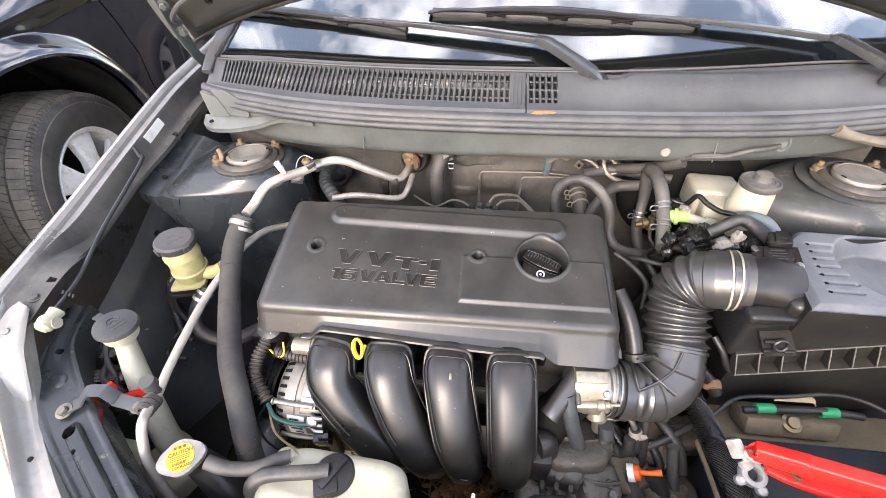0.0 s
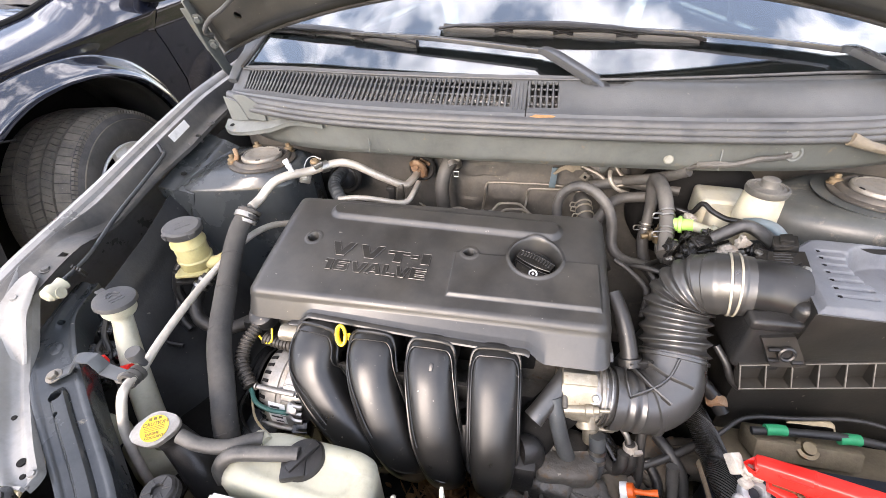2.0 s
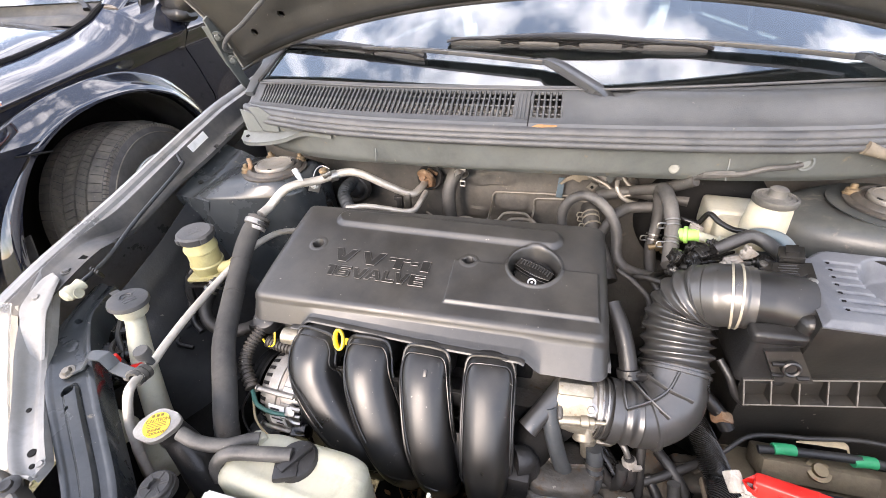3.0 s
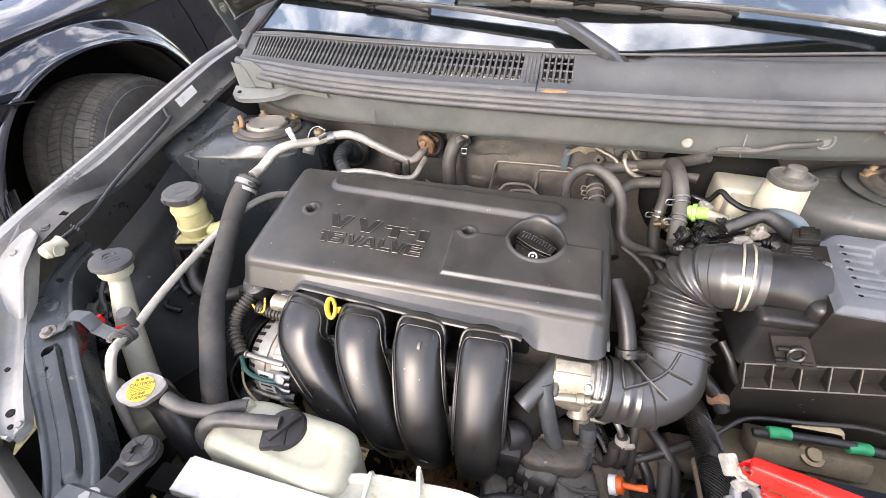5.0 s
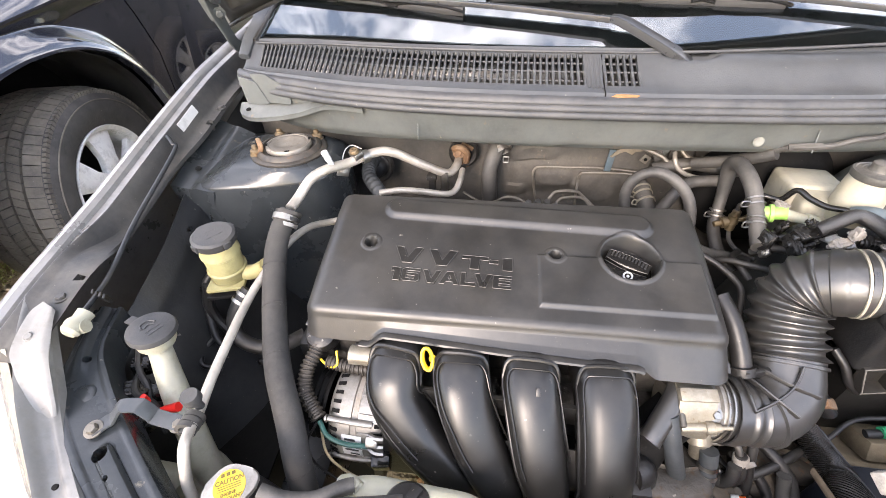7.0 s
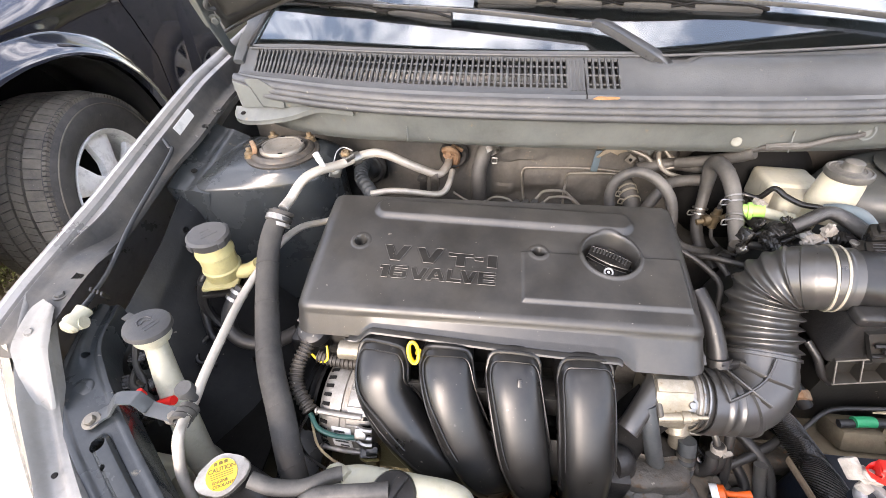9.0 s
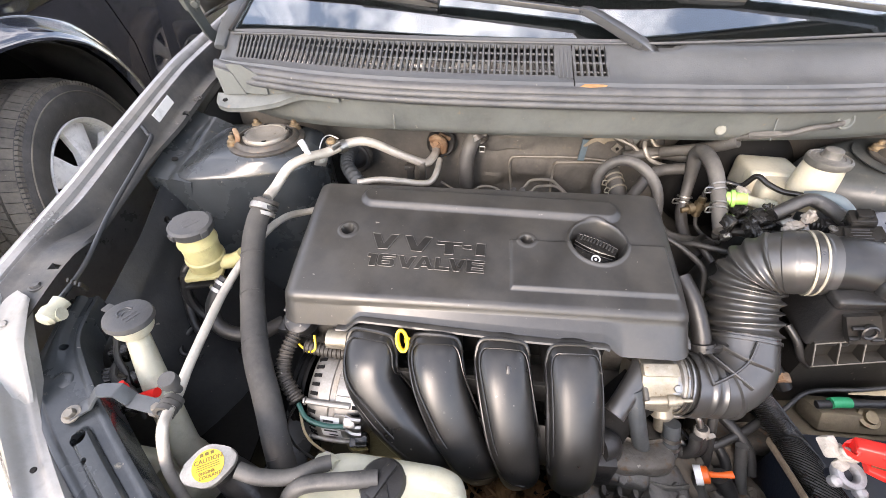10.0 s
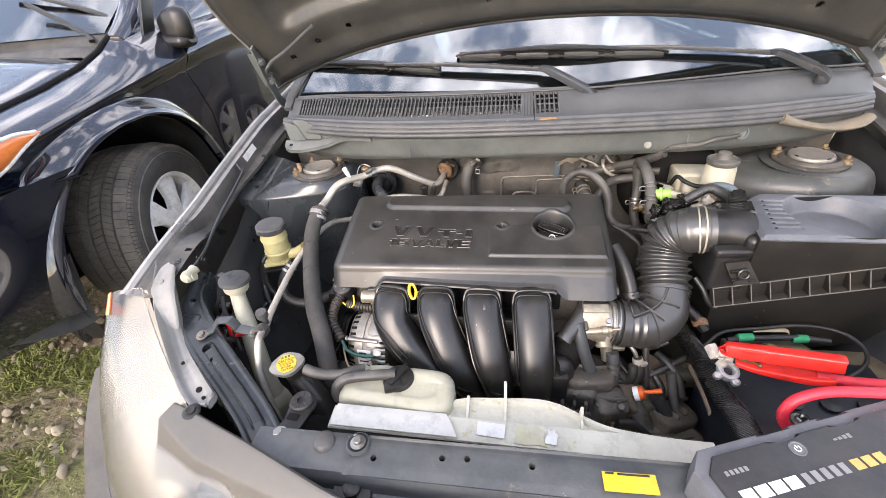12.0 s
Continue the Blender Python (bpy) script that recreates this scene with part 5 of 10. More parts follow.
surf(bm, lambda u, v: (-0.40 + 0.96 * u, 0.035 - 0.075 * v - 0.02 * abs(2 * u - 1), 0.744 - 0.010 * v - 0.02 * smooth(0.45, 0.55, v)), 30, 20, 0.002)
part("lower_ledge", bm, "support", core, "dark lower ledge of the support")

# front panel under the beam, bay floor and under-tray: shade coloured near-black
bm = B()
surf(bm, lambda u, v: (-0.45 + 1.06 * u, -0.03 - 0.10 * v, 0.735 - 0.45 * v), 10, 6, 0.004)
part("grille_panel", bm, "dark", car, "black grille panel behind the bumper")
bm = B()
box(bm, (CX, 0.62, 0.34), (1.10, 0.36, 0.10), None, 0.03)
part("subframe", bm, "dark", car, "near-black subframe with deep shade in its colour")
for s in (-1, 1):
    bm = B()
    box(bm, (CX + s * 0.44, 0.35, 0.50), (0.07, 0.75, 0.12), None, 0.015)
    part("chassis_rail", bm, "bay", car, "dark painted chassis rail")


# splash shield behind each lamp, near-black to colour in the well's shade
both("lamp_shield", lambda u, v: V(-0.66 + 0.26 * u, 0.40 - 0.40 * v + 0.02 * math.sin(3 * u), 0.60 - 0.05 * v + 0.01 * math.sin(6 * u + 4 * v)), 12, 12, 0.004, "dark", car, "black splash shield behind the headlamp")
# own front wheels
def wheel(parent, c, R, W, rim_r, spokes, sgn, tread=True, steer=0.0):
    cx, cy, cz = c
    bm = B()
    prof = [(rim_r + 0.004, -W * 0.40), (rim_r + 0.02, -W * 0.46), (R * 0.80, -W * 0.52), (R * 0.90, -W * 0.50), (R * 0.965, -W * 0.44), (R * 0.99, -W * 0.36), (R, -W * 0.2), (R, W * 0.2), (R * 0.99, W * 0.36), (R * 0.965, W * 0.44), (R * 0.90, W * 0.50), (R * 0.80, W * 0.52), (rim_r + 0.02, W * 0.46), (rim_r + 0.004, W * 0.40)]
    lathe(bm, [(r - (0.009 if tread and r > R * 0.985 else 0), h) for r, h in prof], c, (sgn, 0, 0), 96)
    w = new("wheel")
    w.parent = parent
    ty = part("tyre", bm, "tyre", w, "worn black road tyre")
    if tread:
        bm = B()
        for row, (h0, h1) in enumerate(((-0.47, -0.265), (-0.235, -0.100), (-0.075, 0.075), (0.100, 0.235), (0.265, 0.425), (0.432, 0.475))):
            nb = (70, 88, 88, 88, 70, 140)[row]
            for k in range(nb):
                a0 = 2 * math.pi * (k + 0.5 * (row % 2)) / nb
                a1 = a0 + 2 * math.pi / nb * (0.92, 0.90, 0.90, 0.90, 0.92, 0.72)[row]
                sk = (0.004, 0.035, -0.04, 0.035, 0.004, 0.0)[row]
                vsx = []
                for (h, sh) in ((h0, 0), (h1, sk)):
                    hh = h * W
                    ro = R if abs(h) < 0.3 else R * (0.993 if abs(h) < 0.4 else 0.965)
                    for a in (a0 + sh, a1 + sh):
                        for r in (ro - 0.02, ro):
                            vsx.append(bm.verts.new((cx + sgn * hh, cy + r * math.cos(a), cz + r * math.sin(a))))
                i00, o00, i01, o01, i10, o10, i11, o11 = vsx
                for q in ((o00, o01, o11, o10), (i00, o00, o10, i10), (i01, i11, o11, o01), (i00, i01, o01, o00), (i10, o10, o11, i11)):
                    bm.faces.new(q)
        bm2 = B()
        lathe(bm2, [(R * 0.868, W * 0.508), (R * 0.870, W * 0.522), (R * 0.876, W * 0.522), (R * 0.878, W * 0.508)], c, (sgn, 0, 0), 96)
        part("sidewall_line", bm2, "tread", ty, "pale raised sidewall line")
        tagged(part("tread", bm, "tread", ty, "worn ribbed tread"), kind="stuff")
    bm = B()
    lathe(bm, [(rim_r * 0.93, -W * 0.3), (rim_r * 0.93, W * 0.30), (rim_r * 0.97, W * 0.37), (rim_r * 0.985, W * 0.43), (rim_r * 1.05, W * 0.47), (rim_r * 1.06, W * 0.45), (rim_r, W * 0.32), (rim_r, -W * 0.42)], c, (sgn, 0, 0), 64)
    for k in range(spokes):
        a = 2 * math.pi * k / spokes + 0.35
        d = V(0, math.cos(a), math.sin(a))
        e = V(0, -math.sin(a), math.cos(a))
        o = V(*c) + V(sgn * W * 0.34, 0, 0)
        sweep(bm, [o + d * rim_r * 0.12 + V(sgn * 0.004, 0, 0), o + d * rim_r * 0.55 + V(sgn * 0.006, 0, 0), o + d * rim_r * 0.98 - V(sgn * 0.004, 0, 0)], [(rim_r * 0.20, 0.018), (rim_r * 0.17, 0.018), (rim_r * 0.30, 0.014)], 14, 6, rsec(4, 14), up=(1, 0, 0))
    lathe(bm, [(rim_r * 0.30, 0), (rim_r * 0.30, 0.016), (rim_r * 0.16, 0.02), (rim_r * 0.15, 0.026), (0, 0.028)], V(*c) + V(sgn * W * 0.33, 0, 0), (sgn, 0, 0), 32)
    part("rim", bm, "alloy", w, "silver spoked alloy rim")
    bm = B()
    lathe(bm, [(0, 0), (rim_r * 0.92, 0), (rim_r * 0.92, 0.01)], V(*c) + V(-sgn * W * 0.05, 0, 0), (sgn, 0, 0), 32)
    part("brake_disc", bm, "dark", w)
    w.matrix_basis = Matrix.Translation(c) @ Matrix.Rotation(radians(steer), 4, "Z") @ Matrix.Translation(-Vector(c))
    return w


wheel(car, (-0.67, 0.66, 0.31), 0.31, 0.2, 0.2, 6, -1, False)
wheel(car, (0.83, 0.66, 0.31), 0.31, 0.2, 0.2, 6, 1, False)
wheel(car, (-0.69, 2.98, 0.31), 0.31, 0.2, 0.2, 6, -1, False)
wheel(car, (0.85, 2.98, 0.31), 0.31, 0.2, 0.2, 6, 1, False)


# ---- engine ----
engine = thing("engine", "four-cylinder engine under a dusty black plastic cover", "engine")


def top_z(y):
    return 0.866 + 0.24 * (y - 0.47) - 0.25 * max(0, y - 0.52) ** 1.5


def pill(x, y, x0, x1, yc, r):
    dx = max(x0 - x, 0, x - x1)
    return math.hypot(dx, y - yc) - r


def cover_h(x, y):
    """Relief of the top of the cover."""
    h = 0.0065 * smooth(0.004, -0.006, pill(x, y, -0.238, 0.112, 0.534 - 0.012 * (x + 0.06) / 0.37, 0.0185))
    ya = 0.390
    d = min(x + 0.0285, 0.1835 - x, 0.468 + 0.0 * x - y, y - ya)
    h += 0.0045 * smooth(-0.0022, 0.0026, d)
    r = math.hypot(x - 0.0925, y - 0.4705)
    h += 0.0025 * smooth(0.044, 0.040, r)
    h -= 0.026 * smooth(0.0385, 0.0325, r)
    for hx, hy in ((-0.266, 0.474), (-0.006, 0.468)):
        q = math.hypot(x - hx, y - hy)
        h += 0.0012 * smooth(0.016, 0.013, q) - 0.018 * smooth(0.0095, 0.0075, q)
    return h


X0, X1 = -0.337, 0.199


def cover_front(x):
    """Lower edge of the front skirt: it lifts over the runners."""
    return smooth(-0.248, -0.222, x) * smooth(0.116, 0.084, x)


def make_cover():
    bm = B()
    vs_y = [0.372 + (0.567 - 0.372) * k / 180 for k in range(181)]
    xs = [X0 + (X1 - X0) * k / 500 for k in range(501)]
    prof_n = 14
    rows = []
    for x in xs:
        e = min(x - X0, X1 - x)
        rr = 0.024
        dz = rr - math.sqrt(max(0, rr * rr - max(0, rr - e) ** 2)) if e < rr else 0.0
        dz *= 0.8
        arch = cover_front(x)
        zb = 0.7945 + 0.020 * arch + 0.004 * smooth(0.0, -0.3, x)
        yb = 0.333 + 0.016 * smooth(0.1, -0.3, x) + 0.007 * arch
        row = []
        for k in range(prof_n):
            t = k / prof_n
            if t < 0.72:
                q = t / 0.72
                y = yb + (0.3615 - yb) * q
                z = zb + (0.829 - zb) * q
                if arch > 0.05:
                    y -= 0.005 * arch * smooth(0.30, 0.18, q)
            else:
                a = (t - 0.72) / 0.28 * math.pi / 2
                y = 0.372 - 0.0105 * (math.cos(a) ** 1.0)
                z = 0.829 + (top_z(0.372) - 0.829) * math.sin(a)
            row.append((x, y + dz, z - dz * min(1.0, t * 1.2)))
        for y in vs_y:
            row.append((x, y + dz * max(0, 1 - (y - 0.372) / 0.05), top_z(y) - dz + (cover_h(x, y) if e > 0.012 else 0)))
        for dy, z in ((0.004, -0.003), (0.007, -0.009), (0.009, -0.02), (0.011, -0.07)):
            row.append((x, 0.567 + dy - dz * 0.7, top_z(0.567) + z - dz))
        rows.append([bm.verts.new(p) for p in row])
    for a, b in zip(rows, rows[1:]):
        for k in range(len(a) - 1):
            bm.faces.new((a[k], b[k], b[k + 1], a[k + 1]))
    for r, s in ((rows[0], -1), (rows[-1], 1)):
        low = [bm.verts.new((v.co.x + s * 0.004, v.co.y, min(v.co.z, 0.80))) for v in r]
        for k in range(len(r) - 1):
            if (r[k].co - low[k].co).length > 1e-5 or (r[k + 1].co - low[k + 1].co).length > 1e-5:
                bm.faces.new((r[k], r[k + 1], low[k + 1], low[k]))
    return part("engine_cover", bm, "cover", engine, "dusty satin black plastic engine cover", angle=50)


cover = make_cover()
slope = math.atan(0.24)
tm = Matrix.Translation((0, 0, 0)) @ Matrix.Rotation(slope, 4, "X")


def on_cover(x, y, lift=0.0, turn=-3.0):
    return Matrix.Translation((x, y, top_z(y) + lift)) @ Matrix.Rotation(slope, 4, "X") @ Matrix.Rotation(radians(turn), 4, "Z")


GLYPH = {}
GLYPH["V"] = [(0, 1), (0.28, 1), (0.5, 0.34), (0.72, 1), (1, 1), (0.68, 0), (0.32, 0)]
GLYPH["T"] = [(0, 1), (1, 1), (1, 0.74), (0.67, 0.74), (0.67, 0), (0.33, 0), (0.33, 0.74), (0, 0.74)]
GLYPH["-"] = GLYPH["I"] = [(0, 0), (1, 0), (1, 1), (0, 1)]
GLYPH["1"] = [(0.1, 1), (1, 1), (1, 0), (0.4, 0), (0.4, 0.72), (0.1, 0.72)]
GLYPH["6"] = [(0.15, 1), (1, 1), (1, 0.8), (0.26, 0.8), (0.26, 0.63), (0.85, 0.63), (1, 0.5), (1, 0.12), (0.85, 0), (0.5, 0), (0.5, 0.2), (0.74, 0.2), (0.74, 0.43), (0.26, 0.43), (0.26, 0.2), (0.495, 0.2), (0.495, 0), (0.15, 0), (0, 0.15), (0, 0.85)]
GLYPH["A"] = [(0, 0), (0.26, 0), (0.33, 0.2), (0.495, 0.2), (0.495, 0.42), (0.41, 0.42), (0.5, 0.72), (0.59, 0.42), (0.505, 0.42), (0.505, 0.2), (0.67, 0.2), (0.74, 0), (1, 0), (0.66, 1), (0.34, 1)]
GLYPH["L"] = [(0, 1), (0.3, 1), (0.3, 0.25), (1, 0.25), (1, 0), (0, 0)]
GLYPH["E"] = [(0, 0), (0, 1), (1, 1), (1, 0.79), (0.3, 0.79), (0.3, 0.61), (0.92, 0.61), (0.92, 0.39), (0.3, 0.39), (0.3, 0.21), (1, 0.21), (1, 0)]


def raised_letter(ch, x0, x1, y0, y1):
    """One block letter moulded onto the cover, its edges rounded by a thin bead in a paler sheen colour."""
    m = on_cover(x0, y0, 0.0020, -1.5)
    q = [((x1 - x0) * a, (y1 - y0) * b * 1.028) for a, b in GLYPH[ch]]
    bm = B()
    plate(bm, q, 0.006, m, 0)
    ob = part("raised_letter", bm, "runner", cover, "raised glossy letter moulded into the cover")
    bm = B()
    for a, b in zip(q, q[1:] + q[:1]):
        if math.hypot(a[0] - b[0], a[1] - b[1]) > 0.0003:
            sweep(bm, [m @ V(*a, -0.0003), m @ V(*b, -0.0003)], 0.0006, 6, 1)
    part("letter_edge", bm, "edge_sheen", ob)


for ch, x0, x1, y0, y1 in (("V", -0.228, -0.189, 0.4420, 0.4680), ("V", -0.180, -0.140, 0.4405, 0.4660), ("T", -0.133, -0.097, 0.4380, 0.4590), ("-", -0.095, -0.083, 0.4480, 0.4540), ("I", -0.077, -0.064, 0.4380, 0.4580),
                           ("1", -0.229, -0.2145, 0.4130, 0.4330), ("6", -0.2125, -0.1880, 0.4130, 0.4330), ("V", -0.184, -0.1590, 0.4120, 0.4315), ("A", -0.160, -0.1340, 0.4120, 0.4315), ("L", -0.132, -0.1120, 0.4115, 0.4315), ("V", -0.114, -0.0905, 0.4110, 0.4310), ("E", -0.089, -0.0650, 0.4105, 0.4300)):
    raised_letter(ch, x0, x1, y0, y1)
# lip that borders the arch over the runners
bm = B()
pts = []
for k in range(61):
    x = -0.258 + 0.350 * k / 60
    arch = cover_front(x)
    pts.append((x, 0.329 + 0.016 * smooth(0.1, -0.3, x) + 0.002 * arch, 0.7955 + 0.0205 * arch + 0.004 * smooth(0.0, -0.3, x)))
sweep(bm, pts, (0.0055, 0.0028), 8, 1)
part("arch_lip", bm, "cover", cover)
for hx, hy in ((-0.266, 0.474), (-0.006, 0.468)):
    bm = B()
    bolt(bm, (hx, hy, top_z(hy) - 0.0165), (0, -0.23, 1), 0.0045, 0.006, 1.3)
    part("cover_nut", bm, "steel", cover)
# oil filler cap
nz = V(0, -0.235, 0.972)
c0 = V(0.0925, 0.4705, top_z(0.4705) - 0.0245)
bm = B()
lathe(bm, [(0.0320, 0.0), (0.0320, 0.006), (0.0305, 0.0085), (0.027, 0.0100), (0.0, 0.0106)], c0, nz, 48)
cap = part("oil_filler_cap", bm, "gloss", engine, "shiny black oil filler cap with a ribbed grip bar")
cm = Matrix.Translation(c0 + nz * 0.0130 + V(0.001, 0.0085, 0)) @ Matrix.Rotation(slope, 4, "X") @ Matrix.Rotation(radians(-27), 4, "Z")


def grip_edge(k, y, z):
    """The grip's long edges bow outwards."""
    t = k / 14 * 2 - 1
    return cm @ V(0.0285 * t, y * (1.0 - 0.30 * t * t), z)


bm = B()
sec = [(-0.0115, -0.012), (-0.0115, 0.0045), (-0.0100, 0.0062), (0.0085, 0.0062), (0.0100, 0.0045), (0.0100, -0.012)]
rings = [[bm.verts.new(grip_edge(k, y, z)) for y, z in sec] for k in range(15)]
for a, b in zip(rings, rings[1:]):
    for k in range(len(sec) - 1):
        bm.faces.new((a[k], a[k + 1], b[k + 1], b[k]))
bm.faces.new(rings[0])
bm.faces.new(rings[-1][::-1])
grip = part("grip", bm, "gloss", cap, "black grip bar")
# thin lines that paint a sheen on the grip's edges
for y, z in ((-0.0109, 0.0056), (0.0094, 0.0056), (-0.0118, -0.001)):
    bm = B()
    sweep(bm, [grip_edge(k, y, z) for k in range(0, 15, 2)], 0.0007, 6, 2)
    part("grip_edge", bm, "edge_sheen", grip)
for k in range(11):
    bm = B()
    box(bm, (0, 0, 0), (0.0024, 0.0090, 0.0016), cm @ Matrix.Translation((-0.0225 + 0.0045 * k, 0.0045 - 0.003 * ((k - 5) / 5) ** 2, 0.0066)), 0.0004, 1)
    part("grip_rib", bm, "rubber", grip)
bm = B()
em = c0 + nz * 0.0110 + V(-0.0015, -0.0125, -0.0035)
lathe(bm, [(0.0066, -0.002), (0.0066, 0.0008), (0.0044, 0.0008), (0.0044, -0.002)], em, (0, -0.5, 0.85), 28)
lathe(bm, [(0.0020, -0.002), (0.0020, 0.0006), (0, 0.0006)], em, (0, -0.5, 0.85), 16)
part("cap_mark", bm, "label", cap, "pale round mark")

# valve cover and block below the plastic cover
bm = B()
box(bm, (-0.07, 0.465, 0.755), (0.50, 0.19, 0.10), None, 0.015)
part("valve_cover", bm, "alu_dirty", engine, "cast alloy valve cover")
bm = B()
box(bm, (-0.07, 0.46, 0.56), (0.47, 0.24, 0.30), None, 0.02)
for k in range(5):
    box(bm, (-0.27 + 0.09 * k, 0.335, 0.55), (0.02, 0.02, 0.26), None, 0.004)
part("engine_block", bm, "alu_dirty", engine, "grimy cast alloy engine block")

# intake manifold with four runners
mani = new("intake_manifold")
mani.parent = engine
mani["label"] = "glossy black plastic intake manifold"
RUN = [
    [(-0.203, 0.362, 0.770), (-0.203, 0.338, 0.786), (-0.205, 0.314, 0.783), (-0.198, 0.292, 0.757), (-0.165, 0.268, 0.716), (-0.125, 0.252, 0.675), (-0.095, 0.262, 0.63)],
    [(-0.122, 0.362, 0.770), (-0.122, 0.338, 0.786), (-0.121, 0.314, 0.783), (-0.112, 0.289, 0.757), (-0.092, 0.263, 0.716), (-0.068, 0.247, 0.675), (-0.050, 0.258, 0.63)],
    [(-0.037, 0.362, 0.770), (-0.037, 0.338, 0.786), (-0.037, 0.313, 0.783), (-0.031, 0.286, 0.757), (-0.021, 0.258, 0.716), (-0.010, 0.244, 0.675), (-0.003, 0.256, 0.63)],
    [(0.049, 0.362, 0.770), (0.049, 0.338, 0.786), (0.050, 0.312, 0.783), (0.052, 0.284, 0.757), (0.055, 0.256, 0.716), (0.057, 0.243, 0.675), (0.058, 0.256, 0.63)],
]
for pts in RUN:
    bm = B()
    sweep(bm, pts, [(0.033, 0.030), (0.034, 0.031), (0.034, 0.032), (0.033, 0.033), (0.032, 0.033), (0.028, 0.030), (0.023, 0.026)], 28, 8, rsec(2.7, 28), up=(0, 0, 1))
    rn = part("runner", bm, "runner", mani)
    # welded seams along both edges
    P, U = spline(pts, 8)
    def rim_at(i, ang):
        t = (P[i + 1] - P[i - 1]).normalized()
        side = t.cross(V(0, 0, 1)).normalized()
        nn = side.cross(t).normalized()
        ca, sa = math.cos(radians(ang)), math.sin(radians(ang))
        g = float(np.interp(U[i] * 6, (4, 5, 6), (1.0, 0.875, 0.70)))
        return P[i] + side * math.copysign(abs(ca) ** 0.6, ca) * 0.0325 * g + nn * (0.008 + 0.0235 * sa ** 0.7) * g

    bm = B()
    q = [rim_at(i, 0) for i in range(len(P) - 5, 13, -2)] + [rim_at(12, 20), rim_at(11, 45), rim_at(11, 70), rim_at(11, 90), rim_at(11, 110), rim_at(11, 135), rim_at(12, 160)] + [rim_at(i, 180) for i in range(14, len(P) - 4, 2)]
    sweep(bm, q, (0.0026, 0.0030), 8, 2)
    part("weld_seam", bm, "runner", rn)
    bm = B()
    q = [rim_at(i, 30) for i in range(32, 15, -2)] + [rim_at(14, 38), rim_at(13, 55), rim_at(13, 72), rim_at(13, 90), rim_at(13, 108), rim_at(13, 125), rim_at(14, 142)] + [rim_at(i, 150) for i in range(16, 33, 2)]
    sweep(bm, q, (0.0010, 0.0009), 6, 2)
    part("inner_bead", bm, "runner", rn)
    if pts is RUN[2]:
        bm = B()
        box(bm, V(*pts[2]) + V(0.006, -0.021, 0.0262), (0.005, 0.0016, 0.010), pose(0, 0, 0, -45, 0, 0), 0.0006)
        part("mould_mark", bm, "runner", rn)
# plenum coloured near-black, as deep in shade below the runners
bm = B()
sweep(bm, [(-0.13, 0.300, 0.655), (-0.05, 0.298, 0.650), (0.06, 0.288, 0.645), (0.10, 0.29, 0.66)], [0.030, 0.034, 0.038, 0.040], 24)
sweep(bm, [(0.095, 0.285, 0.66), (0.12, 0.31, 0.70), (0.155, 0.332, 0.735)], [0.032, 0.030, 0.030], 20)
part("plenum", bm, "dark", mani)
for a, b in zip(RUN, RUN[1:]):
    ca, cb = spline(a, 8)[0], spline(b, 8)[0]

    def web(u, v):
        i = 29 + int(round(u * 15))
        return ca[i].lerp(cb[i], v) + V(0, -0.006 + 0.010 * math.sin(math.pi * v), 0.010 - 0.016 * math.sin(math.pi * v) * (1 - 0.5 * u))
    bm = B()
    surf(bm, web, 15, 10, 0.003)
    part("web", bm, "runner", mani)
for k, (a, b) in enumerate(zip(RUN, RUN[1:])):
    for z in (3, 5):
        p, q = V(*a[z]), V(*b[z])
        bm = B()
        sweep(bm, [p + V(0, 0.01, 0), p.lerp(q, 0.5) + V(0, 0.014, 0), q + V(0, 0.01, 0)], (0.004, 0.018), 10, 4, rsec(5, 10))
        part("web", bm, "runner", mani)
bm = B()
sweep(bm, [(0.09, 0.262, 0.70), (0.104, 0.268, 0.695), (0.108, 0.27, 0.66)], 0.02, 12)
box(bm, (0.098, 0.255, 0.67), (0.03, 0.035, 0.06), None, 0.006)
part("boss", bm, "black", mani)
# strip behind the runners, near-black for the shade under the cover edge
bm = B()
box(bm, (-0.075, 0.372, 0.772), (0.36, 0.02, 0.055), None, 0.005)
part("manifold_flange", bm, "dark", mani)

# dipstick
bm = B()
ring = [(-0.1625 + 0.0062 * math.cos(a) - 0.002 * math.sin(a), 0.317 + 0.0075 * math.sin(a), 0.8185 + 0.0105 * math.sin(a)) for a in [2 * math.pi * k / 20 for k in range(21)]]
sweep(bm, ring, (0.0024, 0.0042), 10, 1, rsec(3, 10))
sweep(bm, [(-0.158, 0.326, 0.807), (-0.157, 0.335, 0.79)], 0.005, 8, 2)
part("dipstick_handle", bm, "yellow_plastic", engine, "yellow looped dipstick handle")
bm = B()
sweep(bm, [(-0.157, 0.332, 0.792), (-0.158, 0.33, 0.70), (-0.15, 0.34, 0.6)], 0.004, 8)
part("dipstick_tube", bm, "steel", engine)

# throttle body
tb = new("throttle_body")
tb.parent = engine
bm = B()
sweep(bm, [(0.136, 0.337, 0.749), (0.150, 0.337, 0.748), (0.178, 0.337, 0.746)], [(0.034, 0.034), (0.036, 0.036), (0.036, 0.036)], 24, 4, rsec(3.2, 24), up=(0, 0.4, 1))
part("body", bm, "alu_warm", tb, "tarnished cast aluminium throttle body")
bm = B()
box(bm, (0.141, 0.340, 0.746), (0.007, 0.070, 0.070), pose(0, 0, 0, 25, 0, 3), 0.004, 3)
part("mounting_flange", bm, "alu_dirty", tb)
bm = B()
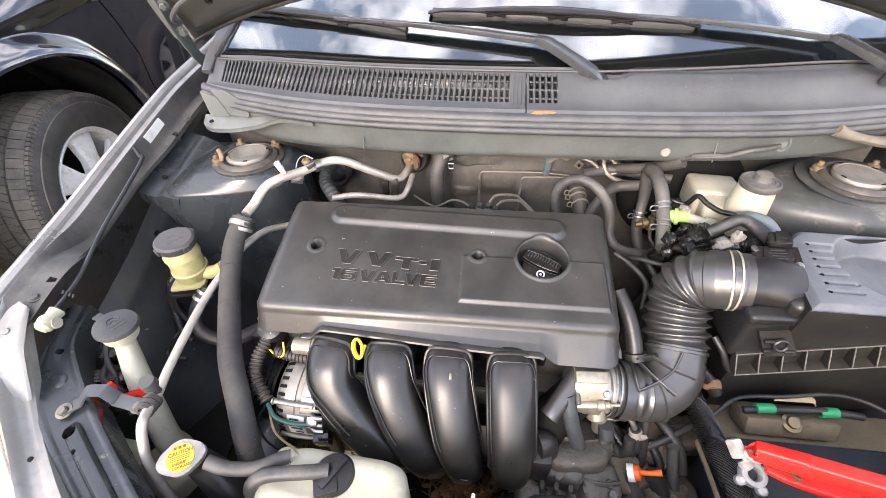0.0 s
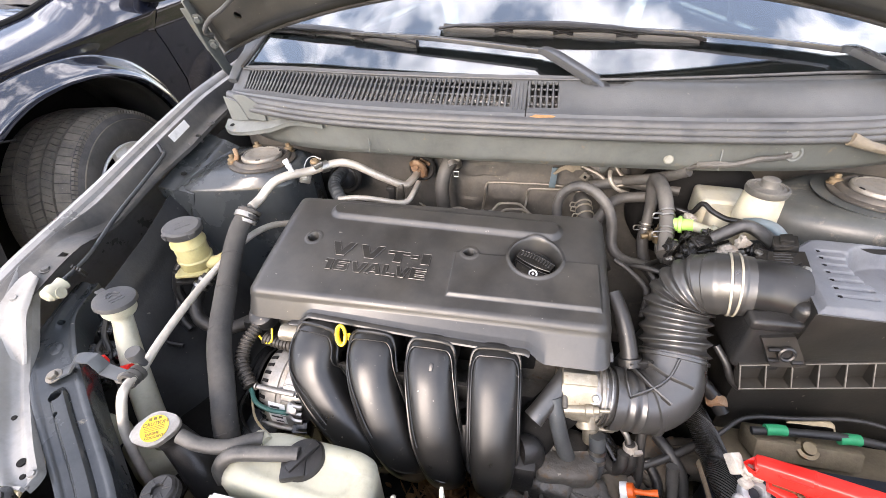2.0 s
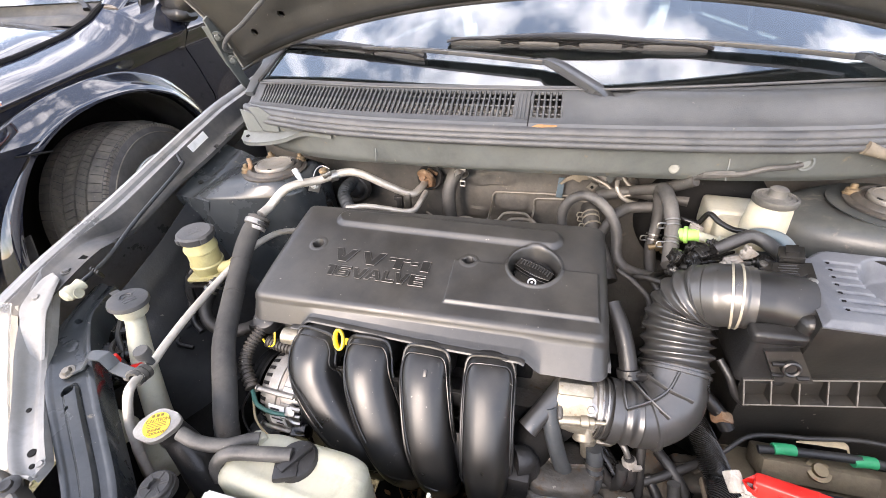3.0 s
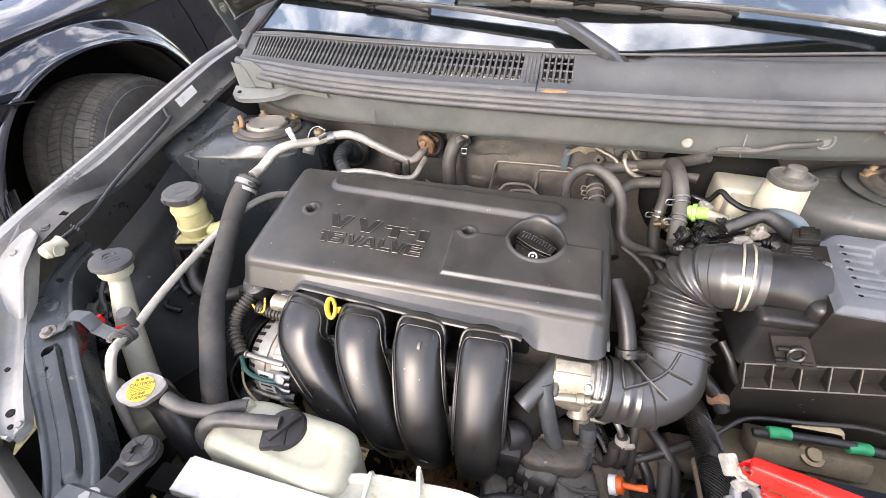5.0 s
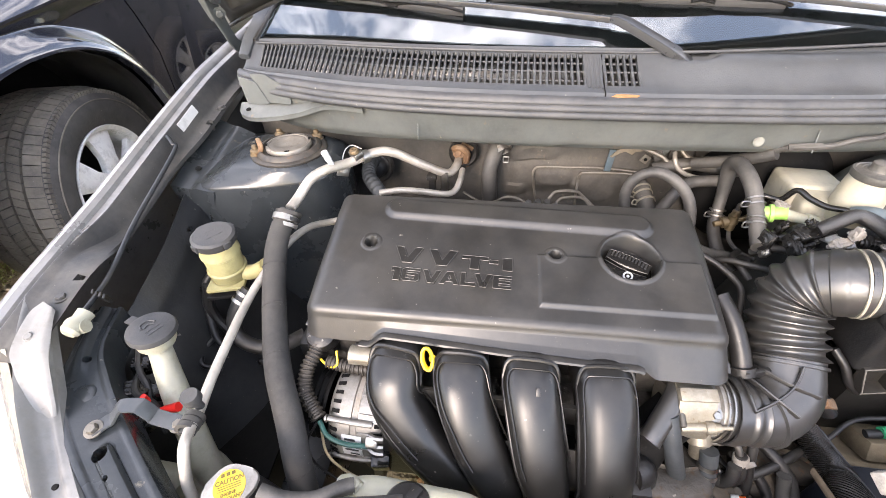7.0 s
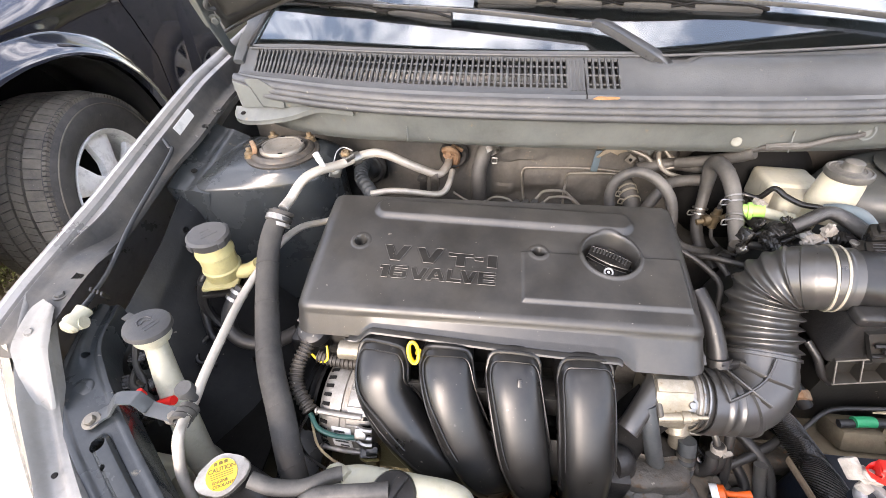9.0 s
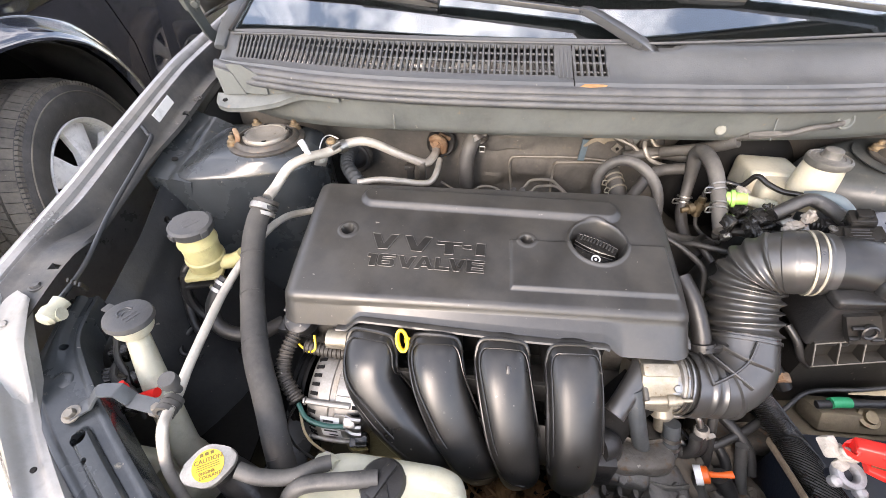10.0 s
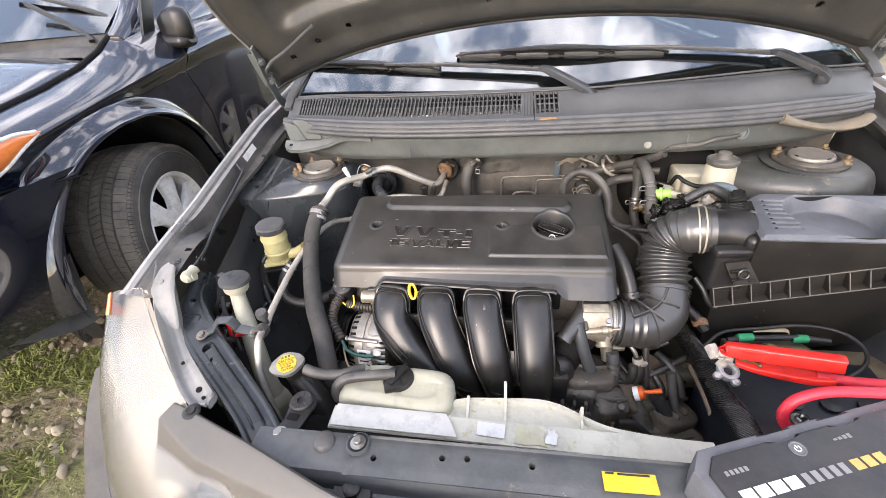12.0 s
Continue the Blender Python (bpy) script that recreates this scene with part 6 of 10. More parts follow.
box(bm, (0.160, 0.325, 0.783), (0.044, 0.016, 0.012), pose(0, 0, 0, 25, 0, 3), 0.003)
part("cast_rib", bm, "alu_warm", tb)
bm = B()
lathe(bm, [(0, 0), (0.0058, 0), (0.0062, 0.004), (0.0062, 0.026), (0.0078, 0.027), (0.0078, 0.036), (0.0055, 0.037), (0.0055, 0.043), (0.0028, 0.044), (0.0028, 0.056), (0, 0.056)], (0.143, 0.300, 0.752), (1, 0.0, 0.17), 16)
part("shaft_boss", bm, "alu_warm", tb, "cast shaft boss with a pin")
bm = B()
lathe(bm, [(0.034, -0.012), (0.034, 0.0), (0.038, 0.002), (0.038, 0.008), (0.036, 0.010)], (0.186, 0.337, 0.745), (1, 0.0, -0.05), 32)
part("flange", bm, "alu", tb)
bm = B()
lathe(bm, [(0.0135, -0.012), (0.0145, 0.0), (0.0145, 0.022), (0.0125, 0.024), (0.0115, 0.020), (0, 0.019)], (0.176, 0.318, 0.732), (0.1, -0.62, -0.78), 24)
lathe(bm, [(0.0105, 0), (0.0105, 0.034), (0, 0.034)], (0.184, 0.314, 0.712), (0.15, -0.2, -1), 20)
box(bm, (0.206, 0.318, 0.702), (0.022, 0.016, 0.012), pose(0, 0, 0, 20, 0, 5), 0.002)
part("port", bm, "alu_warm", tb, "cast port with pipe stubs")
bm = B()
for c in ((0.146, 0.306, 0.752), (0.180, 0.312, 0.768)):
    bolt(bm, c, (0, -0.7, 0.7), 0.005, 0.007)
part("body_bolt", bm, "steel", tb)
bm = B()
sweep(bm, [(0.206, 0.322, 0.700), (0.216, 0.321, 0.706), (0.226, 0.318, 0.705), (0.234, 0.312, 0.697), (0.239, 0.308, 0.687)], 0.0042, 10)
part("vacuum_elbow", bm, "steel", tb, "thin silver elbow pipe")
bm = B()
lathe(bm, [(0.0, -0.0085), (0.0085, -0.008), (0.0094, -0.006), (0.0094, 0.006), (0.0088, 0.007)], (0.242, 0.305, 0.678), (0.2, -0.25, -1), 16)
box(bm, (0.250, 0.299, 0.679), (0.012, 0.006, 0.009), pose(0, 0, 0, 10, 10, 20), 0.001)
part("elbow_clip", bm, "corroded", tb, "pale band clip")
bm = B()
sweep(bm, [(0.240, 0.307, 0.687), (0.243, 0.303, 0.674), (0.245, 0.297, 0.655), (0.240, 0.30, 0.635), (0.225, 0.32, 0.625)], [0.007, 0.0088, 0.0092, 0.0092, 0.009], 12)
part("elbow_hose", bm, "rubber", tb, "short black hose")
bm = B()
sweep(bm, [(0.205, 0.335, 0.668), (0.218, 0.324, 0.655), (0.230, 0.31, 0.648), (0.238, 0.30, 0.645)], (0.011, 0.006), 12)
part("flat_hose", bm, "gloss", tb, "flat black hose")
bm = B()
sweep(bm, [(0.193, 0.300, 0.704), (0.196, 0.292, 0.684), (0.198, 0.283, 0.660), (0.194, 0.279, 0.640), (0.182, 0.278, 0.632), (0.168, 0.279, 0.648), (0.151, 0.281, 0.690), (0.138, 0.290, 0.730), (0.128, 0.308, 0.765)], 0.0108, 14)
part("coolant_hose", bm, "slate", tb, "slate-grey bypass hose")
for c in ((0.196, 0.292, 0.683), (0.1972, 0.287, 0.671)):
    bm = B()
    lathe(bm, [(0.0122, -0.003), (0.0122, 0.003), (0.0105, 0.003), (0.0105, -0.003)], c, (0.08, -0.38, -1), 20)
    part("hose_clip", bm, "steel", tb)
bm = B()
sweep(bm, [(0.232, 0.297, 0.678), (0.232, 0.29, 0.66), (0.224, 0.292, 0.642), (0.206, 0.30, 0.662), (0.2, 0.31, 0.68)], 0.008, 10)
part("small_hose", bm, "rubber", tb)

# breather hose from the cover to the boot
bm = B()
sweep(bm, [(0.152, 0.350, 0.776), (0.135, 0.322, 0.768), (0.112, 0.292, 0.752), (0.104, 0.283, 0.745)], [(0.013, 0.010), (0.013, 0.011), (0.013, 0.012), (0.014, 0.012)], 16)
part("breather_duct", bm, "boot", engine, "short black plastic duct")
bm = B()
sweep(bm, [(0.205, 0.44, 0.84), (0.217, 0.412, 0.822), (0.226, 0.388, 0.797), (0.231, 0.368, 0.772)], [0.0105, 0.011, 0.0115, 0.012], 16)
sweep(bm, [(0.229, 0.375, 0.783), (0.231, 0.369, 0.774)], 0.0155, 16, 2)
box(bm, (0.245, 0.366, 0.778), (0.04, 0.006, 0.02), pose(0, 0, 0, 0, 0, 15), 0.002)
part("breather_hose", bm, "black", engine, "black rubber breather hose")

# alternator
alt = new("alternator")
alt.parent = engine
alt["label"] = "cast alternator with slotted housing"
a0, ad = V(-0.258, 0.318, 0.690), V(-1, 0.03, 0.06).normalized()
AR = 0.064
am = Matrix.Translation(a0) @ align(ad)


def alt_at(x, phi, r=AR):
    """On the housing: metres along the car's width from its middle, degrees from the top towards the front."""
    return V(a0.x + x, a0.y - r * math.sin(radians(phi)) - 0.03 * x, a0.z + r * math.cos(radians(phi)) - 0.06 * x)


bm = B()
lathe(bm, [(0.030, -0.050), (0.050, -0.048), (0.060, -0.040), (0.063, -0.030), (0.064, -0.007), (0.0615, -0.006), (0.0615, 0.002), (0.064, 0.003), (0.0645, 0.016), (0.062, 0.026), (0.055, 0.034), (0.040, 0.039), (0.02, 0.040), (0, 0.040)], a0, ad, 64)
part("housing", bm, "alu", alt, "bright cast aluminium housing")
bm = B()
lathe(bm, [(0.0612, -0.0058), (0.0622, -0.005), (0.0622, 0.001), (0.0612, 0.0018)], a0, ad, 64)
part("stator_band", bm, "corroded", alt, "laminated stator band")
cu_m = mat("copper winding", (0.16, 0.04, 0.03), 0.4, var=0.3)
# vent slots are near-black blocks that colour in the shade between fins
slot_bm = B()
box(slot_bm, (0, 0, 0), (0.0050, 0.0046, 0.0110), None, 0)
fin_bm = B()
box(fin_bm, (0, 0, 0), (0.0030, 0.0030, 0.0240), None, 0.0008, 1)
slot_ob = fin_ob = None
NS = 34
for k in range(NS):
    turn = Matrix.Rotation(2 * math.pi * k / NS, 4, "Z")
    for h, r, lean in ((0.0235, 0.0612, 20), (-0.034, 0.0610, -14)):
        if slot_ob is None:
            o = slot_ob = part("vent_slot", slot_bm, "dark", alt)
        else:
            o = new("vent_slot", slot_ob.data)
            o.parent = alt
        o.matrix_local = am @ turn @ Matrix.Translation((r, 0, h)) @ Matrix.Rotation(radians(-lean), 4, "Y")
    if k % 2:
        if fin_ob is None:
            o = fin_ob = part("fin", fin_bm, "alu", alt)
        else:
            o = new("fin", fin_ob.data)
            o.parent = alt
        o.matrix_local = am @ turn @ Matrix.Translation((0.0640, 0, -0.019))
    if k % 3 == 0:
        bm = B()
        box(bm, (0, 0, 0), (0.0040, 0.0036, 0.0050), am @ turn @ Matrix.Translation((0.0620, 0, 0.0225)) @ Matrix.Rotation(radians(-20), 4, "Y"), 0)
        part("copper_winding", bm, cu_m, alt, "reddish winding behind a slot")
# through-bolt lugs and the upright adjusting ear
for phi in (46, 104):
    bm = B()
    sweep(bm, [alt_at(-0.030, phi, 0.066), alt_at(0.0, phi, 0.0675), alt_at(0.028, phi, 0.066)], (0.0040, 0.0034), 12, 3)
    lug = part("bolt_lug", bm, "alu", alt, "cast bolt lug")
    bm = B()
    bolt(bm, alt_at(-0.0305, phi, 0.067), (-1, 0, 0), 0.0032, 0.004)
    part("through_bolt", bm, "steel", lug)
bm = B()
box(bm, (-0.243, 0.338, 0.768), (0.026, 0.011, 0.062), pose(0, 0, 0, 12, 0, 4), 0.004, 3)
lathe(bm, [(0.0125, 0), (0.0125, 0.028), (0, 0.028)], (-0.268, 0.334, 0.789), (1, 0, 0), 18)
part("adjusting_ear", bm, "alu_warm", alt, "cast adjusting ear with a bolt boss")
bm = B()
lathe(bm, [(0.050, 0), (0.050, 0.004), (0.046, 0.008), (0.050, 0.012), (0.046, 0.016), (0.050, 0.020), (0.030, 0.022), (0, 0.022)], a0 + ad * 0.042, ad, 40)
part("pulley", bm, "dark", alt)
# curved data label with rows of unreadable print
bm = B()
surf(bm, lambda u, v: alt_at(-0.012 + 0.026 * u, 62 + 34 * v, 0.0652), 6, 10, -0.0006)
lab = part("data_label", bm, "label", alt, "white curved data label")
for k, (x_, w_) in enumerate(((-0.008, 0.014), (-0.004, 0.010), (-0.008, 0.018), (-0.002, 0.012))):
    bm = B()
    surf(bm, lambda u, v: alt_at(x_ + w_ * u, 66 + 7.5 * k + 2.6 * v, 0.0662), 4, 2, -0.0003)
    part("print_bar", bm, "print", lab)
bm = B()
for k in range(3):
    sweep(bm, [alt_at(0.024, 58 + 9 * k, 0.066), alt_at(0.034, 58 + 9 * k, 0.071), alt_at(0.044, 58 + 9 * k, 0.070)], 0.0042, 8, 3)
box(bm, alt_at(0.030, 62, 0.070), (0.016, 0.014, 0.012), pose(0, 0, 0, 40, 0, 0), 0.003)
part("terminal", bm, "steel", alt, "steel terminal posts")
bm = B()
box(bm, alt_at(0.038, 98, 0.066), (0.024, 0.020, 0.030), pose(0, 0, 0, 15, 0, 8), 0.004)
box(bm, alt_at(0.044, 84, 0.071), (0.016, 0.012, 0.014), pose(0, 0, 0, 30, 0, 8), 0.003)
part("plug", bm, "gloss", alt, "black connector plug")

# corrugated looms by the alternator
def corrugated(name, pts, r, parent, label, pitch=0.0055, m_="black", depth=0.1):
    bm = B()
    L = sum((Vector(b) - Vector(a)).length for a, b in zip(pts, pts[1:]))
    turns = L / pitch
    n = max(6, int(turns * 6 / (len(pts) - 1)))
    sweep(bm, pts, r, 14, n, grow=lambda u: 1 + depth * (1 if math.sin(2 * math.pi * u * turns) > 0 else -1))
    return part(name, bm, m_, parent, label)


corrugated("wiring_loom", [(-0.318, 0.362, 0.795), (-0.320, 0.345, 0.780), (-0.327, 0.320, 0.768), (-0.324, 0.296, 0.752), (-0.301, 0.272, 0.733)], 0.0094, engine, "ribbed dusty wiring conduit", m_="box_dusty")
corrugated("wiring_loom", [(-0.305, 0.335, 0.768), (-0.28, 0.333, 0.764), (-0.25, 0.332, 0.763), (-0.225, 0.336, 0.77)], 0.0085, engine, "ribbed dusty wiring conduit", m_="box_dusty")
bm = B()
lathe(bm, [(0.022, -0.01), (0.024, 0), (0.02, 0.01), (0.012, 0.014), (0, 0.014)], (-0.316, 0.363, 0.788), (0, -0.5, 1), 24)
box(bm, (-0.325, 0.37, 0.765), (0.05, 0.04, 0.03), None, 0.006)
part("loom_clip", bm, "black", engine)
for pts, m_, r in (([(-0.300, 0.270, 0.732), (-0.286, 0.256, 0.722), (-0.262, 0.251, 0.716), (-0.234, 0.252, 0.715)], "wire", 0.0032),
                   ([(-0.303, 0.268, 0.730), (-0.318, 0.255, 0.70), (-0.312, 0.245, 0.665), (-0.285, 0.238, 0.64)], "rubber", 0.0018),
                   ([(-0.299, 0.268, 0.728), (-0.288, 0.245, 0.695), (-0.262, 0.238, 0.662), (-0.232, 0.235, 0.652), (-0.214, 0.236, 0.668)], "tan", 0.0018),
                   ([(-0.318, 0.338, 0.772), (-0.30, 0.328, 0.766), (-0.288, 0.328, 0.772), (-0.29, 0.34, 0.786)], "yellow_plastic", 0.0016)):
    bm = B()
    sweep(bm, pts, r, 8)
    part("wire", bm, m_, engine)
bm = B()
box(bm, (-0.235, 0.345, 0.785), (0.03, 0.025, 0.02), pose(0, 0, 0, 0, 0, 10), 0.004)
lathe(bm, [(0.008, 0), (0.008, 0.03), (0, 0.03)], (-0.265, 0.346, 0.788), (1, 0, 0), 14)
part("sensor", bm, "alu_dirty", engine)

# gearbox and lower clutter in front of the engine
def cast_lump(bm, c, size, m):
    """A rounded casting with an uneven sand-cast skin."""
    r = bmesh.ops.create_icosphere(bm, subdivisions=4, radius=1.0)
    for v in r["verts"]:
        p = v.co / (abs(v.co.x) ** 5 + abs(v.co.y) ** 5 + abs(v.co.z) ** 5) ** 0.2
        p = V(p.x * size[0] / 2, p.y * size[1] / 2, p.z * size[2] / 2)
        w = Matrix.Translation(c) @ m @ p
        v.co = w + (w - Vector(c)).normalized() * (0.006 * noise.noise(w * 28) + 0.002 * noise.noise(w * 90))


bm = B()
plate(bm, [(0.095, 0.235), (0.125, 0.225), (0.195, 0.232), (0.205, 0.262), (0.200, 0.325), (0.150, 0.345), (0.100, 0.335), (0.088, 0.285)], 0.16, Matrix.Translation((0, 0, 0.655)) @ pose(0, 0, 0, -6, 3, 0), 0.008)
gear = part("gearbox", bm, "alu_dirty", engine, "grimy cast alloy gearbox casing")
rg = random.Random(3)
for c, s, e, bv in (((0.150, 0.285, 0.662), (0.085, 0.075, 0.03), (-8, 3, 8), 0.008), ((0.135, 0.255, 0.640), (0.06, 0.04, 0.05), (0, 0, -12), 0.006), ((0.185, 0.245, 0.625), (0.06, 0.05, 0.05), (10, 10, 20), 0.006), ((0.090, 0.232, 0.600), (0.05, 0.05, 0.07), (0, 0, 15), 0.006), ((0.235, 0.295, 0.605), (0.07, 0.09, 0.05), (12, 14, 25), 0.008), ((0.285, 0.325, 0.615), (0.07, 0.07, 0.05), (10, 20, -15), 0.008), ((0.300, 0.275, 0.575), (0.08, 0.08, 0.05), (0, 10, 30), 0.01), ((0.345, 0.345, 0.61), (0.06, 0.06, 0.035), (-10, 15, 10), 0.006), ((0.255, 0.235, 0.555), (0.09, 0.07, 0.05), (0, 0, 20), 0.008), ((0.315, 0.235, 0.545), (0.06, 0.06, 0.06), (0, 0, 40), 0.01)):
    bm = B()
    cast_lump(bm, c, s, pose(0, 0, 0, *e))
    for k in range(4):
        q = V(*c) + V(rg.uniform(-0.4, 0.4) * s[0], rg.uniform(-0.4, 0.4) * s[1], s[2] * 0.42)
        lathe(bm, [(0.0065, -0.010), (0.0065, 0.003), (0.005, 0.0045), (0, 0.0045)], q, (rg.uniform(-0.3, 0.3), -0.3, 1), 6 if k % 2 else 12)
    sweep(bm, [V(*c) + V(-0.5 * s[0], rg.uniform(-0.3, 0.3) * s[1], 0.40 * s[2]), V(*c) + V(0, rg.uniform(-0.3, 0.3) * s[1], 0.52 * s[2]), V(*c) + V(0.5 * s[0], rg.uniform(-0.3, 0.3) * s[1], 0.40 * s[2])], (0.0025, 0.006), 8, 6)
    part("casting", bm, "alu_dirty" if c[0] < 0.22 else "muddy", gear, "stained cast boss")
for k in range(5):
    bm = B()
    sweep(bm, [(0.105 + 0.02 * k, 0.232, 0.648), (0.104 + 0.02 * k, 0.225, 0.60), (0.104 + 0.02 * k, 0.228, 0.56)], (0.003, 0.008), 8, 3)
    part("cast_rib", bm, "alu_dirty", gear)
for pts in ([(0.285, 0.34, 0.665), (0.30, 0.32, 0.66), (0.315, 0.30, 0.645), (0.32, 0.28, 0.62)], [(0.27, 0.31, 0.65), (0.285, 0.285, 0.63), (0.28, 0.26, 0.60), (0.30, 0.24, 0.58)], [(0.20, 0.225, 0.61), (0.23, 0.23, 0.60), (0.26, 0.225, 0.575), (0.29, 0.215, 0.56)], [(0.07, 0.205, 0.63), (0.10, 0.215, 0.635), (0.14, 0.222, 0.625), (0.17, 0.225, 0.60)], [(0.215, 0.345, 0.70), (0.24, 0.335, 0.69), (0.27, 0.335, 0.685), (0.30, 0.345, 0.69)]):
    bm = B()
    sweep(bm, pts, rg.uniform(0.004, 0.009), 10)
    part("small_cable", bm, rg.choice(["rubber", "black", "hose"]), gear)
for pts, r, m_ in (([(0.02, 0.20, 0.60), (0.10, 0.235, 0.61), (0.18, 0.25, 0.62), (0.25, 0.26, 0.60)], 0.010, "dark"),
                   ([(0.05, 0.19, 0.57), (0.14, 0.21, 0.585), (0.24, 0.23, 0.57)], 0.007, "rubber"),
                   ([(0.27, 0.27, 0.63), (0.29, 0.26, 0.60), (0.30, 0.24, 0.55), (0.27, 0.22, 0.50)], 0.012, "rubber"),
                   ([(0.255, 0.33, 0.72), (0.256, 0.31, 0.68), (0.26, 0.29, 0.63), (0.255, 0.27, 0.58)], 0.006, "rubber"),
                   ([(0.30, 0.30, 0.66), (0.31, 0.27, 0.60), (0.33, 0.25, 0.56)], 0.008, "hose"),
                   ([(0.21, 0.29, 0.64), (0.26, 0.30, 0.645), (0.31, 0.32, 0.66), (0.36, 0.35, 0.66)], 0.006, "rubber"),
                   ([(0.33, 0.32, 0.62), (0.30, 0.28, 0.58), (0.24, 0.25, 0.54)], 0.010, "dark")):
    bm = B()
    sweep(bm, pts, r, 10)
    part("lower_pipe", bm, m_, gear)
# orange-topped level stick
bm = B()
sweep(bm, [(0.246, 0.263, 0.648), (0.258, 0.262, 0.650), (0.275, 0.262, 0.655)], [(0.004, 0.0045), (0.0035, 0.0035), (0.005, 0.003)], 10)
lathe(bm, [(0.011, 0), (0.011, 0.008), (0.006, 0.010), (0, 0.01)], (0.240, 0.264, 0.642), (0.9, -0.1, 0.4), 20)
tag_or = part("level_stick_handle", bm, "orange", engine, "orange level-stick handle")
bm = B()
lathe(bm, [(0.0125, -0.006), (0.0125, 0.003), (0, 0.003)], (0.238, 0.264, 0.641), (0.9, -0.1, 0.4), 20)
part("collar", bm, "label", tag_or)
bm = B()
lathe(bm, [(0.006, 0), (0.012, 0.03), (0.02, 0.05), (0.022, 0.08), (0, 0.08)], (0.236, 0.264, 0.64), (0.2, -0.3, -1), 16)
part("stick_tube", bm, "alu_dirty", engine)

# ---- intake hose ----
duct = thing("intake_hose", "black corrugated rubber air intake hose with steel clamps", "hose")
bm = B()
DP = [(0.188, 0.337, 0.744), (0.222, 0.337, 0.740), (0.256, 0.342, 0.738), (0.283, 0.362, 0.750), (0.292, 0.395, 0.775), (0.293, 0.425, 0.805), (0.298, 0.447, 0.838), (0.312, 0.447, 0.864), (0.334, 0.436, 0.878), (0.362, 0.430, 0.882)]


def duct_grow(u):
    s = u * 9
    g = 1.0
    if 0.25 < s < 1.5:
        g += 0.030 * math.sin((s - 0.25) * 2 * math.pi * 2.6)
    if 4.1 < s < 7.2:
        q = (s - 4.1) * 2.6
        g += (0.18 * (0.5 + 0.5 * math.cos(2 * math.pi * q)) ** 1.5 - 0.06) * (1 - 0.45 * smooth(6.3, 6.9, s))
    if 7.2 < s < 8.6:
        g += 0.035 * smooth(7.50, 7.54, s) - 0.02 * smooth(7.86, 7.90, s)
    return g


sweep(bm, DP, [0.0380, 0.0395, 0.0415, 0.0425, 0.0415, 0.0415, 0.041, 0.040, 0.0395, 0.039], 40, 26, grow=duct_grow, up=(0, 0.6, 1))
part("bellows", bm, "boot", duct, "corrugated rubber bellows")
FR = frames(DP, 26, (0, 0.6, 1))
P = [q[0] for q in FR]


# ribs moulded on the elbow: three along it, crossed by two bands, highlight in their colour
ELBOW_RIBS = (((0.222, 0.314, 0.779), (0.251, 0.329, 0.782), (0.272, 0.344, 0.791), (0.284, 0.362, 0.806)),
              ((0.244, 0.384, 0.776), (0.252, 0.365, 0.787), (0.272, 0.344, 0.791), (0.300, 0.337, 0.784)),
              ((0.226, 0.375, 0.775), (0.236, 0.350, 0.783), (0.251, 0.329, 0.782), (0.272, 0.316, 0.772)),
              ((0.222, 0.360, 0.779), (0.219, 0.333, 0.786), (0.222, 0.314, 0.779)))
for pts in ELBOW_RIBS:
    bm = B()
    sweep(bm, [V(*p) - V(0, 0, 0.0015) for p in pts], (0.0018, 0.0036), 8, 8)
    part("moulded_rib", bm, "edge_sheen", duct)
for s_, r_ in ((1.95, 0.0425), (3.95, 0.0420)):
    bm = B()
    lathe(bm, [(r_ - 0.003, -0.0036), (r_ + 0.0022, -0.0020), (r_ + 0.0022, 0.0020), (r_ - 0.003, 0.0036)], P[int(s_ * 26)], FR[int(s_ * 26)][1], 48)
    part("moulded_band", bm, "boot", duct)
for s, r, m_ in ((0.10, 0.0415, "steel"), (0.30, 0.0418, "steel"), (0.60, 0.0424, "boot"), (0.74, 0.0424, "boot"), (8.23, 0.0420, "clampband"), (8.335, 0.0412, "boot"), (8.44, 0.0420, "clampband")):
    i = int(s * 26)
    t = FR[i][1]
    bm = B()
    w = 0.0010 if s < 0.5 else (0.0035 if m_ == "boot" else 0.0013)
    lathe(bm, [(r - 0.002, -w), (r, -w), (r, w), (r - 0.002, w)], P[i], t, 48)
    part("hose_clamp", bm, m_, duct, "thin steel hose clamp")

# ---- air filter box ----
abox = thing("air_filter_box", "black plastic air filter box with a faded grey lid", "air box")
bm = B()
LID = [(0.402, 0.366), (0.700, 0.372), (0.735, 0.40), (0.735, 0.50), (0.70, 0.53), (0.47, 0.522), (0.433, 0.515), (0.424, 0.495)]


def in_dish(x, y):
    return smooth(0.080, 0.062, math.hypot((x - 0.555) / 1.0, (y - 0.447) * 1.05))


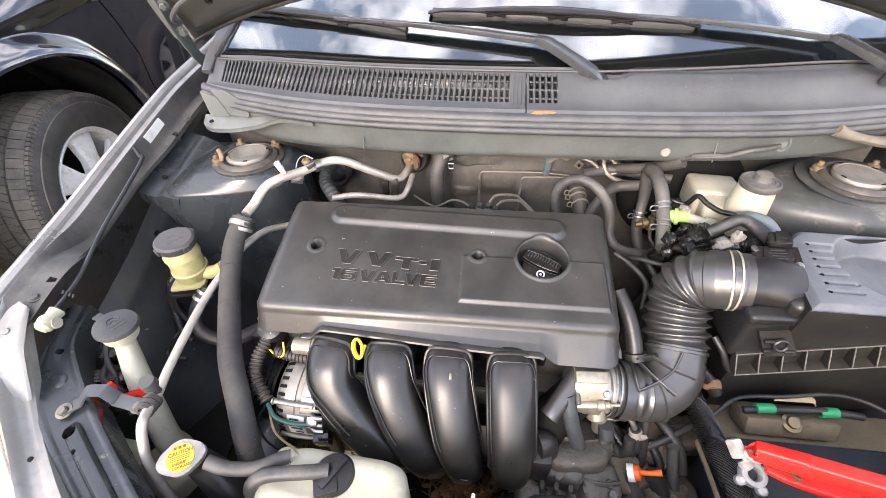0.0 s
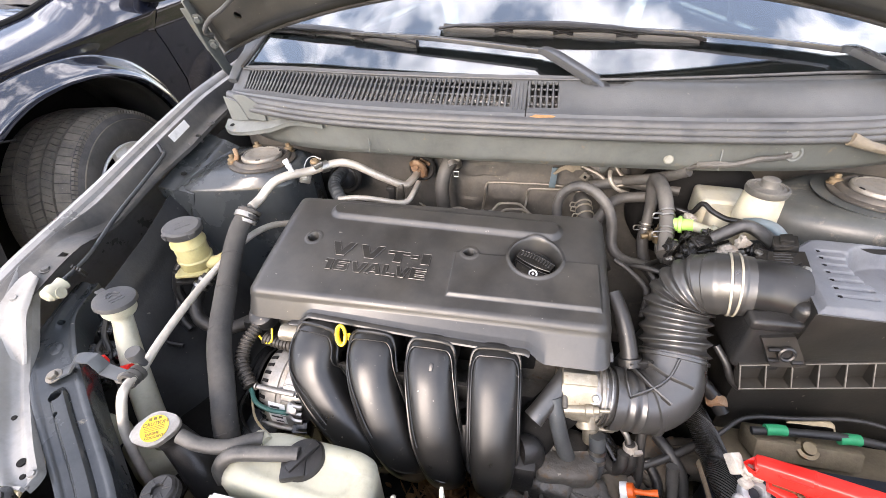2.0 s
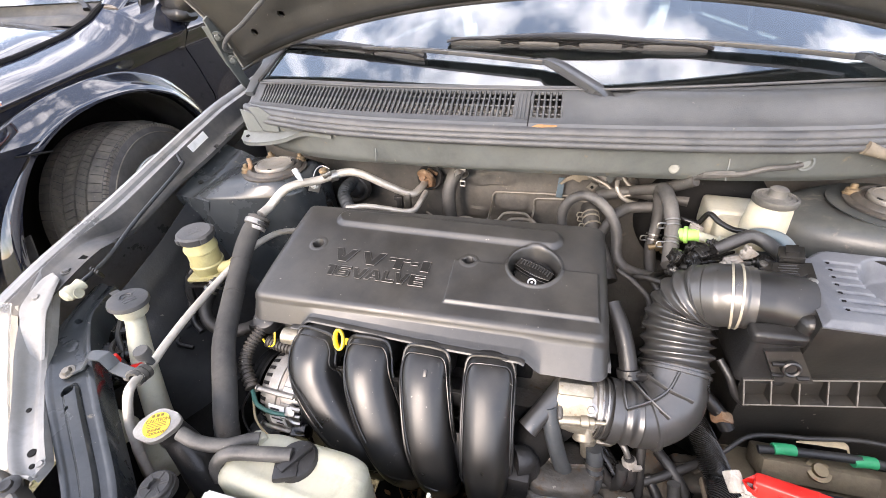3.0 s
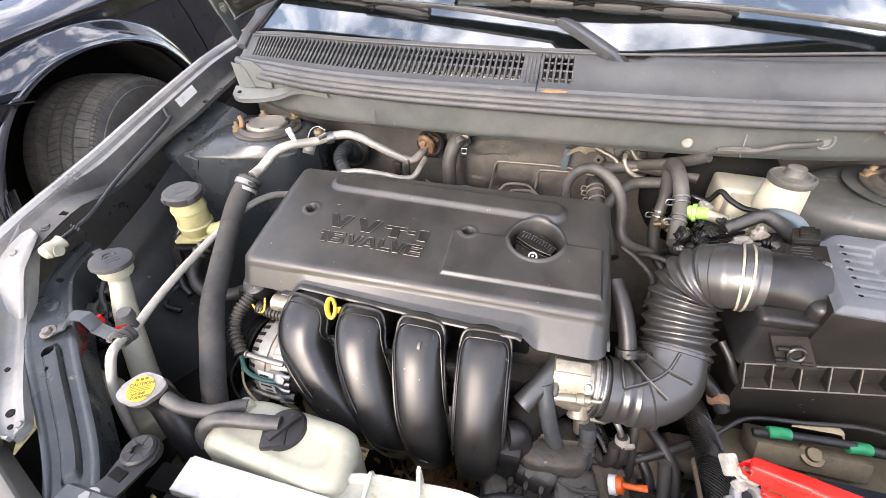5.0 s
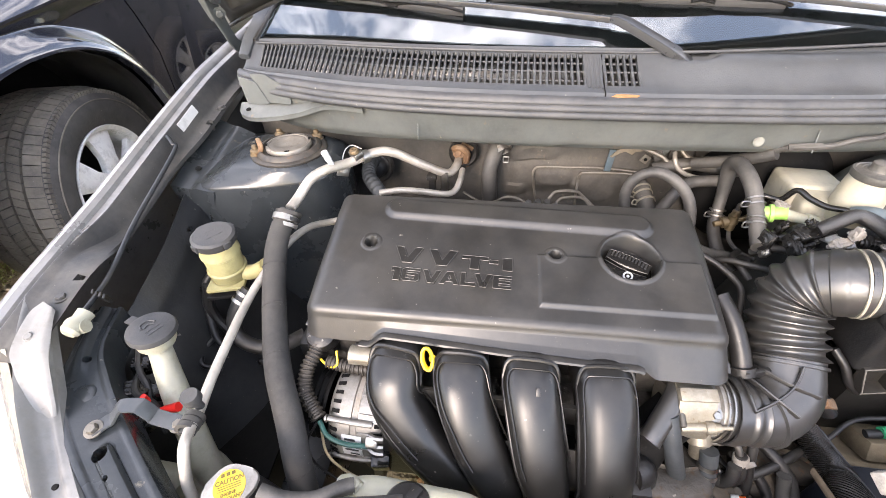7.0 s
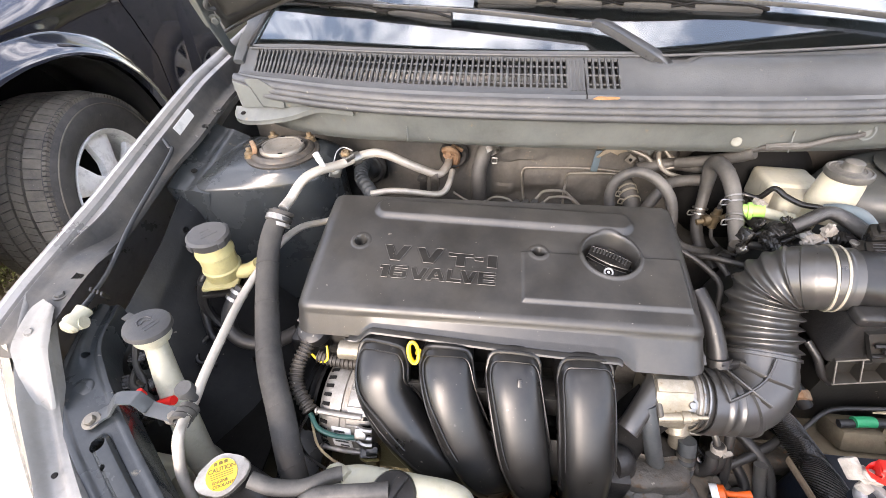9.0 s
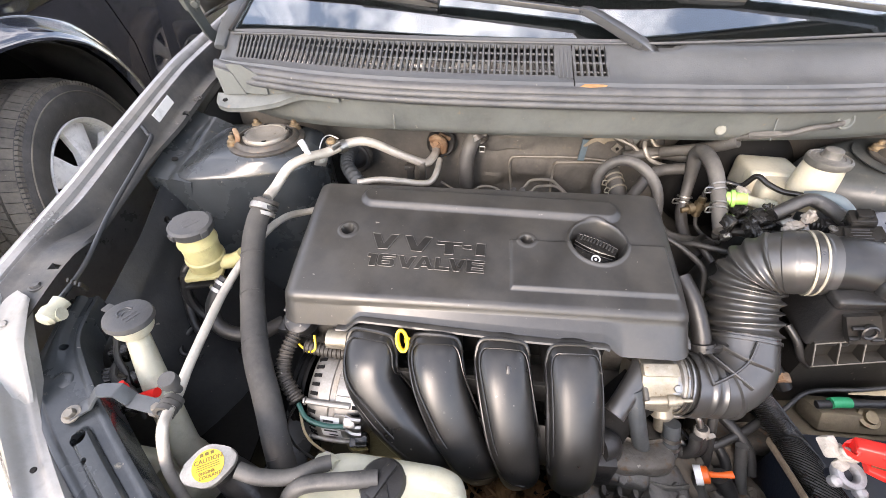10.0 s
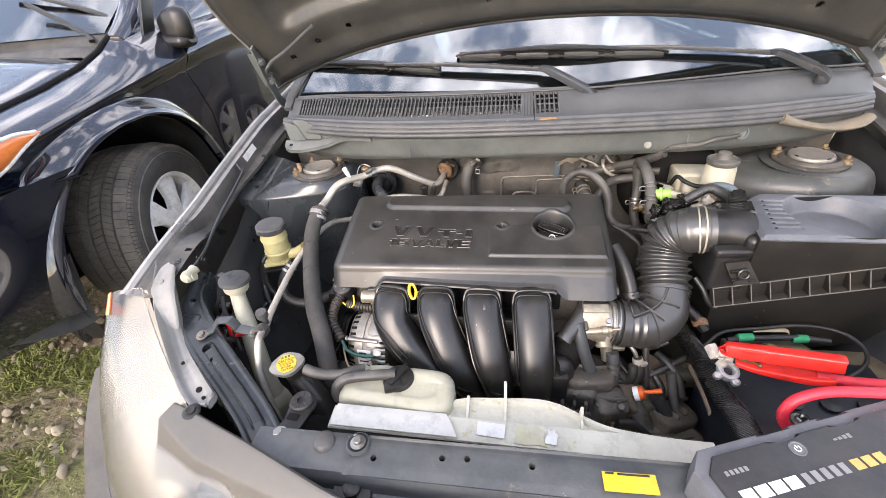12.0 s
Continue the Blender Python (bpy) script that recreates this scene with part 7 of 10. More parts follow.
def lid_f(u, v):
    y0 = 0.366 + 0.004 * u
    y1 = 0.497 + 0.03 * smooth(0, 0.15, u)
    y = y0 + (y1 - y0) * v
    xl = 0.402 + 0.024 * v
    x = xl + (0.735 - xl) * u
    z = 0.908 - 0.010 * u - 0.030 * in_dish(x, y)
    for k in range(7):
        yy = 0.396 + 0.0158 * k
        d = max(abs(x - (0.4535 + 0.0035 * k)) - 0.019, 0) + abs(y - yy) * 1.0
        z -= 0.0030 * smooth(0.0036, 0.0014, d)
    e = min(u * 0.33, v * 0.13, (1 - u) * 0.33, (1 - v) * 0.13)
    z -= 0.006 * smooth(0.008, 0.0, e)
    return (x, y, z)


surf(bm, lid_f, 170, 110, 0.003)
lid = part("lid", bm, "lid", abox, "faded blue-grey lid with slots and a dished middle")
# near-black ends colour in the shade of the lid's slots
for k in range(7):
    bm = B()
    box(bm, (0.4365 + 0.0035 * k, 0.396 + 0.0158 * k, 0.9045), (0.0032, 0.0024, 0.004), None, 0)
    part("slot_hole", bm, "dark", lid)
bm = B()


def upper(u, v):
    """Body between the lid and the flange, as a closed ring."""
    a = u * 4
    k = int(a) % 4
    w = a - int(a)
    top = [(0.404, 0.371), (0.733, 0.375), (0.733, 0.525), (0.424, 0.505)]
    bot = [(0.398, 0.380), (0.745, 0.404), (0.745, 0.54), (0.398, 0.53)]
    t = [top[k][i] * (1 - w) + top[(k + 1) % 4][i] * w for i in (0, 1)]
    b = [bot[k][i] * (1 - w) + bot[(k + 1) % 4][i] * w for i in (0, 1)]
    zb = 0.798 + 0.11 * (b[0] - 0.37)
    bul = 0.006 * math.sin(math.pi * v)
    return (t[0] * (1 - v) + b[0] * v, t[1] * (1 - v) + b[1] * v - bul * (1 if k == 0 else 0), 0.902 * (1 - v) + zb * v - 0.008 * u * 0)


surf(bm, upper, 64, 10)
ub = part("upper_housing", bm, "box_black", abox, "black upper housing")
# ribbed flange along the join
bm = B()
f0, f1 = V(0.362, 0.370, 0.7815), V(0.745, 0.398, 0.8375)
dirn = (f1 - f0).normalized()
fm = Matrix.Translation((f0 + f1) / 2) @ dirn.to_track_quat("X", "Z").to_matrix().to_4x4()
L = (f1 - f0).length
box(bm, (0, -0.001, -0.0165), (L, 0.018, 0.0020), None, 0.0006)
box(bm, (0, 0.005, 0.0165), (L, 0.007, 0.0022), None, 0.0006)
box(bm, (0, 0.0075, 0), (L, 0.003, 0.034), None, 0.0005)
for k in range(14):
    plate(bm, [(0.006, -0.016), (-0.010, -0.016), (0.002, 0.016), (0.006, 0.016)], 0.0012, Matrix.Translation((-L / 2 + 0.0015 + (L - 0.003) * k / 13, 0, 0)) @ Matrix(((0, 0, 1, 0), (1, 0, 0, 0), (0, 1, 0, 0), (0, 0, 0, 1))), 0)
bmesh.ops.transform(bm, matrix=fm, verts=bm.verts)
rf_ = part("ribbed_flange", bm, "box_black", abox, "dusty ribbed flange")
for zz, yy in ((-0.0160, -0.0102), (0.0165, 0.0012)):
    bm = B()
    box(bm, (0, yy, zz), (L, 0.0010, 0.0022), None, 0.0004)
    bmesh.ops.transform(bm, matrix=fm, verts=bm.verts)
    part("rubbed_edge", bm, "edge", rf_, "pale rubbed edge")
for k in range(14):
    bm = B()
    sweep(bm, [fm @ V(-L / 2 + 0.0015 + (L - 0.003) * k / 13, -0.0105, -0.015), fm @ V(-L / 2 + 0.0015 + (L - 0.003) * k / 13, 0.0012, 0.0155)], 0.0008, 6)
    part("rubbed_edge", bm, "edge", rf_)
bm = B()


def lower(u, v):
    a = u * 4
    k = int(a) % 4
    w = a - int(a)
    top = [(0.372, 0.380), (0.745, 0.404), (0.745, 0.54), (0.372, 0.53)]
    t = [top[k][i] * (1 - w) + top[(k + 1) % 4][i] * w for i in (0, 1)]
    zt = 0.768 + 0.11 * (t[0] - 0.37)
    return (t[0] * (1 - 0.03 * v) + 0.555 * 0.03 * v, t[1] * (1 - 0.05 * v) + 0.46 * 0.05 * v, zt - 0.15 * v)


surf(bm, lower, 64, 6)
part("lower_housing", bm, "box_black", abox)
bm = B()
sweep(bm, [(0.350, 0.431, 0.882), (0.372, 0.430, 0.882), (0.392, 0.428, 0.881), (0.410, 0.426, 0.878)], [(0.036, 0.036), (0.0365, 0.036), (0.038, 0.037), (0.040, 0.038)], 32)
part("outlet_tube", bm, "runner", abox, "smooth outlet tube")
bm = B()
box(bm, (0.410, 0.435, 0.862), (0.034, 0.118, 0.070), None, 0.016, 4)
part("tube_shoulder", bm, "black", abox, "rounded shoulder behind the tube")
bm = B()
box(bm, (0.381, 0.436, 0.828), (0.056, 0.122, 0.080), None, 0.008, 3)
box(bm, (0.380, 0.384, 0.868), (0.062, 0.024, 0.016), pose(0, 0, 0, 0, -2, 0), 0.0065, 4)
part("neck_base", bm, "black", abox, "moulded base with a rounded ledge")
cq = [V(0.364, 0.3685, 0.853), V(0.398, 0.3685, 0.860), V(0.423, 0.3600, 0.819), V(0.384, 0.3600, 0.815)]
bm = B()
surf(bm, lambda u, v: cq[0].lerp(cq[1], u).lerp(cq[3].lerp(cq[2], u), v), 6, 6, -0.008)
clip_pl = part("clip_plate", bm, "box_black", abox, "dusty square clip plate")
bm = B()
lathe(bm, [(0.010, 0), (0.010, 0.004), (0.008, 0.005), (0.006, 0.004), (0.006, 0.001), (0, 0.001)], (0.393, 0.362, 0.838), (0, -1, 0.25), 20)
part("clip_boss", bm, "black", clip_pl)
for dx, dz in ((-0.014, 0.004), (-0.010, -0.012), (0.016, -0.012)):
    bm = B()
    box(bm, (0.393 + dx, 0.361 + 0.1 * dz, 0.838 + dz), (0.012, 0.004, 0.004), pose(0, 0, 0, 15, -8, 0), 0.001)
    part("clip_rib", bm, "black", clip_pl)
sm = Matrix.Translation((0.398, 0.453, 0.911)) @ pose(0, 0, 0, 14, -14, -16)
bm = B()
plate(bm, [(-0.026, -0.019), (0.018, -0.019), (0.027, -0.010), (0.024, 0.018), (-0.022, 0.018), (-0.028, 0.008)], 0.016, sm, 0.002)
sens = part("flow_sensor", bm, "gloss", abox, "shiny black air flow sensor")
bm = B()
plate(bm, [(-0.017, -0.012), (0.012, -0.012), (0.018, -0.006), (0.016, 0.011), (-0.015, 0.011)], 0.006, sm @ Matrix.Translation((0, 0, 0.0045)), 0.0012)
part("sensor_cover", bm, "gloss", sens)
for k in range(4):
    bm = B()
    box(bm, (0, 0, 0), (0.020 - 0.003 * (k % 2), 0.0014, 0.0006), sm @ Matrix.Translation((0, -0.007 + 0.0045 * k, 0.0046)), 0)
    part("print_bar", bm, "starter", sens)
bm = B()
box(bm, (0, 0, 0), (0.026, 0.022, 0.020), sm @ Matrix.Translation((0.004, 0.024, 0.002)), 0.003)
box(bm, (0, 0, 0), (0.014, 0.014, 0.008), sm @ Matrix.Translation((0.004, 0.024, 0.014)), 0.002)
part("sensor_plug", bm, "gloss", sens)
for q in ((0.022, -0.014), (-0.024, 0.012)):
    bm = B()
    bolt(bm, sm @ V(*q, 0.0), (0, -0.2, 1), 0.003, 0.003)
    part("sensor_screw", bm, "steel", sens)


# ---- power steering reservoir ----
ps = thing("power_steering_reservoir", "yellowed fluid reservoir with a grey screw cap", "reservoir")
PC, PA = V(-0.497, 0.454, 0.862), V(0.06, -0.06, 1).normalized()
bm = B()
lathe(bm, [(0, -0.078), (0.021, -0.078), (0.027, -0.071), (0.028, -0.052), (0.029, -0.050), (0.029, -0.046), (0.0265, -0.044), (0.0265, -0.018), (0.0285, -0.016), (0.0285, -0.012), (0.026, -0.008), (0.026, 0.012)], PC, PA, 32)
sweep(bm, [PC - PA * 0.058, PC + V(0.030, 0.006, -0.06), PC + V(0.052, 0.008, -0.05), PC + V(0.062, 0.006, -0.040)], [0.012, 0.012, 0.011, 0.010], 14)
box(bm, PC + V(-0.002, -0.012, -0.070), (0.056, 0.034, 0.008), pose(0, 0, 0, 0, 0, 15), 0.004)
part("bottle", bm, "yellowed", ps, "yellowed translucent bottle")
bm = B()
lathe(bm, [(0.0, 0.021), (0.012, 0.0205), (0.027, 0.020), (0.0305, 0.017), (0.0305, 0.007), (0.029, 0.005)], PC, PA, 36)
for k in range(4):
    box(bm, (0, 0, 0), (0.008, 0.012, 0.010), Matrix.Translation(PC) @ align(PA) @ Matrix.Rotation(radians(20 + 90 * k), 4, "Z") @ Matrix.Translation((0.029, 0, 0.012)), 0.002)
pc = part("screw_cap", bm, "cap", ps, "dusty grey screw cap")
bm = B()
for k in range(3):
    box(bm, (0, 0, 0), (0.024 - 0.005 * k, 0.0022, 0.0006), Matrix.Translation(PC + PA * 0.0207) @ align(PA) @ Matrix.Rotation(radians(10), 4, "Z") @ Matrix.Translation((0, -0.007 + 0.007 * k, 0)), 0)
part("moulded_print", bm, "cap", pc)
bm = B()
sweep(bm, [PC + V(-0.03, -0.02, -0.07), PC + V(-0.036, -0.03, -0.10), PC + V(-0.03, -0.035, -0.13), PC + V(-0.015, -0.04, -0.15)], (0.012, 0.008), 10)
box(bm, PC + V(-0.004, -0.010, -0.084), (0.060, 0.040, 0.006), pose(0, 0, 0, 0, 0, 15), 0.002)
sweep(bm, [PC + V(-0.030, 0.0, -0.06), PC + V(-0.040, -0.012, -0.075), PC + V(-0.040, -0.03, -0.11), PC + V(-0.028, -0.055, -0.15), PC + V(-0.008, -0.065, -0.165)], 0.0065, 10)
sweep(bm, [PC + V(-0.028, -0.055, -0.15), PC + V(-0.04, -0.075, -0.16), PC + V(-0.03, -0.10, -0.165), PC + V(0.0, -0.10, -0.17)], 0.004, 8)
part("bracket", bm, "black", ps)

ph = thing("steering_fluid_hose", "black rubber fluid return hose with a spring clip", "hose")
bm = B()
sweep(bm, [(-0.452, 0.424, 0.800), (-0.464, 0.405, 0.785), (-0.472, 0.392, 0.762), (-0.462, 0.378, 0.742), (-0.435, 0.372, 0.733), (-0.400, 0.378, 0.732), (-0.37, 0.40, 0.735)], 0.011, 12)
part("tube", bm, "rubber", ph)
for k in (0.006, -0.006):
    bm = B()
    lathe(bm, [(0.0135, -0.0025), (0.0135, 0.0025), (0.012, 0.0025), (0.012, -0.0025)], V(-0.459, 0.413, 0.792) + V(0.5, 0.75, 0.55).normalized() * k, (0.45, 0.7, 0.55), 20)
    part("spring_clip", bm, "steel", ph)

# ---- washer bottle ----
wb = thing("washer_reservoir", "milky washer fluid bottle neck with a dark grey cap", "reservoir")
WT, WA = V(-0.5, 0.302, 0.847), V(0.12, 0.03, 0.985).normalized()
bm = B()
sweep(bm, [WT - WA * 0.012, WT - WA * 0.04 + V(0.002, -0.004, 0), V(-0.485, 0.272, 0.775), V(-0.470, 0.248, 0.725), V(-0.455, 0.225, 0.66), V(-0.45, 0.225, 0.60)], [0.0135, 0.0138, 0.0158, 0.0175, 0.0185, 0.019], 24)
lathe(bm, [(0.0205, -0.022), (0.0225, -0.018), (0.0232, -0.003), (0.0225, 0.0)], WT, WA, 32)
lathe(bm, [(0.0, -0.023), (0.0205, -0.022)], WT, WA, 32)
part("neck", bm, "milky", wb, "milky plastic filler neck")
bm = B()
lathe(bm, [(0, 0.0068), (0.021, 0.0064), (0.0265, 0.0045), (0.0280, 0.0005), (0.0280, -0.002), (0.0265, -0.003)], WT, WA, 40)
box(bm, (0, 0, 0), (0.014, 0.012, 0.003), Matrix.Translation(WT + WA * 0.002) @ align(WA) @ Matrix.Rotation(radians(62), 4, "Z") @ Matrix.Translation((0.0295, 0, 0)), 0.001)
wc = part("flip_cap", bm, "cap", wb, "dark grey flip cap with a raised pictogram")
bm = B()
wm = Matrix.Translation(WT + WA * 0.0069) @ align(WA) @ Matrix.Rotation(radians(-35), 4, "Z") @ Matrix.Scale(0.72, 4)
sweep(bm, [wm @ V(-0.012, 0.004, 0), wm @ V(-0.007, 0.014, 0), wm @ V(0.007, 0.014, 0), wm @ V(0.012, 0.004, 0)], 0.0011, 6)
sweep(bm, [wm @ V(-0.009, 0.002, 0), wm @ V(0, 0.006, 0), wm @ V(0.009, 0.002, 0)], 0.0011, 6)
for k in range(2):
    box(bm, (0, 0, 0), (0.026, 0.003, 0.001), wm @ Matrix.Translation((0, -0.006 - 0.008 * k, 0)), 0)
part("pictogram", bm, "cap", wc)
bm = B()
box(bm, (-0.470, 0.215, 0.58), (0.09, 0.08, 0.10), pose(0, 0, 0, 0, 0, -30), 0.02, 3)
box(bm, (-0.485, 0.19, 0.70), (0.03, 0.035, 0.05), pose(0, 0, 0, 20, 0, -30), 0.008, 3)
part("tank", bm, "milky", wb, "milky washer tank low in the wing")

# red wire ends beside the bracket
for pts in ([(-0.497, 0.246, 0.758), (-0.482, 0.247, 0.764), (-0.465, 0.249, 0.770)], [(-0.505, 0.249, 0.786), (-0.506, 0.249, 0.770), (-0.507, 0.250, 0.752)]):
    bm = B()
    sweep(bm, pts, [0.0034, 0.0056, 0.0060], 10)
    finish("wire_connector", bm, "red")
    o = scene.collection.objects[-1]
    tagged(o, "red crimp connector lying beside the pipe bracket", "connector", "red connectors")

# ---- prop rod along the wing with its pale holder ----
rod = thing("hood_prop_rod", "thin dark steel hood prop rod stowed along the wing", "rod")
bm = B()
sweep(bm, [(-0.640, 0.612, 0.955), (-0.630, 0.604, 0.945), (-0.622, 0.59, 0.937), (-0.605, 0.45, 0.90), (-0.588, 0.36, 0.876), (-0.576, 0.30, 0.872), (-0.573, 0.285, 0.870)], 0.0034, 10)
part("rod", bm, "bay", rod)
bm = B()
lathe(bm, [(0.010, 0), (0.0085, 0.012), (0.0105, 0.016), (0.0105, 0.026), (0.007, 0.030), (0, 0.03)], (-0.571, 0.300, 0.873), (-0.05, -1, -0.15), 16)
sweep(bm, [(-0.582, 0.288, 0.872), (-0.572, 0.283, 0.866), (-0.561, 0.285, 0.868)], 0.008, 10)
part("holder", bm, "milky", rod, "pale plastic rod holder")
bm = B()
for k in range(4):
    box(bm, (-0.564 - 0.007 * k, 0.325 + 0.002 * k, 0.872), (0.003, 0.006, 0.016), pose(0, 0, 0, 20, 0, 20), 0.001)
part("clip_teeth", bm, "black", rod)

# dark clutter between lamp and washer neck
lw = thing("lamp_wiring", "black wiring plugs and taped cables behind the headlamp", "wiring")
for c, sz, e in (((-0.528, 0.262, 0.775), (0.026, 0.020, 0.018), (10, 20, 30)), ((-0.520, 0.245, 0.760), (0.018, 0.030, 0.016), (30, 0, 10)), ((-0.508, 0.268, 0.765), (0.016, 0.022, 0.014), (0, 30, 50)), ((-0.536, 0.290, 0.785), (0.020, 0.016, 0.020), (0, 10, 20)), ((-0.512, 0.232, 0.745), (0.024, 0.018, 0.018), (15, -20, 35))):
    bm = B()
    m = Matrix.Translation(c) @ pose(0, 0, 0, *e)
    box(bm, (0, 0, 0), sz, m, 0.002)
    for k in range(3):
        box(bm, (0, 0, 0), (sz[0] * 1.06, 0.0018, sz[2] * 1.06), m @ Matrix.Translation((0, sz[1] * (-0.3 + 0.3 * k), 0)), 0.0004, 1)
    part("plug", bm, "gloss", lw)
for pts in ([(-0.545, 0.305, 0.80), (-0.53, 0.28, 0.79), (-0.515, 0.265, 0.775), (-0.505, 0.24, 0.75)], [(-0.54, 0.29, 0.78), (-0.52, 0.255, 0.785), (-0.50, 0.25, 0.765), (-0.49, 0.235, 0.73)], [(-0.53, 0.25, 0.76), (-0.51, 0.235, 0.76), (-0.498, 0.25, 0.74)]):
    bm = B()
    sweep(bm, pts, 0.0042, 8)
    part("cable", bm, "rubber", lw)

# ---- air-conditioning pipes ----
ac = thing("air_conditioning_pipe", "matt aluminium air-conditioning pipe along the firewall", "pipe")
bm = B()
sweep(bm, [(-0.404, 0.520, 0.886), (-0.400, 0.545, 0.890), (-0.386, 0.572, 0.908), (-0.366, 0.592, 0.915), (-0.340, 0.632, 0.908), (-0.305, 0.668, 0.910), (-0.275, 0.684, 0.903), (-0.225, 0.706, 0.868), (-0.185, 0.728, 0.842), (-0.170, 0.752, 0.846), (-0.168, 0.782, 0.846)], 0.0080, 14)
part("tube", bm, "tube", ac)
bm = B()
lathe(bm, [(0.0045, 0), (0.0045, 0.012), (0.0054, 0.013), (0.0054, 0.019), (0.0046, 0.0195), (0.0046, 0.021), (0.0056, 0.0215), (0.0056, 0.028), (0.0045, 0.029), (0, 0.029)], (-0.358, 0.602, 0.916), (-0.35, -0.05, 1), 14)
part("valve_cap", bm, "label", ac, "white service port cap")
bm = B()
lathe(bm, [(0.0098, -0.007), (0.0112, -0.007), (0.0112, 0.007), (0.0098, 0.007)], (-0.320, 0.654, 0.9085), (0.7, 0.72, 0.04), 20)
box(bm, (-0.331, 0.645, 0.918), (0.018, 0.026, 0.010), pose(0, 0, 0, 0, -15, 44), 0.002)
box(bm, (-0.352, 0.632, 0.895), (0.022, 0.0025, 0.026), pose(0, 0, 0, 0, 25, 40), 0.001)
bolt(bm, (-0.352, 0.630, 0.897), (0.5, -0.8, 0.2), 0.0045, 0.005)
part("clamp_band", bm, "steel", ac, "shiny steel pipe clamp with a tab")
bm = B()
lathe(bm, [(0.0085, 0), (0.0085, 0.003), (0.007, 0.0055), (0.003, 0.0065), (0.003, 0.005), (0, 0.005)], (-0.332, 0.641, 0.923), (-0.1, -0.15, 1), 14)
part("clamp_screw", bm, "stud", ac, "rusty domed clamp screw")
bm = B()
sweep(bm, [(-0.322, 0.650, 0.925), (-0.338, 0.652, 0.930), (-0.347, 0.642, 0.927), (-0.352, 0.632, 0.912), (-0.352, 0.63, 0.90)], 0.0012, 6)
part("clamp_wire", bm, "steel", ac)
bm = B()
box(bm, (-0.166, 0.786, 0.850), (0.020, 0.016, 0.034), pose(0, 0, 0, 0, 8, 0), 0.005)
box(bm, (-0.152, 0.792, 0.868), (0.026, 0.006, 0.008), pose(0, 0, 0, 0, 25, 0), 0.002)
box(bm, (-0.150, 0.793, 0.838), (0.007, 0.006, 0.030), pose(0, 0, 0, 0, 8, 0), 0.002)
sweep(bm, [(-0.178, 0.778, 0.868), (-0.165, 0.770, 0.875), (-0.152, 0.776, 0.862), (-0.155, 0.78, 0.84)], 0.007, 8)
bolt(bm, (-0.168, 0.776, 0.862), (0, -1, 0.3), 0.007, 0.01)
part("block_fitting", bm, "rust", ac, "rusty expansion block fitting")
for s, r in ((0, 0.0195), (1, 0.0190), (2, 0.0172)):
    bm = B()
    c = V(-0.4045, 0.518, 0.885) + V(-0.10, -0.6, -0.55).normalized() * (0.006 + 0.009 * s)
    lathe(bm, [(r - 0.004, -0.0032), (r, -0.0028), (r, 0.0028), (r - 0.004, 0.0032)], c, (-0.1, -0.6, -0.55), 24)
    part("crimp_ring", bm, ("mount", "rubber", "alu")[s], ac, ("brown rubber ring", "black rubber ring", "silver crimp band")[s])
hs = thing("foam_covered_hose", "thick hose in a matt grey foam sleeve", "hose")
bm = B()
sweep(bm, [(-0.405, 0.516, 0.884), (-0.412, 0.493, 0.868), (-0.414, 0.465, 0.846), (-0.404, 0.42, 0.820), (-0.384, 0.365, 0.800), (-0.357, 0.305, 0.783), (-0.328, 0.255, 0.755), (-0.308, 0.213, 0.713), (-0.298, 0.19, 0.65), (-0.295, 0.18, 0.58)], [0.0135, 0.0155, 0.0162, 0.0163, 0.0165, 0.0168, 0.0168, 0.0165, 0.016, 0.016], 20)
part("sleeve", bm, "foam", hs, "matt grey foam sleeve")
bm = B()
lathe(bm, [(0.0150, -0.005), (0.0182, -0.0045), (0.0182, 0.0045), (0.0150, 0.005)], (-0.4085, 0.505, 0.8775), (-0.1, -0.7, -0.55), 24)
part("end_band", bm, "alu", hs, "silver crimp band")
hs_fr = frames([(-0.405, 0.516, 0.884), (-0.412, 0.493, 0.868), (-0.414, 0.465, 0.846), (-0.404, 0.42, 0.820), (-0.384, 0.365, 0.800), (-0.357, 0.305, 0.783), (-0.328, 0.255, 0.755), (-0.308, 0.213, 0.713), (-0.298, 0.19, 0.65), (-0.295, 0.18, 0.58)], 8)
for k in range(20, 66, 9):
    bm = B()
    p_, t_ = hs_fr[k][0], (hs_fr[k][1] + V(0.12, 0, 0.1)).normalized()
    lathe(bm, [(0.0150, -0.0012), (0.0171, -0.0005), (0.0171, 0.0005), (0.0150, 0.0012)], p_, t_, 24)
    part("wrap_seam", bm, "foam", hs)

lp = thing("liquid_pipe", "thin silver aluminium refrigerant pipe with a black service cap", "pipe")
bm = B()
sweep(bm, [(-0.33, 0.60, 0.82), (-0.372, 0.578, 0.821), (-0.395, 0.54, 0.835), (-0.410, 0.49, 0.838), (-0.424, 0.43, 0.826), (-0.428, 0.38, 0.818), (-0.421, 0.32, 0.816), (-0.417, 0.265, 0.808), (-0.413, 0.232, 0.802), (-0.406, 0.205, 0.808), (-0.402, 0.188, 0.806), (-0.402, 0.175, 0.785), (-0.403, 0.165, 0.755), (-0.395, 0.15, 0.70), (-0.385, 0.14, 0.64)], 0.0059, 12)
part("tube", bm, "tube", lp)
bm = B()
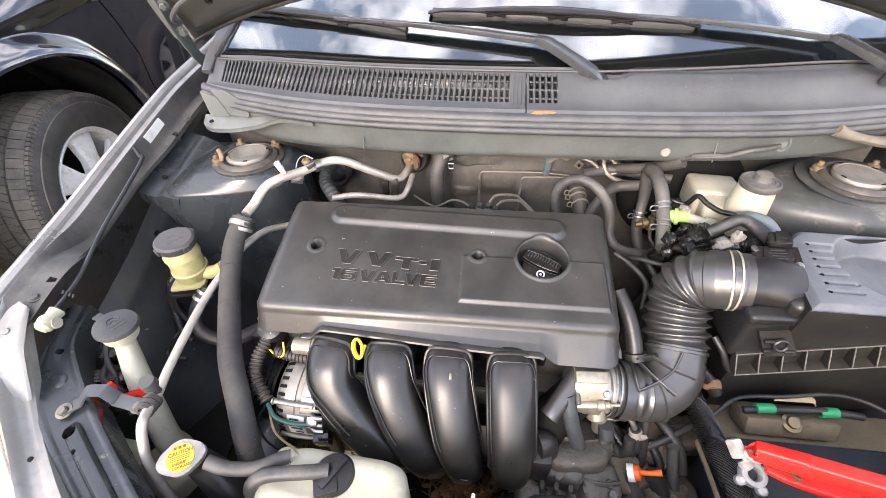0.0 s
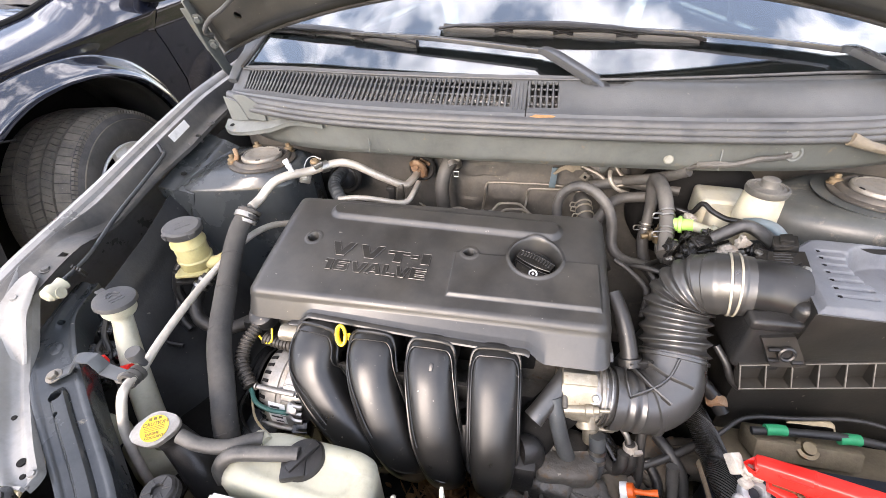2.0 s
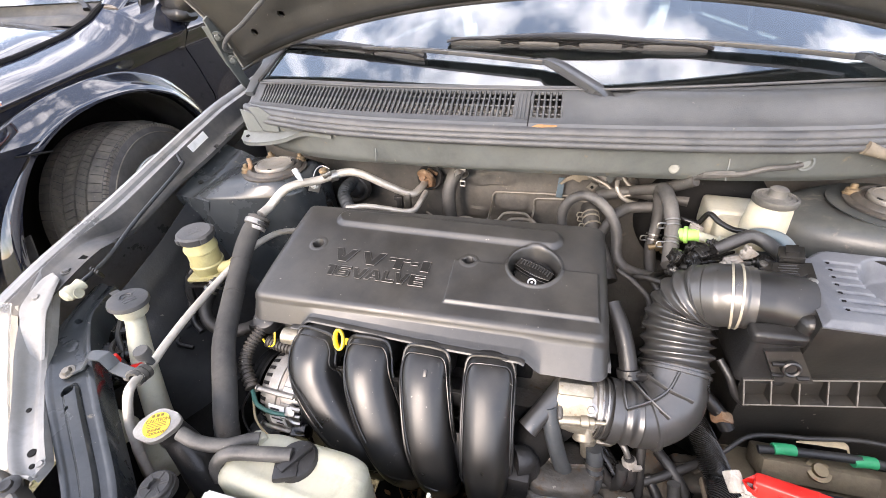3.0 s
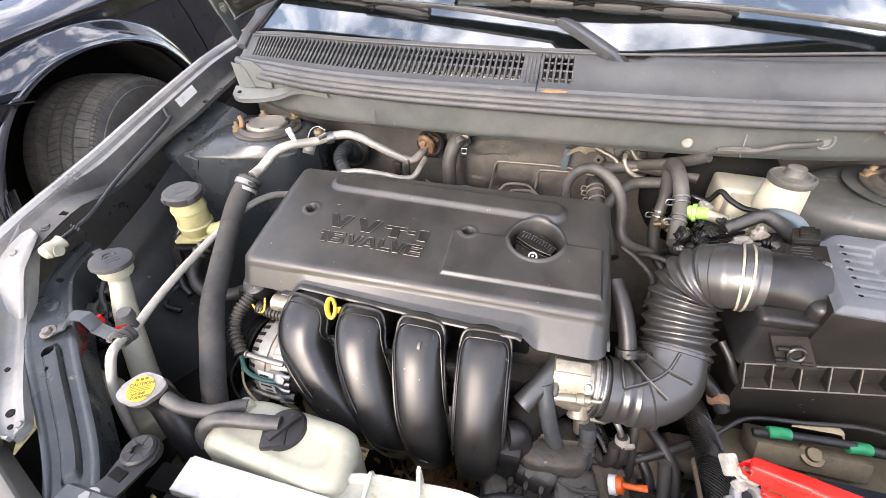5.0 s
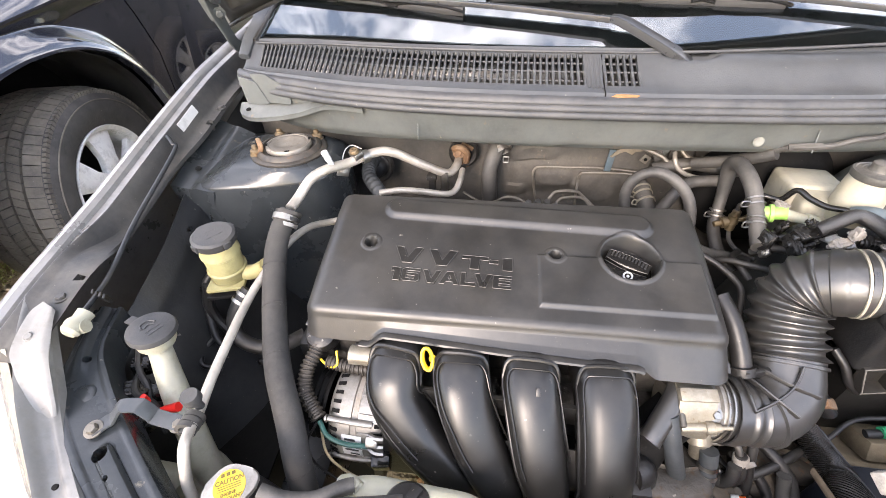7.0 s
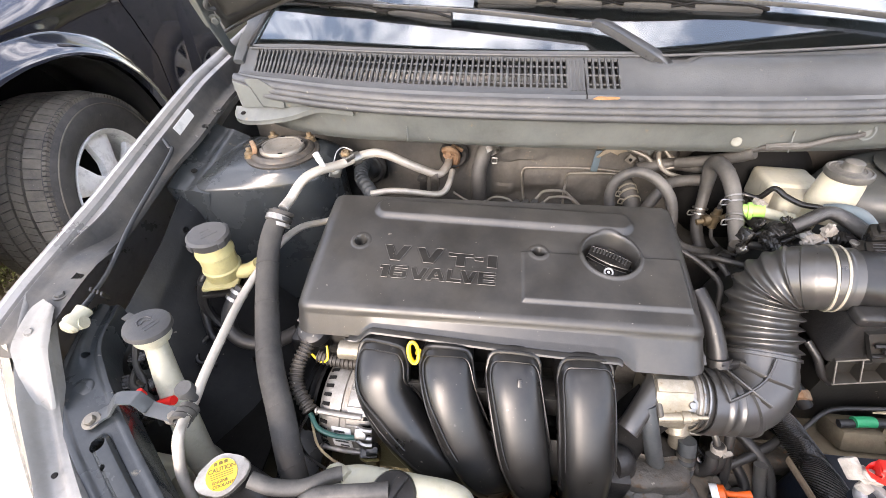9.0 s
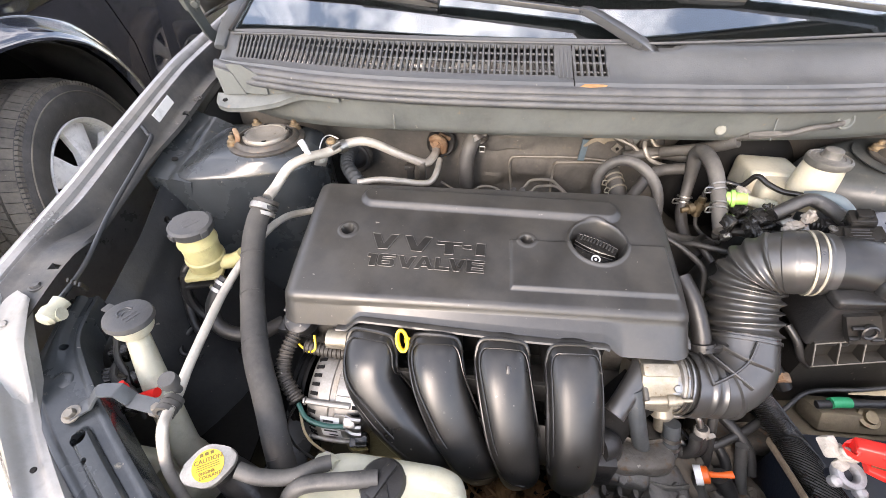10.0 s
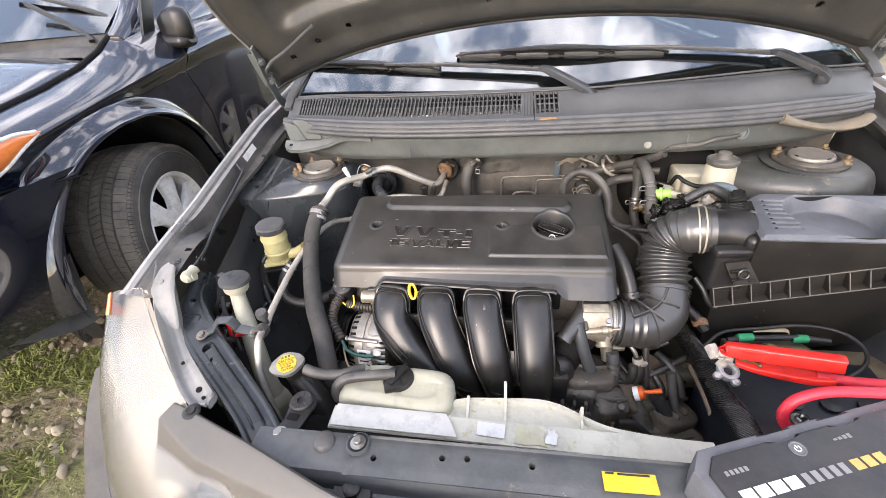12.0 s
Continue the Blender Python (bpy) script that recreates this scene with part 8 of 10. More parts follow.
lathe(bm, [(0.005, -0.018), (0.005, -0.004), (0.008, -0.003), (0.008, 0.0), (0.0100, 0.001), (0.0100, 0.010), (0.009, 0.0125), (0, 0.0125)], (-0.411, 0.232, 0.824), (0.05, -0.15, 1), 20)
part("service_cap", bm, "cap", lp, "black service cap")
bm = B()
for k in range(3):
    c = V(-0.4125, 0.222, 0.803) + V(0, -1, 0.15) * 0.007 * k
    lathe(bm, [(0.007, -0.003), (0.0115, -0.003), (0.0115, 0.003), (0.007, 0.003)], c, (0.1, -1, 0.15), 16)
part("rubber_grommet", bm, "hose", lp)

bp2 = thing("branch_pipe", "slim pale aluminium branch pipe behind the engine", "pipe")
bm = B()
sweep(bm, [(-0.30, 0.645, 0.842), (-0.262, 0.658, 0.842), (-0.22, 0.672, 0.832), (-0.185, 0.682, 0.823), (-0.168, 0.695, 0.823), (-0.160, 0.715, 0.833), (-0.158, 0.75, 0.838)], 0.006, 10)
part("tube", bm, "tube", bp2)
bm = B()
box(bm, (-0.190, 0.72, 0.828), (0.014, 0.012, 0.04), None, 0.003)
part("pipe_clip", bm, "steel", bp2)

bm = B()
lathe(bm, [(0.030, 0), (0.030, 0.006), (0.026, 0.010), (0.020, 0.006), (0, 0.006)], (-0.160, 0.800, 0.852), (0, -1, 0.1), 28)
part("oval_grommet", bm, "rubber", ac, "dark rubber grommet behind the fitting")
# grommet and ribbed heater stub on the firewall
gr = thing("firewall_grommet", "round black rubber grommet with a ribbed harness", "grommet")
bm = B()
lathe(bm, [(0.037, 0), (0.037, 0.008), (0.032, 0.013), (0.027, 0.008), (0.023, 0.010), (0.019, 0.022), (0.013, 0.026), (0, 0.026)], (-0.342, 0.786, 0.822), (0.1, -1, 0.1), 28)
part("boot", bm, "rubber", gr)
corrugated("harness", [(-0.342, 0.775, 0.84), (-0.342, 0.735, 0.842), (-0.334, 0.705, 0.838), (-0.312, 0.675, 0.832), (-0.288, 0.648, 0.815), (-0.275, 0.635, 0.79)], 0.0135, gr, "ribbed slate rubber harness", 0.011, "slate", 0.05)

# ---- firewall pipework ----
fp = thing("brake_pipes", "thin clipped steel brake pipes on the firewall", "pipes")
for pts, r in (([(-0.013, 0.70, 0.803), (-0.0145, 0.74, 0.80), (-0.0155, 0.785, 0.804), (-0.016, 0.797, 0.812), (-0.012, 0.80, 0.821), (-0.002, 0.80, 0.8245), (0.05, 0.80, 0.826), (0.113, 0.80, 0.827), (0.17, 0.80, 0.823), (0.225, 0.795, 0.82)], 0.0026),
               ([(0.068, 0.74, 0.765), (0.074, 0.785, 0.775), (0.077, 0.798, 0.790), (0.0765, 0.80, 0.806), (0.080, 0.80, 0.8125), (0.090, 0.80, 0.815), (0.162, 0.80, 0.817), (0.21, 0.797, 0.812)], 0.0026),
               ([(0.005, 0.70, 0.803), (0.013, 0.705, 0.815), (0.024, 0.712, 0.8215), (0.057, 0.715, 0.8215), (0.072, 0.716, 0.812), (0.105, 0.705, 0.785)], 0.0028),
               ([(0.021, 0.70, 0.797), (0.028, 0.705, 0.806), (0.038, 0.710, 0.8095), (0.070, 0.712, 0.8095), (0.088, 0.705, 0.796), (0.105, 0.70, 0.775)], 0.0028),
               ([(-0.030, 0.70, 0.798), (-0.048, 0.71, 0.803), (-0.070, 0.718, 0.8005), (-0.090, 0.72, 0.788), (-0.108, 0.722, 0.780), (-0.128, 0.726, 0.785), (-0.155, 0.735, 0.797)], 0.0024)):
    bm = B()
    sweep(bm, pts, r, 8)
    part("thin_pipe", bm, "thin_pipe", fp)
bm = B()
for c in ((-0.013, 0.697, 0.796), (0.004, 0.697, 0.796), (0.019, 0.697, 0.790), (-0.030, 0.698, 0.792)):
    box(bm, c, (0.012, 0.014, 0.014), pose(0, 0, 0, 20, 0, 10), 0.002)
    lathe(bm, [(0.004, 0), (0.004, 0.012), (0.0055, 0.012), (0.0055, 0.018), (0, 0.018)], c, (0.1, -0.4, 1), 10)
part("union", bm, "steel", fp, "small steel pipe unions")
bm = B()
box(bm, (0.128, 0.792, 0.848), (0.013, 0.004, 0.046), pose(0, 0, 0, 0, 3, 0), 0.001)
part("pipe_clip", bm, "blue", fp, "blue-grey strap clip")
fh = thing("heater_hose", "old grey heater hose fixed to the firewall", "hose")
bm = B()
sweep(bm, [(-0.09, 0.775, 0.885), (-0.098, 0.758, 0.868), (-0.105, 0.748, 0.84), (-0.104, 0.745, 0.80), (-0.10, 0.75, 0.75)], 0.015, 14)
part("tube", bm, "hose", fh)
bm = B()
lathe(bm, [(0.017, -0.006), (0.017, 0.006), (0.0155, 0.006), (0.0155, -0.006)], (-0.082, 0.765, 0.878), (0.4, -0.6, -0.6), 20)
box(bm, (-0.075, 0.758, 0.89), (0.012, 0.004, 0.012), pose(0, 0, 0, 0, 30, 0), 0.001)
part("spring_clip", bm, "steel", fh)

# small brackets, straps and wires under the lip
bk = thing("firewall_bracket", "dusty tan folded bracket screwed to the firewall", "bracket")
bm = B()
plate(bm, [(0.125, 0.858), (0.136, 0.872), (0.150, 0.880), (0.184, 0.879), (0.186, 0.872), (0.168, 0.870), (0.166, 0.863), (0.158, 0.866), (0.150, 0.871), (0.140, 0.866), (0.130, 0.856)], 0.003, Matrix.Translation((0, 0.788, 0)) @ Matrix(((1, 0, 0), (0, 0, -1), (0, 1, 0))).to_4x4(), 0.001)
part("fold", bm, mat("tan dust on steel", (0.21, 0.175, 0.125), 0.65, var=0.35, scale=40, bump=0.1), bk)
bm = B()
plate(bm, [(-0.008, -0.008), (0.008, -0.008), (0.008, 0.008), (-0.008, 0.008)], 0.0025, Matrix.Translation((0.190, 0.785, 0.857)) @ Euler((radians(90), radians(32), 0)).to_matrix().to_4x4(), 0.001)
tb_ = part("tab", bm, mat("dusty grey tab", (0.15, 0.135, 0.11), 0.6, var=0.3, scale=50, bump=0.08), bk, "dusty tab with a hole")
# tab's hole is a disc with shade as its colour
bm = B()
lathe(bm, [(0, 0.001), (0.003, 0.001), (0.003, -0.001)], (0.190, 0.7832, 0.857), (0, -1, 0), 14)
part("hole", bm, "dark", tb_)
st_ = thing("harness_strap", "dark dusty harness strap down the firewall", "strap")
bm = B()
sweep(bm, [(0.204, 0.792, 0.882), (0.210, 0.786, 0.868), (0.218, 0.783, 0.850), (0.226, 0.786, 0.832)], (0.009, 0.002), 10, 6, rsec(5, 10), up=(0, 1, 0))
part("strap", bm, "mount", st_)
fg = thing("cable_grommet", "dust-coated brown cable grommet with a clear pipe", "grommet")
bm = B()
lathe(bm, [(0.024, 0), (0.024, 0.004), (0.019, 0.008), (0.016, 0.009), (0.014, 0.004), (0, 0.004)], (0.256, 0.794, 0.864), (0, -1, 0.1), 28)
box(bm, (0.262, 0.786, 0.872), (0.016, 0.010, 0.022), pose(0, 0, 0, 0, 8, 0), 0.003)
part("disc", bm, "mount", fg)
bm = B()
sweep(bm, [(0.236, 0.778, 0.876), (0.235, 0.765, 0.868), (0.243, 0.760, 0.854), (0.260, 0.758, 0.843), (0.289, 0.757, 0.837), (0.318, 0.756, 0.843)], 0.0042, 10)
part("pipe", bm, "tube", fg, "pale pipe")
for k in (0, 1):
    bm = B()
    sweep(bm, [(0.298 + 0.008 * k, 0.770, 0.834), (0.307 + 0.008 * k, 0.771, 0.855), (0.319 + 0.008 * k, 0.774, 0.884)], 0.0017, 8)
    part("wire", bm, "tan", fg, "dusty tan wire")
bm = B()
for a, b in (((-0.080, 0.868), (-0.070, 0.868)), ((-0.070, 0.868), (-0.070, 0.857)), ((-0.070, 0.857), (-0.080, 0.857)), ((-0.080, 0.857), (-0.080, 0.868))):
    sweep(bm, [(a[0], 0.752, a[1]), (b[0], 0.752, b[1])], 0.0012, 6, 1)
part("clip_loop", bm, "steel", fh, "square wire clip")
pcl = thing("pipe_holder", "black plastic pipe holder on the firewall", "clip")
bm = B()
box(bm, (-0.218, 0.742, 0.812), (0.014, 0.012, 0.040), None, 0.002)
box(bm, (-0.218, 0.736, 0.826), (0.020, 0.010, 0.010), None, 0.002)
part("holder", bm, "rubber", pcl)

lh = thing("vacuum_hose", "looped grey rubber vacuum hose behind the engine cover", "hose")
bm = B()
sweep(bm, [(0.150, 0.655, 0.765), (0.139, 0.664, 0.81), (0.1325, 0.672, 0.845), (0.140, 0.673, 0.874), (0.162, 0.668, 0.8925), (0.186, 0.656, 0.8925), (0.206, 0.641, 0.881), (0.220, 0.631, 0.861), (0.2275, 0.624, 0.835), (0.230, 0.615, 0.811), (0.240, 0.603, 0.795), (0.262, 0.600, 0.784), (0.300, 0.600, 0.777), (0.33, 0.60, 0.77)], 0.0092, 14)
part("tube", bm, "hose", lh)
lh2 = thing("heater_hose", "clamped grey heater hose behind the engine", "hose")
bm = B()
sweep(bm, [(0.192, 0.80, 0.800), (0.194, 0.775, 0.800), (0.196, 0.75, 0.793), (0.205, 0.722, 0.773), (0.222, 0.69, 0.745), (0.235, 0.65, 0.72)], 0.0165, 16)
part("tube", bm, "hose", lh2)
for c in ((0.1945, 0.770, 0.799), (0.1955, 0.757, 0.796), (0.199, 0.742, 0.788)):
    bm = B()
    lathe(bm, [(0.018, -0.002), (0.018, 0.002), (0.0165, 0.002), (0.0165, -0.002)], c, (0.15, -0.9, -0.3), 24)
    sweep(bm, [V(*c) + V(-0.016, -0.004, 0.006), V(*c) + V(-0.025, -0.006, 0.008), V(*c) + V(-0.027, -0.008, 0.0), V(*c) + V(-0.018, -0.006, -0.003)], 0.0014, 6)
    part("spring_clip", bm, "clampband", lh2)
bm = B()
sweep(bm, [(0.204, 0.690, 0.765), (0.211, 0.700, 0.792), (0.223, 0.705, 0.820), (0.236, 0.712, 0.838), (0.256, 0.722, 0.846), (0.280, 0.722, 0.850), (0.305, 0.722, 0.852)], 0.0105, 12)
sweep(bm, [(0.20, 0.77, 0.845), (0.26, 0.77, 0.858), (0.31, 0.755, 0.86), (0.36, 0.74, 0.86)], 0.012, 12)
part("cross_hose", bm, "hose", lh2, "dusty crossing hose")

bh = thing("brake_servo_hose", "upturned grey rubber hose with spring clips", "hose")
bm = B()
sweep(bm, [(0.3015, 0.686, 0.805), (0.3050, 0.700, 0.832), (0.3045, 0.708, 0.865), (0.300, 0.706, 0.890), (0.299, 0.690, 0.9035), (0.301, 0.662, 0.9035), (0.303, 0.632, 0.893), (0.304, 0.606, 0.874), (0.300, 0.575, 0.857), (0.293, 0.540, 0.846)], [0.0095, 0.010, 0.012, 0.012, 0.012, 0.0118, 0.0118, 0.0115, 0.0112, 0.011], 14)
part("tube", bm, "hose", bh)
bm = B()
sweep(bm, [(0.3015, 0.686, 0.806), (0.299, 0.676, 0.79), (0.298, 0.655, 0.775), (0.302, 0.63, 0.76), (0.318, 0.60, 0.745)], 0.0105, 12)
part("lower_hose", bm, "rubber", bh, "black lower hose")
for c, d in (((0.302, 0.688, 0.808), (0.1, 0.4, 1)), ((0.304, 0.612, 0.879), (0.05, -0.8, -0.6)), ((0.301, 0.583, 0.861), (-0.15, -0.8, -0.5))):
    bm = B()
    for k in (-0.0045, 0.0045):
        lathe(bm, [(0.0132, -0.0013), (0.0132, 0.0013), (0.0118, 0.0013), (0.0118, -0.0013)], V(*c) + V(*d).normalized() * k, d, 20)
    sweep(bm, [V(*c) + V(-0.011, -0.006, 0.004), V(*c) + V(-0.022, -0.008, 0.004), V(*c) + V(-0.022, -0.009, -0.004), V(*c) + V(-0.011, -0.007, -0.005)], 0.0013, 6)
    part("spring_clip", bm, "steel", bh)

gv = thing("purge_valve", "lime green plastic valve with a brass stub", "valve")
bm = B()
lathe(bm, [(0.011, 0), (0.011, 0.014), (0.014, 0.015), (0.014, 0.020), (0.010, 0.021), (0.010, 0.034), (0.0115, 0.036), (0, 0.036)], (0.307, 0.601, 0.866), (1, -0.32, 0.25), 20)
part("body", bm, "lime", gv)
bm = B()
lathe(bm, [(0.008, 0), (0.008, 0.03), (0.011, 0.031), (0.011, 0.045), (0.006, 0.046), (0.006, 0.06), (0, 0.06)], (0.335, 0.590, 0.874), (1, -0.2, -0.2), 16)
part("clear_stub", bm, "milky", gv)
bm = B()
lathe(bm, [(0.006, 0), (0.006, 0.012), (0.010, 0.013), (0.010, 0.022), (0.005, 0.023), (0.005, 0.034), (0, 0.034)], (0.325, 0.668, 0.806), (-1, -0.1, -0.25), 12)
sweep(bm, [(0.322, 0.668, 0.808), (0.33, 0.662, 0.812), (0.338, 0.655, 0.825)], 0.005, 8)
lathe(bm, [(0.0055, -0.020), (0.0075, -0.018), (0.0075, -0.006), (0.0095, -0.005), (0.0095, 0.008), (0.007, 0.009), (0.007, 0.018), (0.005, 0.020), (0, 0.020)], (0.322, 0.668, 0.806), (0.05, 0.1, 1), 12)
part("brass_stub", bm, "brass", gv, "brass tee piece")
bm = B()
sweep(bm, [(0.322, 0.669, 0.824), (0.321, 0.668, 0.838), (0.325, 0.655, 0.846), (0.320, 0.630, 0.850), (0.312, 0.612, 0.853)], 0.0032, 8)
part("thin_hose", bm, "hose", gv, "thin grey hose")
bm = B()
sweep(bm, [(0.322, 0.667, 0.788), (0.325, 0.655, 0.77), (0.335, 0.63, 0.765), (0.35, 0.61, 0.768)], 0.0034, 8)
part("thin_hose", bm, "hose", gv, "thin grey hose")

# ---- brake fluid reservoir and master cylinder ----
bf = thing("brake_fluid_reservoir", "cream plastic brake fluid reservoir with a grey cap", "reservoir")
bm = B()
box(bm, (0.405, 0.668, 0.868), (0.080, 0.078, 0.052), pose(0, 0, 0, -4, 0, -6), 0.009, 3)
box(bm, (0.400, 0.622, 0.862), (0.062, 0.060, 0.060), pose(0, 0, 0, 0, 0, -10), 0.012, 3)
lathe(bm, [(0.0, 0.0), (0.023, 0.0), (0.028, 0.006), (0.0295, 0.03), (0.0275, 0.06), (0.025, 0.075)], (0.420, 0.590, 0.868), (0, 0, 1), 32)
part("tank", bm, "cream", bf, "cream translucent tank")
bm = B()
lathe(bm, [(0.025, -0.010), (0.0280, -0.008), (0.0290, -0.003), (0.0280, 0.001), (0.025, 0.0025), (0.0235, 0.0012), (0.0185, 0.003), (0.017, 0.002), (0.0130, 0.003), (0.0120, 0.006), (0.0115, 0.013), (0.0095, 0.0145), (0, 0.0145)], (0.420, 0.588, 0.948), (0, 0, 1), 48)
part("screw_cap", bm, mat("dusty grey cap", (0.07, 0.068, 0.062), 0.5, var=0.3, dust=(0.36, 0.33, 0.28), dust_amt=0.4, bump=0.06), bf, "dusty grey knobbed screw cap")
bm = B()
box(bm, (0.3665, 0.642, 0.882), (0.004, 0.009, 0.005), None, 0.001)
part("warning_label", bm, "red", bf, "small red mark")
mc = thing("master_cylinder", "grimy brake master cylinder and black servo", "master cylinder")
bm = B()
lathe(bm, [(0.016, 0), (0.018, 0.02), (0.018, 0.15), (0.022, 0.152), (0.022, 0.17)], (0.385, 0.54, 0.81), (0, 1, 0.05), 20)
part("cylinder", bm, "alu_dirty", mc)
bm = B()
lathe(bm, [(0, 0), (0.03, 0.0), (0.10, 0.02), (0.118, 0.04), (0.12, 0.06), (0.11, 0.08)], (0.40, 0.725, 0.805), (0, 1, 0.05), 40)
part("servo", bm, "dark", mc)
# bundled cables and plugs around the reservoir
def connector(bm, m, size):
    """A moulded plug: stepped body, three ribs, a latch on top and a round cable boot."""
    a, b, c = size
    box(bm, (0, 0, 0), (a * 0.70, b * 0.95, c * 0.90), m, 0.0018)
    box(bm, (0, 0, 0), (a * 0.34, b * 0.74, c * 0.74), m @ Matrix.Translation((a * 0.40, 0, 0)), 0.0014)
    for k in range(3):
        box(bm, (0, 0, 0), (0.0014, b * 1.02, c * 0.98), m @ Matrix.Translation((a * (-0.28 + 0.15 * k), 0, 0)), 0.0004, 1)
    box(bm, (0, 0, 0), (a * 0.42, b * 0.34, 0.003), m @ Matrix.Translation((a * 0.04, 0, c * 0.5)), 0.0008, 1)
    lathe(bm, [(min(b, c) * 0.40, 0), (min(b, c) * 0.40, a * 0.10), (min(b, c) * 0.30, a * 0.14), (min(b, c) * 0.30, a * 0.26), (0, a * 0.26)], m @ V(-a * 0.35, 0, 0), m.to_3x3() @ V(-1, 0, 0), 12)


wl = thing("wiring_harness", "taped black wiring harness with plugs beside the reservoir", "wiring harness")
for pts, r, m_ in (([(0.305, 0.645, 0.878), (0.325, 0.628, 0.880), (0.343, 0.62, 0.880), (0.351, 0.61, 0.903), (0.361, 0.592, 0.900), (0.375, 0.575, 0.898), (0.390, 0.558, 0.903), (0.396, 0.55, 0.895)], 0.0042, "gloss"),
                   ([(0.345, 0.530, 0.888), (0.362, 0.532, 0.900), (0.382, 0.536, 0.910), (0.398, 0.53, 0.908), (0.408, 0.51, 0.905), (0.410, 0.49, 0.906)], 0.0095, "loom"),
                   ([(0.392, 0.556, 0.902), (0.406, 0.545, 0.910), (0.420, 0.530, 0.911), (0.427, 0.512, 0.902), (0.424, 0.498, 0.893)], 0.0085, "blue"),
                   ([(0.312, 0.565, 0.842), (0.33, 0.56, 0.852), (0.352, 0.556, 0.855), (0.37, 0.55, 0.85)], 0.007, "black"),
                   ([(0.300, 0.56, 0.82), (0.315, 0.55, 0.838), (0.34, 0.54, 0.84), (0.36, 0.53, 0.83)], 0.006, "rubber"),
                   ([(0.33, 0.58, 0.84), (0.345, 0.57, 0.86), (0.36, 0.575, 0.862), (0.375, 0.56, 0.85)], 0.0045, "rubber"),
                   ([(0.29, 0.52, 0.80), (0.28, 0.54, 0.81), (0.285, 0.57, 0.80), (0.31, 0.60, 0.79)], 0.005, "rubber"),
                   ([(0.245, 0.56, 0.80), (0.262, 0.545, 0.815), (0.285, 0.53, 0.82), (0.31, 0.52, 0.82)], 0.0045, "rubber"),
                   ([(0.225, 0.55, 0.82), (0.25, 0.53, 0.812), (0.27, 0.50, 0.80), (0.26, 0.46, 0.78)], 0.0045, "rubber")):
    bm = B()
    sweep(bm, pts, r, 10)
    part("cable", bm, m_, wl)
for c, s, e, m_ in (((0.345, 0.560, 0.862), (0.024, 0.016, 0.014), (10, 15, 20), "black"), ((0.325, 0.565, 0.85), (0.018, 0.014, 0.012), (20, 0, -20), "black"), ((0.372, 0.535, 0.872), (0.018, 0.018, 0.014), (0, 20, 40), "alu"), ((0.388, 0.528, 0.866), (0.026, 0.012, 0.006), (30, 0, 10), "steel"), ((0.30, 0.535, 0.84), (0.012, 0.01, 0.014), (10, 20, 0), "steel"), ((0.336, 0.576, 0.858), (0.012, 0.014, 0.010), (0, 0, 30), "black"), ((0.358, 0.556, 0.868), (0.014, 0.010, 0.010), (0, 10, 50), "black"), ((0.31, 0.55, 0.835), (0.02, 0.014, 0.014), (0, 30, 10), "black"), ((0.40, 0.505, 0.885), (0.026, 0.018, 0.02), (10, 0, -20), "black"), ((0.330, 0.530, 0.878), (0.030, 0.020, 0.016), (15, -10, 25), "gloss"), ((0.345, 0.538, 0.890), (0.022, 0.014, 0.010), (5, 20, -15), "gloss"), ((0.318, 0.520, 0.868), (0.020, 0.030, 0.014), (20, 10, 5), "gloss"), ((0.322, 0.508, 0.862), (0.012, 0.03, 0.02), (30, 0, 10), "gloss"), ((0.352, 0.528, 0.880), (0.034, 0.004, 0.006), (0, -15, 12), "gloss"), ((0.338, 0.516, 0.874), (0.03, 0.005, 0.005), (0, 10, 30), "gloss"), ((0.340, 0.50, 0.862), (0.036, 0.024, 0.02), (10, 0, 10), "gloss"), ((0.300, 0.545, 0.855), (0.018, 0.018, 0.03), (0, 15, 20), "gloss"), ((0.357, 0.503, 0.886), (0.024, 0.014, 0.010), (20, -10, 15), "corroded"), ((0.371, 0.505, 0.902), (0.010, 0.010, 0.018), (0, 10, 0), "corroded"), ((0.378, 0.512, 0.896), (0.022, 0.016, 0.004), (10, 0, 30), "corroded"), ((0.336, 0.60, 0.880), (0.014, 0.02, 0.012), (0, 0, 20), "corroded"), ((0.322, 0.56, 0.868), (0.010, 0.010, 0.022), (10, 15, 0), "gloss")):
    bm = B()
    connector(bm, Matrix.Translation(c) @ pose(0, 0, 0, *e), s)
    part("plug", bm, m_, wl)
bm = B()
sweep(bm, [(0.330, 0.685, 0.925), (0.350, 0.664, 0.945), (0.375, 0.659, 0.949), (0.40, 0.659, 0.952), (0.43, 0.660, 0.962), (0.455, 0.665, 0.963), (0.478, 0.674, 0.965)], 0.0045, 8)
sweep(bm, [(0.345, 0.664, 0.944), (0.365, 0.659, 0.949), (0.385, 0.659, 0.950)], (0.003, 0.006), 8)
sweep(bm, [(0.26, 0.75, 0.87), (0.30, 0.72, 0.892), (0.325, 0.69, 0.915), (0.340, 0.675, 0.930)], 0.010, 10)
part("lip_cable", bm, "hose", wl, "dusty cable clipped to the firewall lip")
bm = B()
for pts in ([(0.18, 0.785, 0.88), (0.215, 0.775, 0.868), (0.24, 0.765, 0.85), (0.275, 0.76, 0.862)], [(0.24, 0.79, 0.89), (0.262, 0.775, 0.868), (0.30, 0.77, 0.87)]):
    sweep(bm, pts, 0.0045, 8)
part("thin_cable", bm, "thin_pipe", wl, "dusty thin cables")
bm = B()
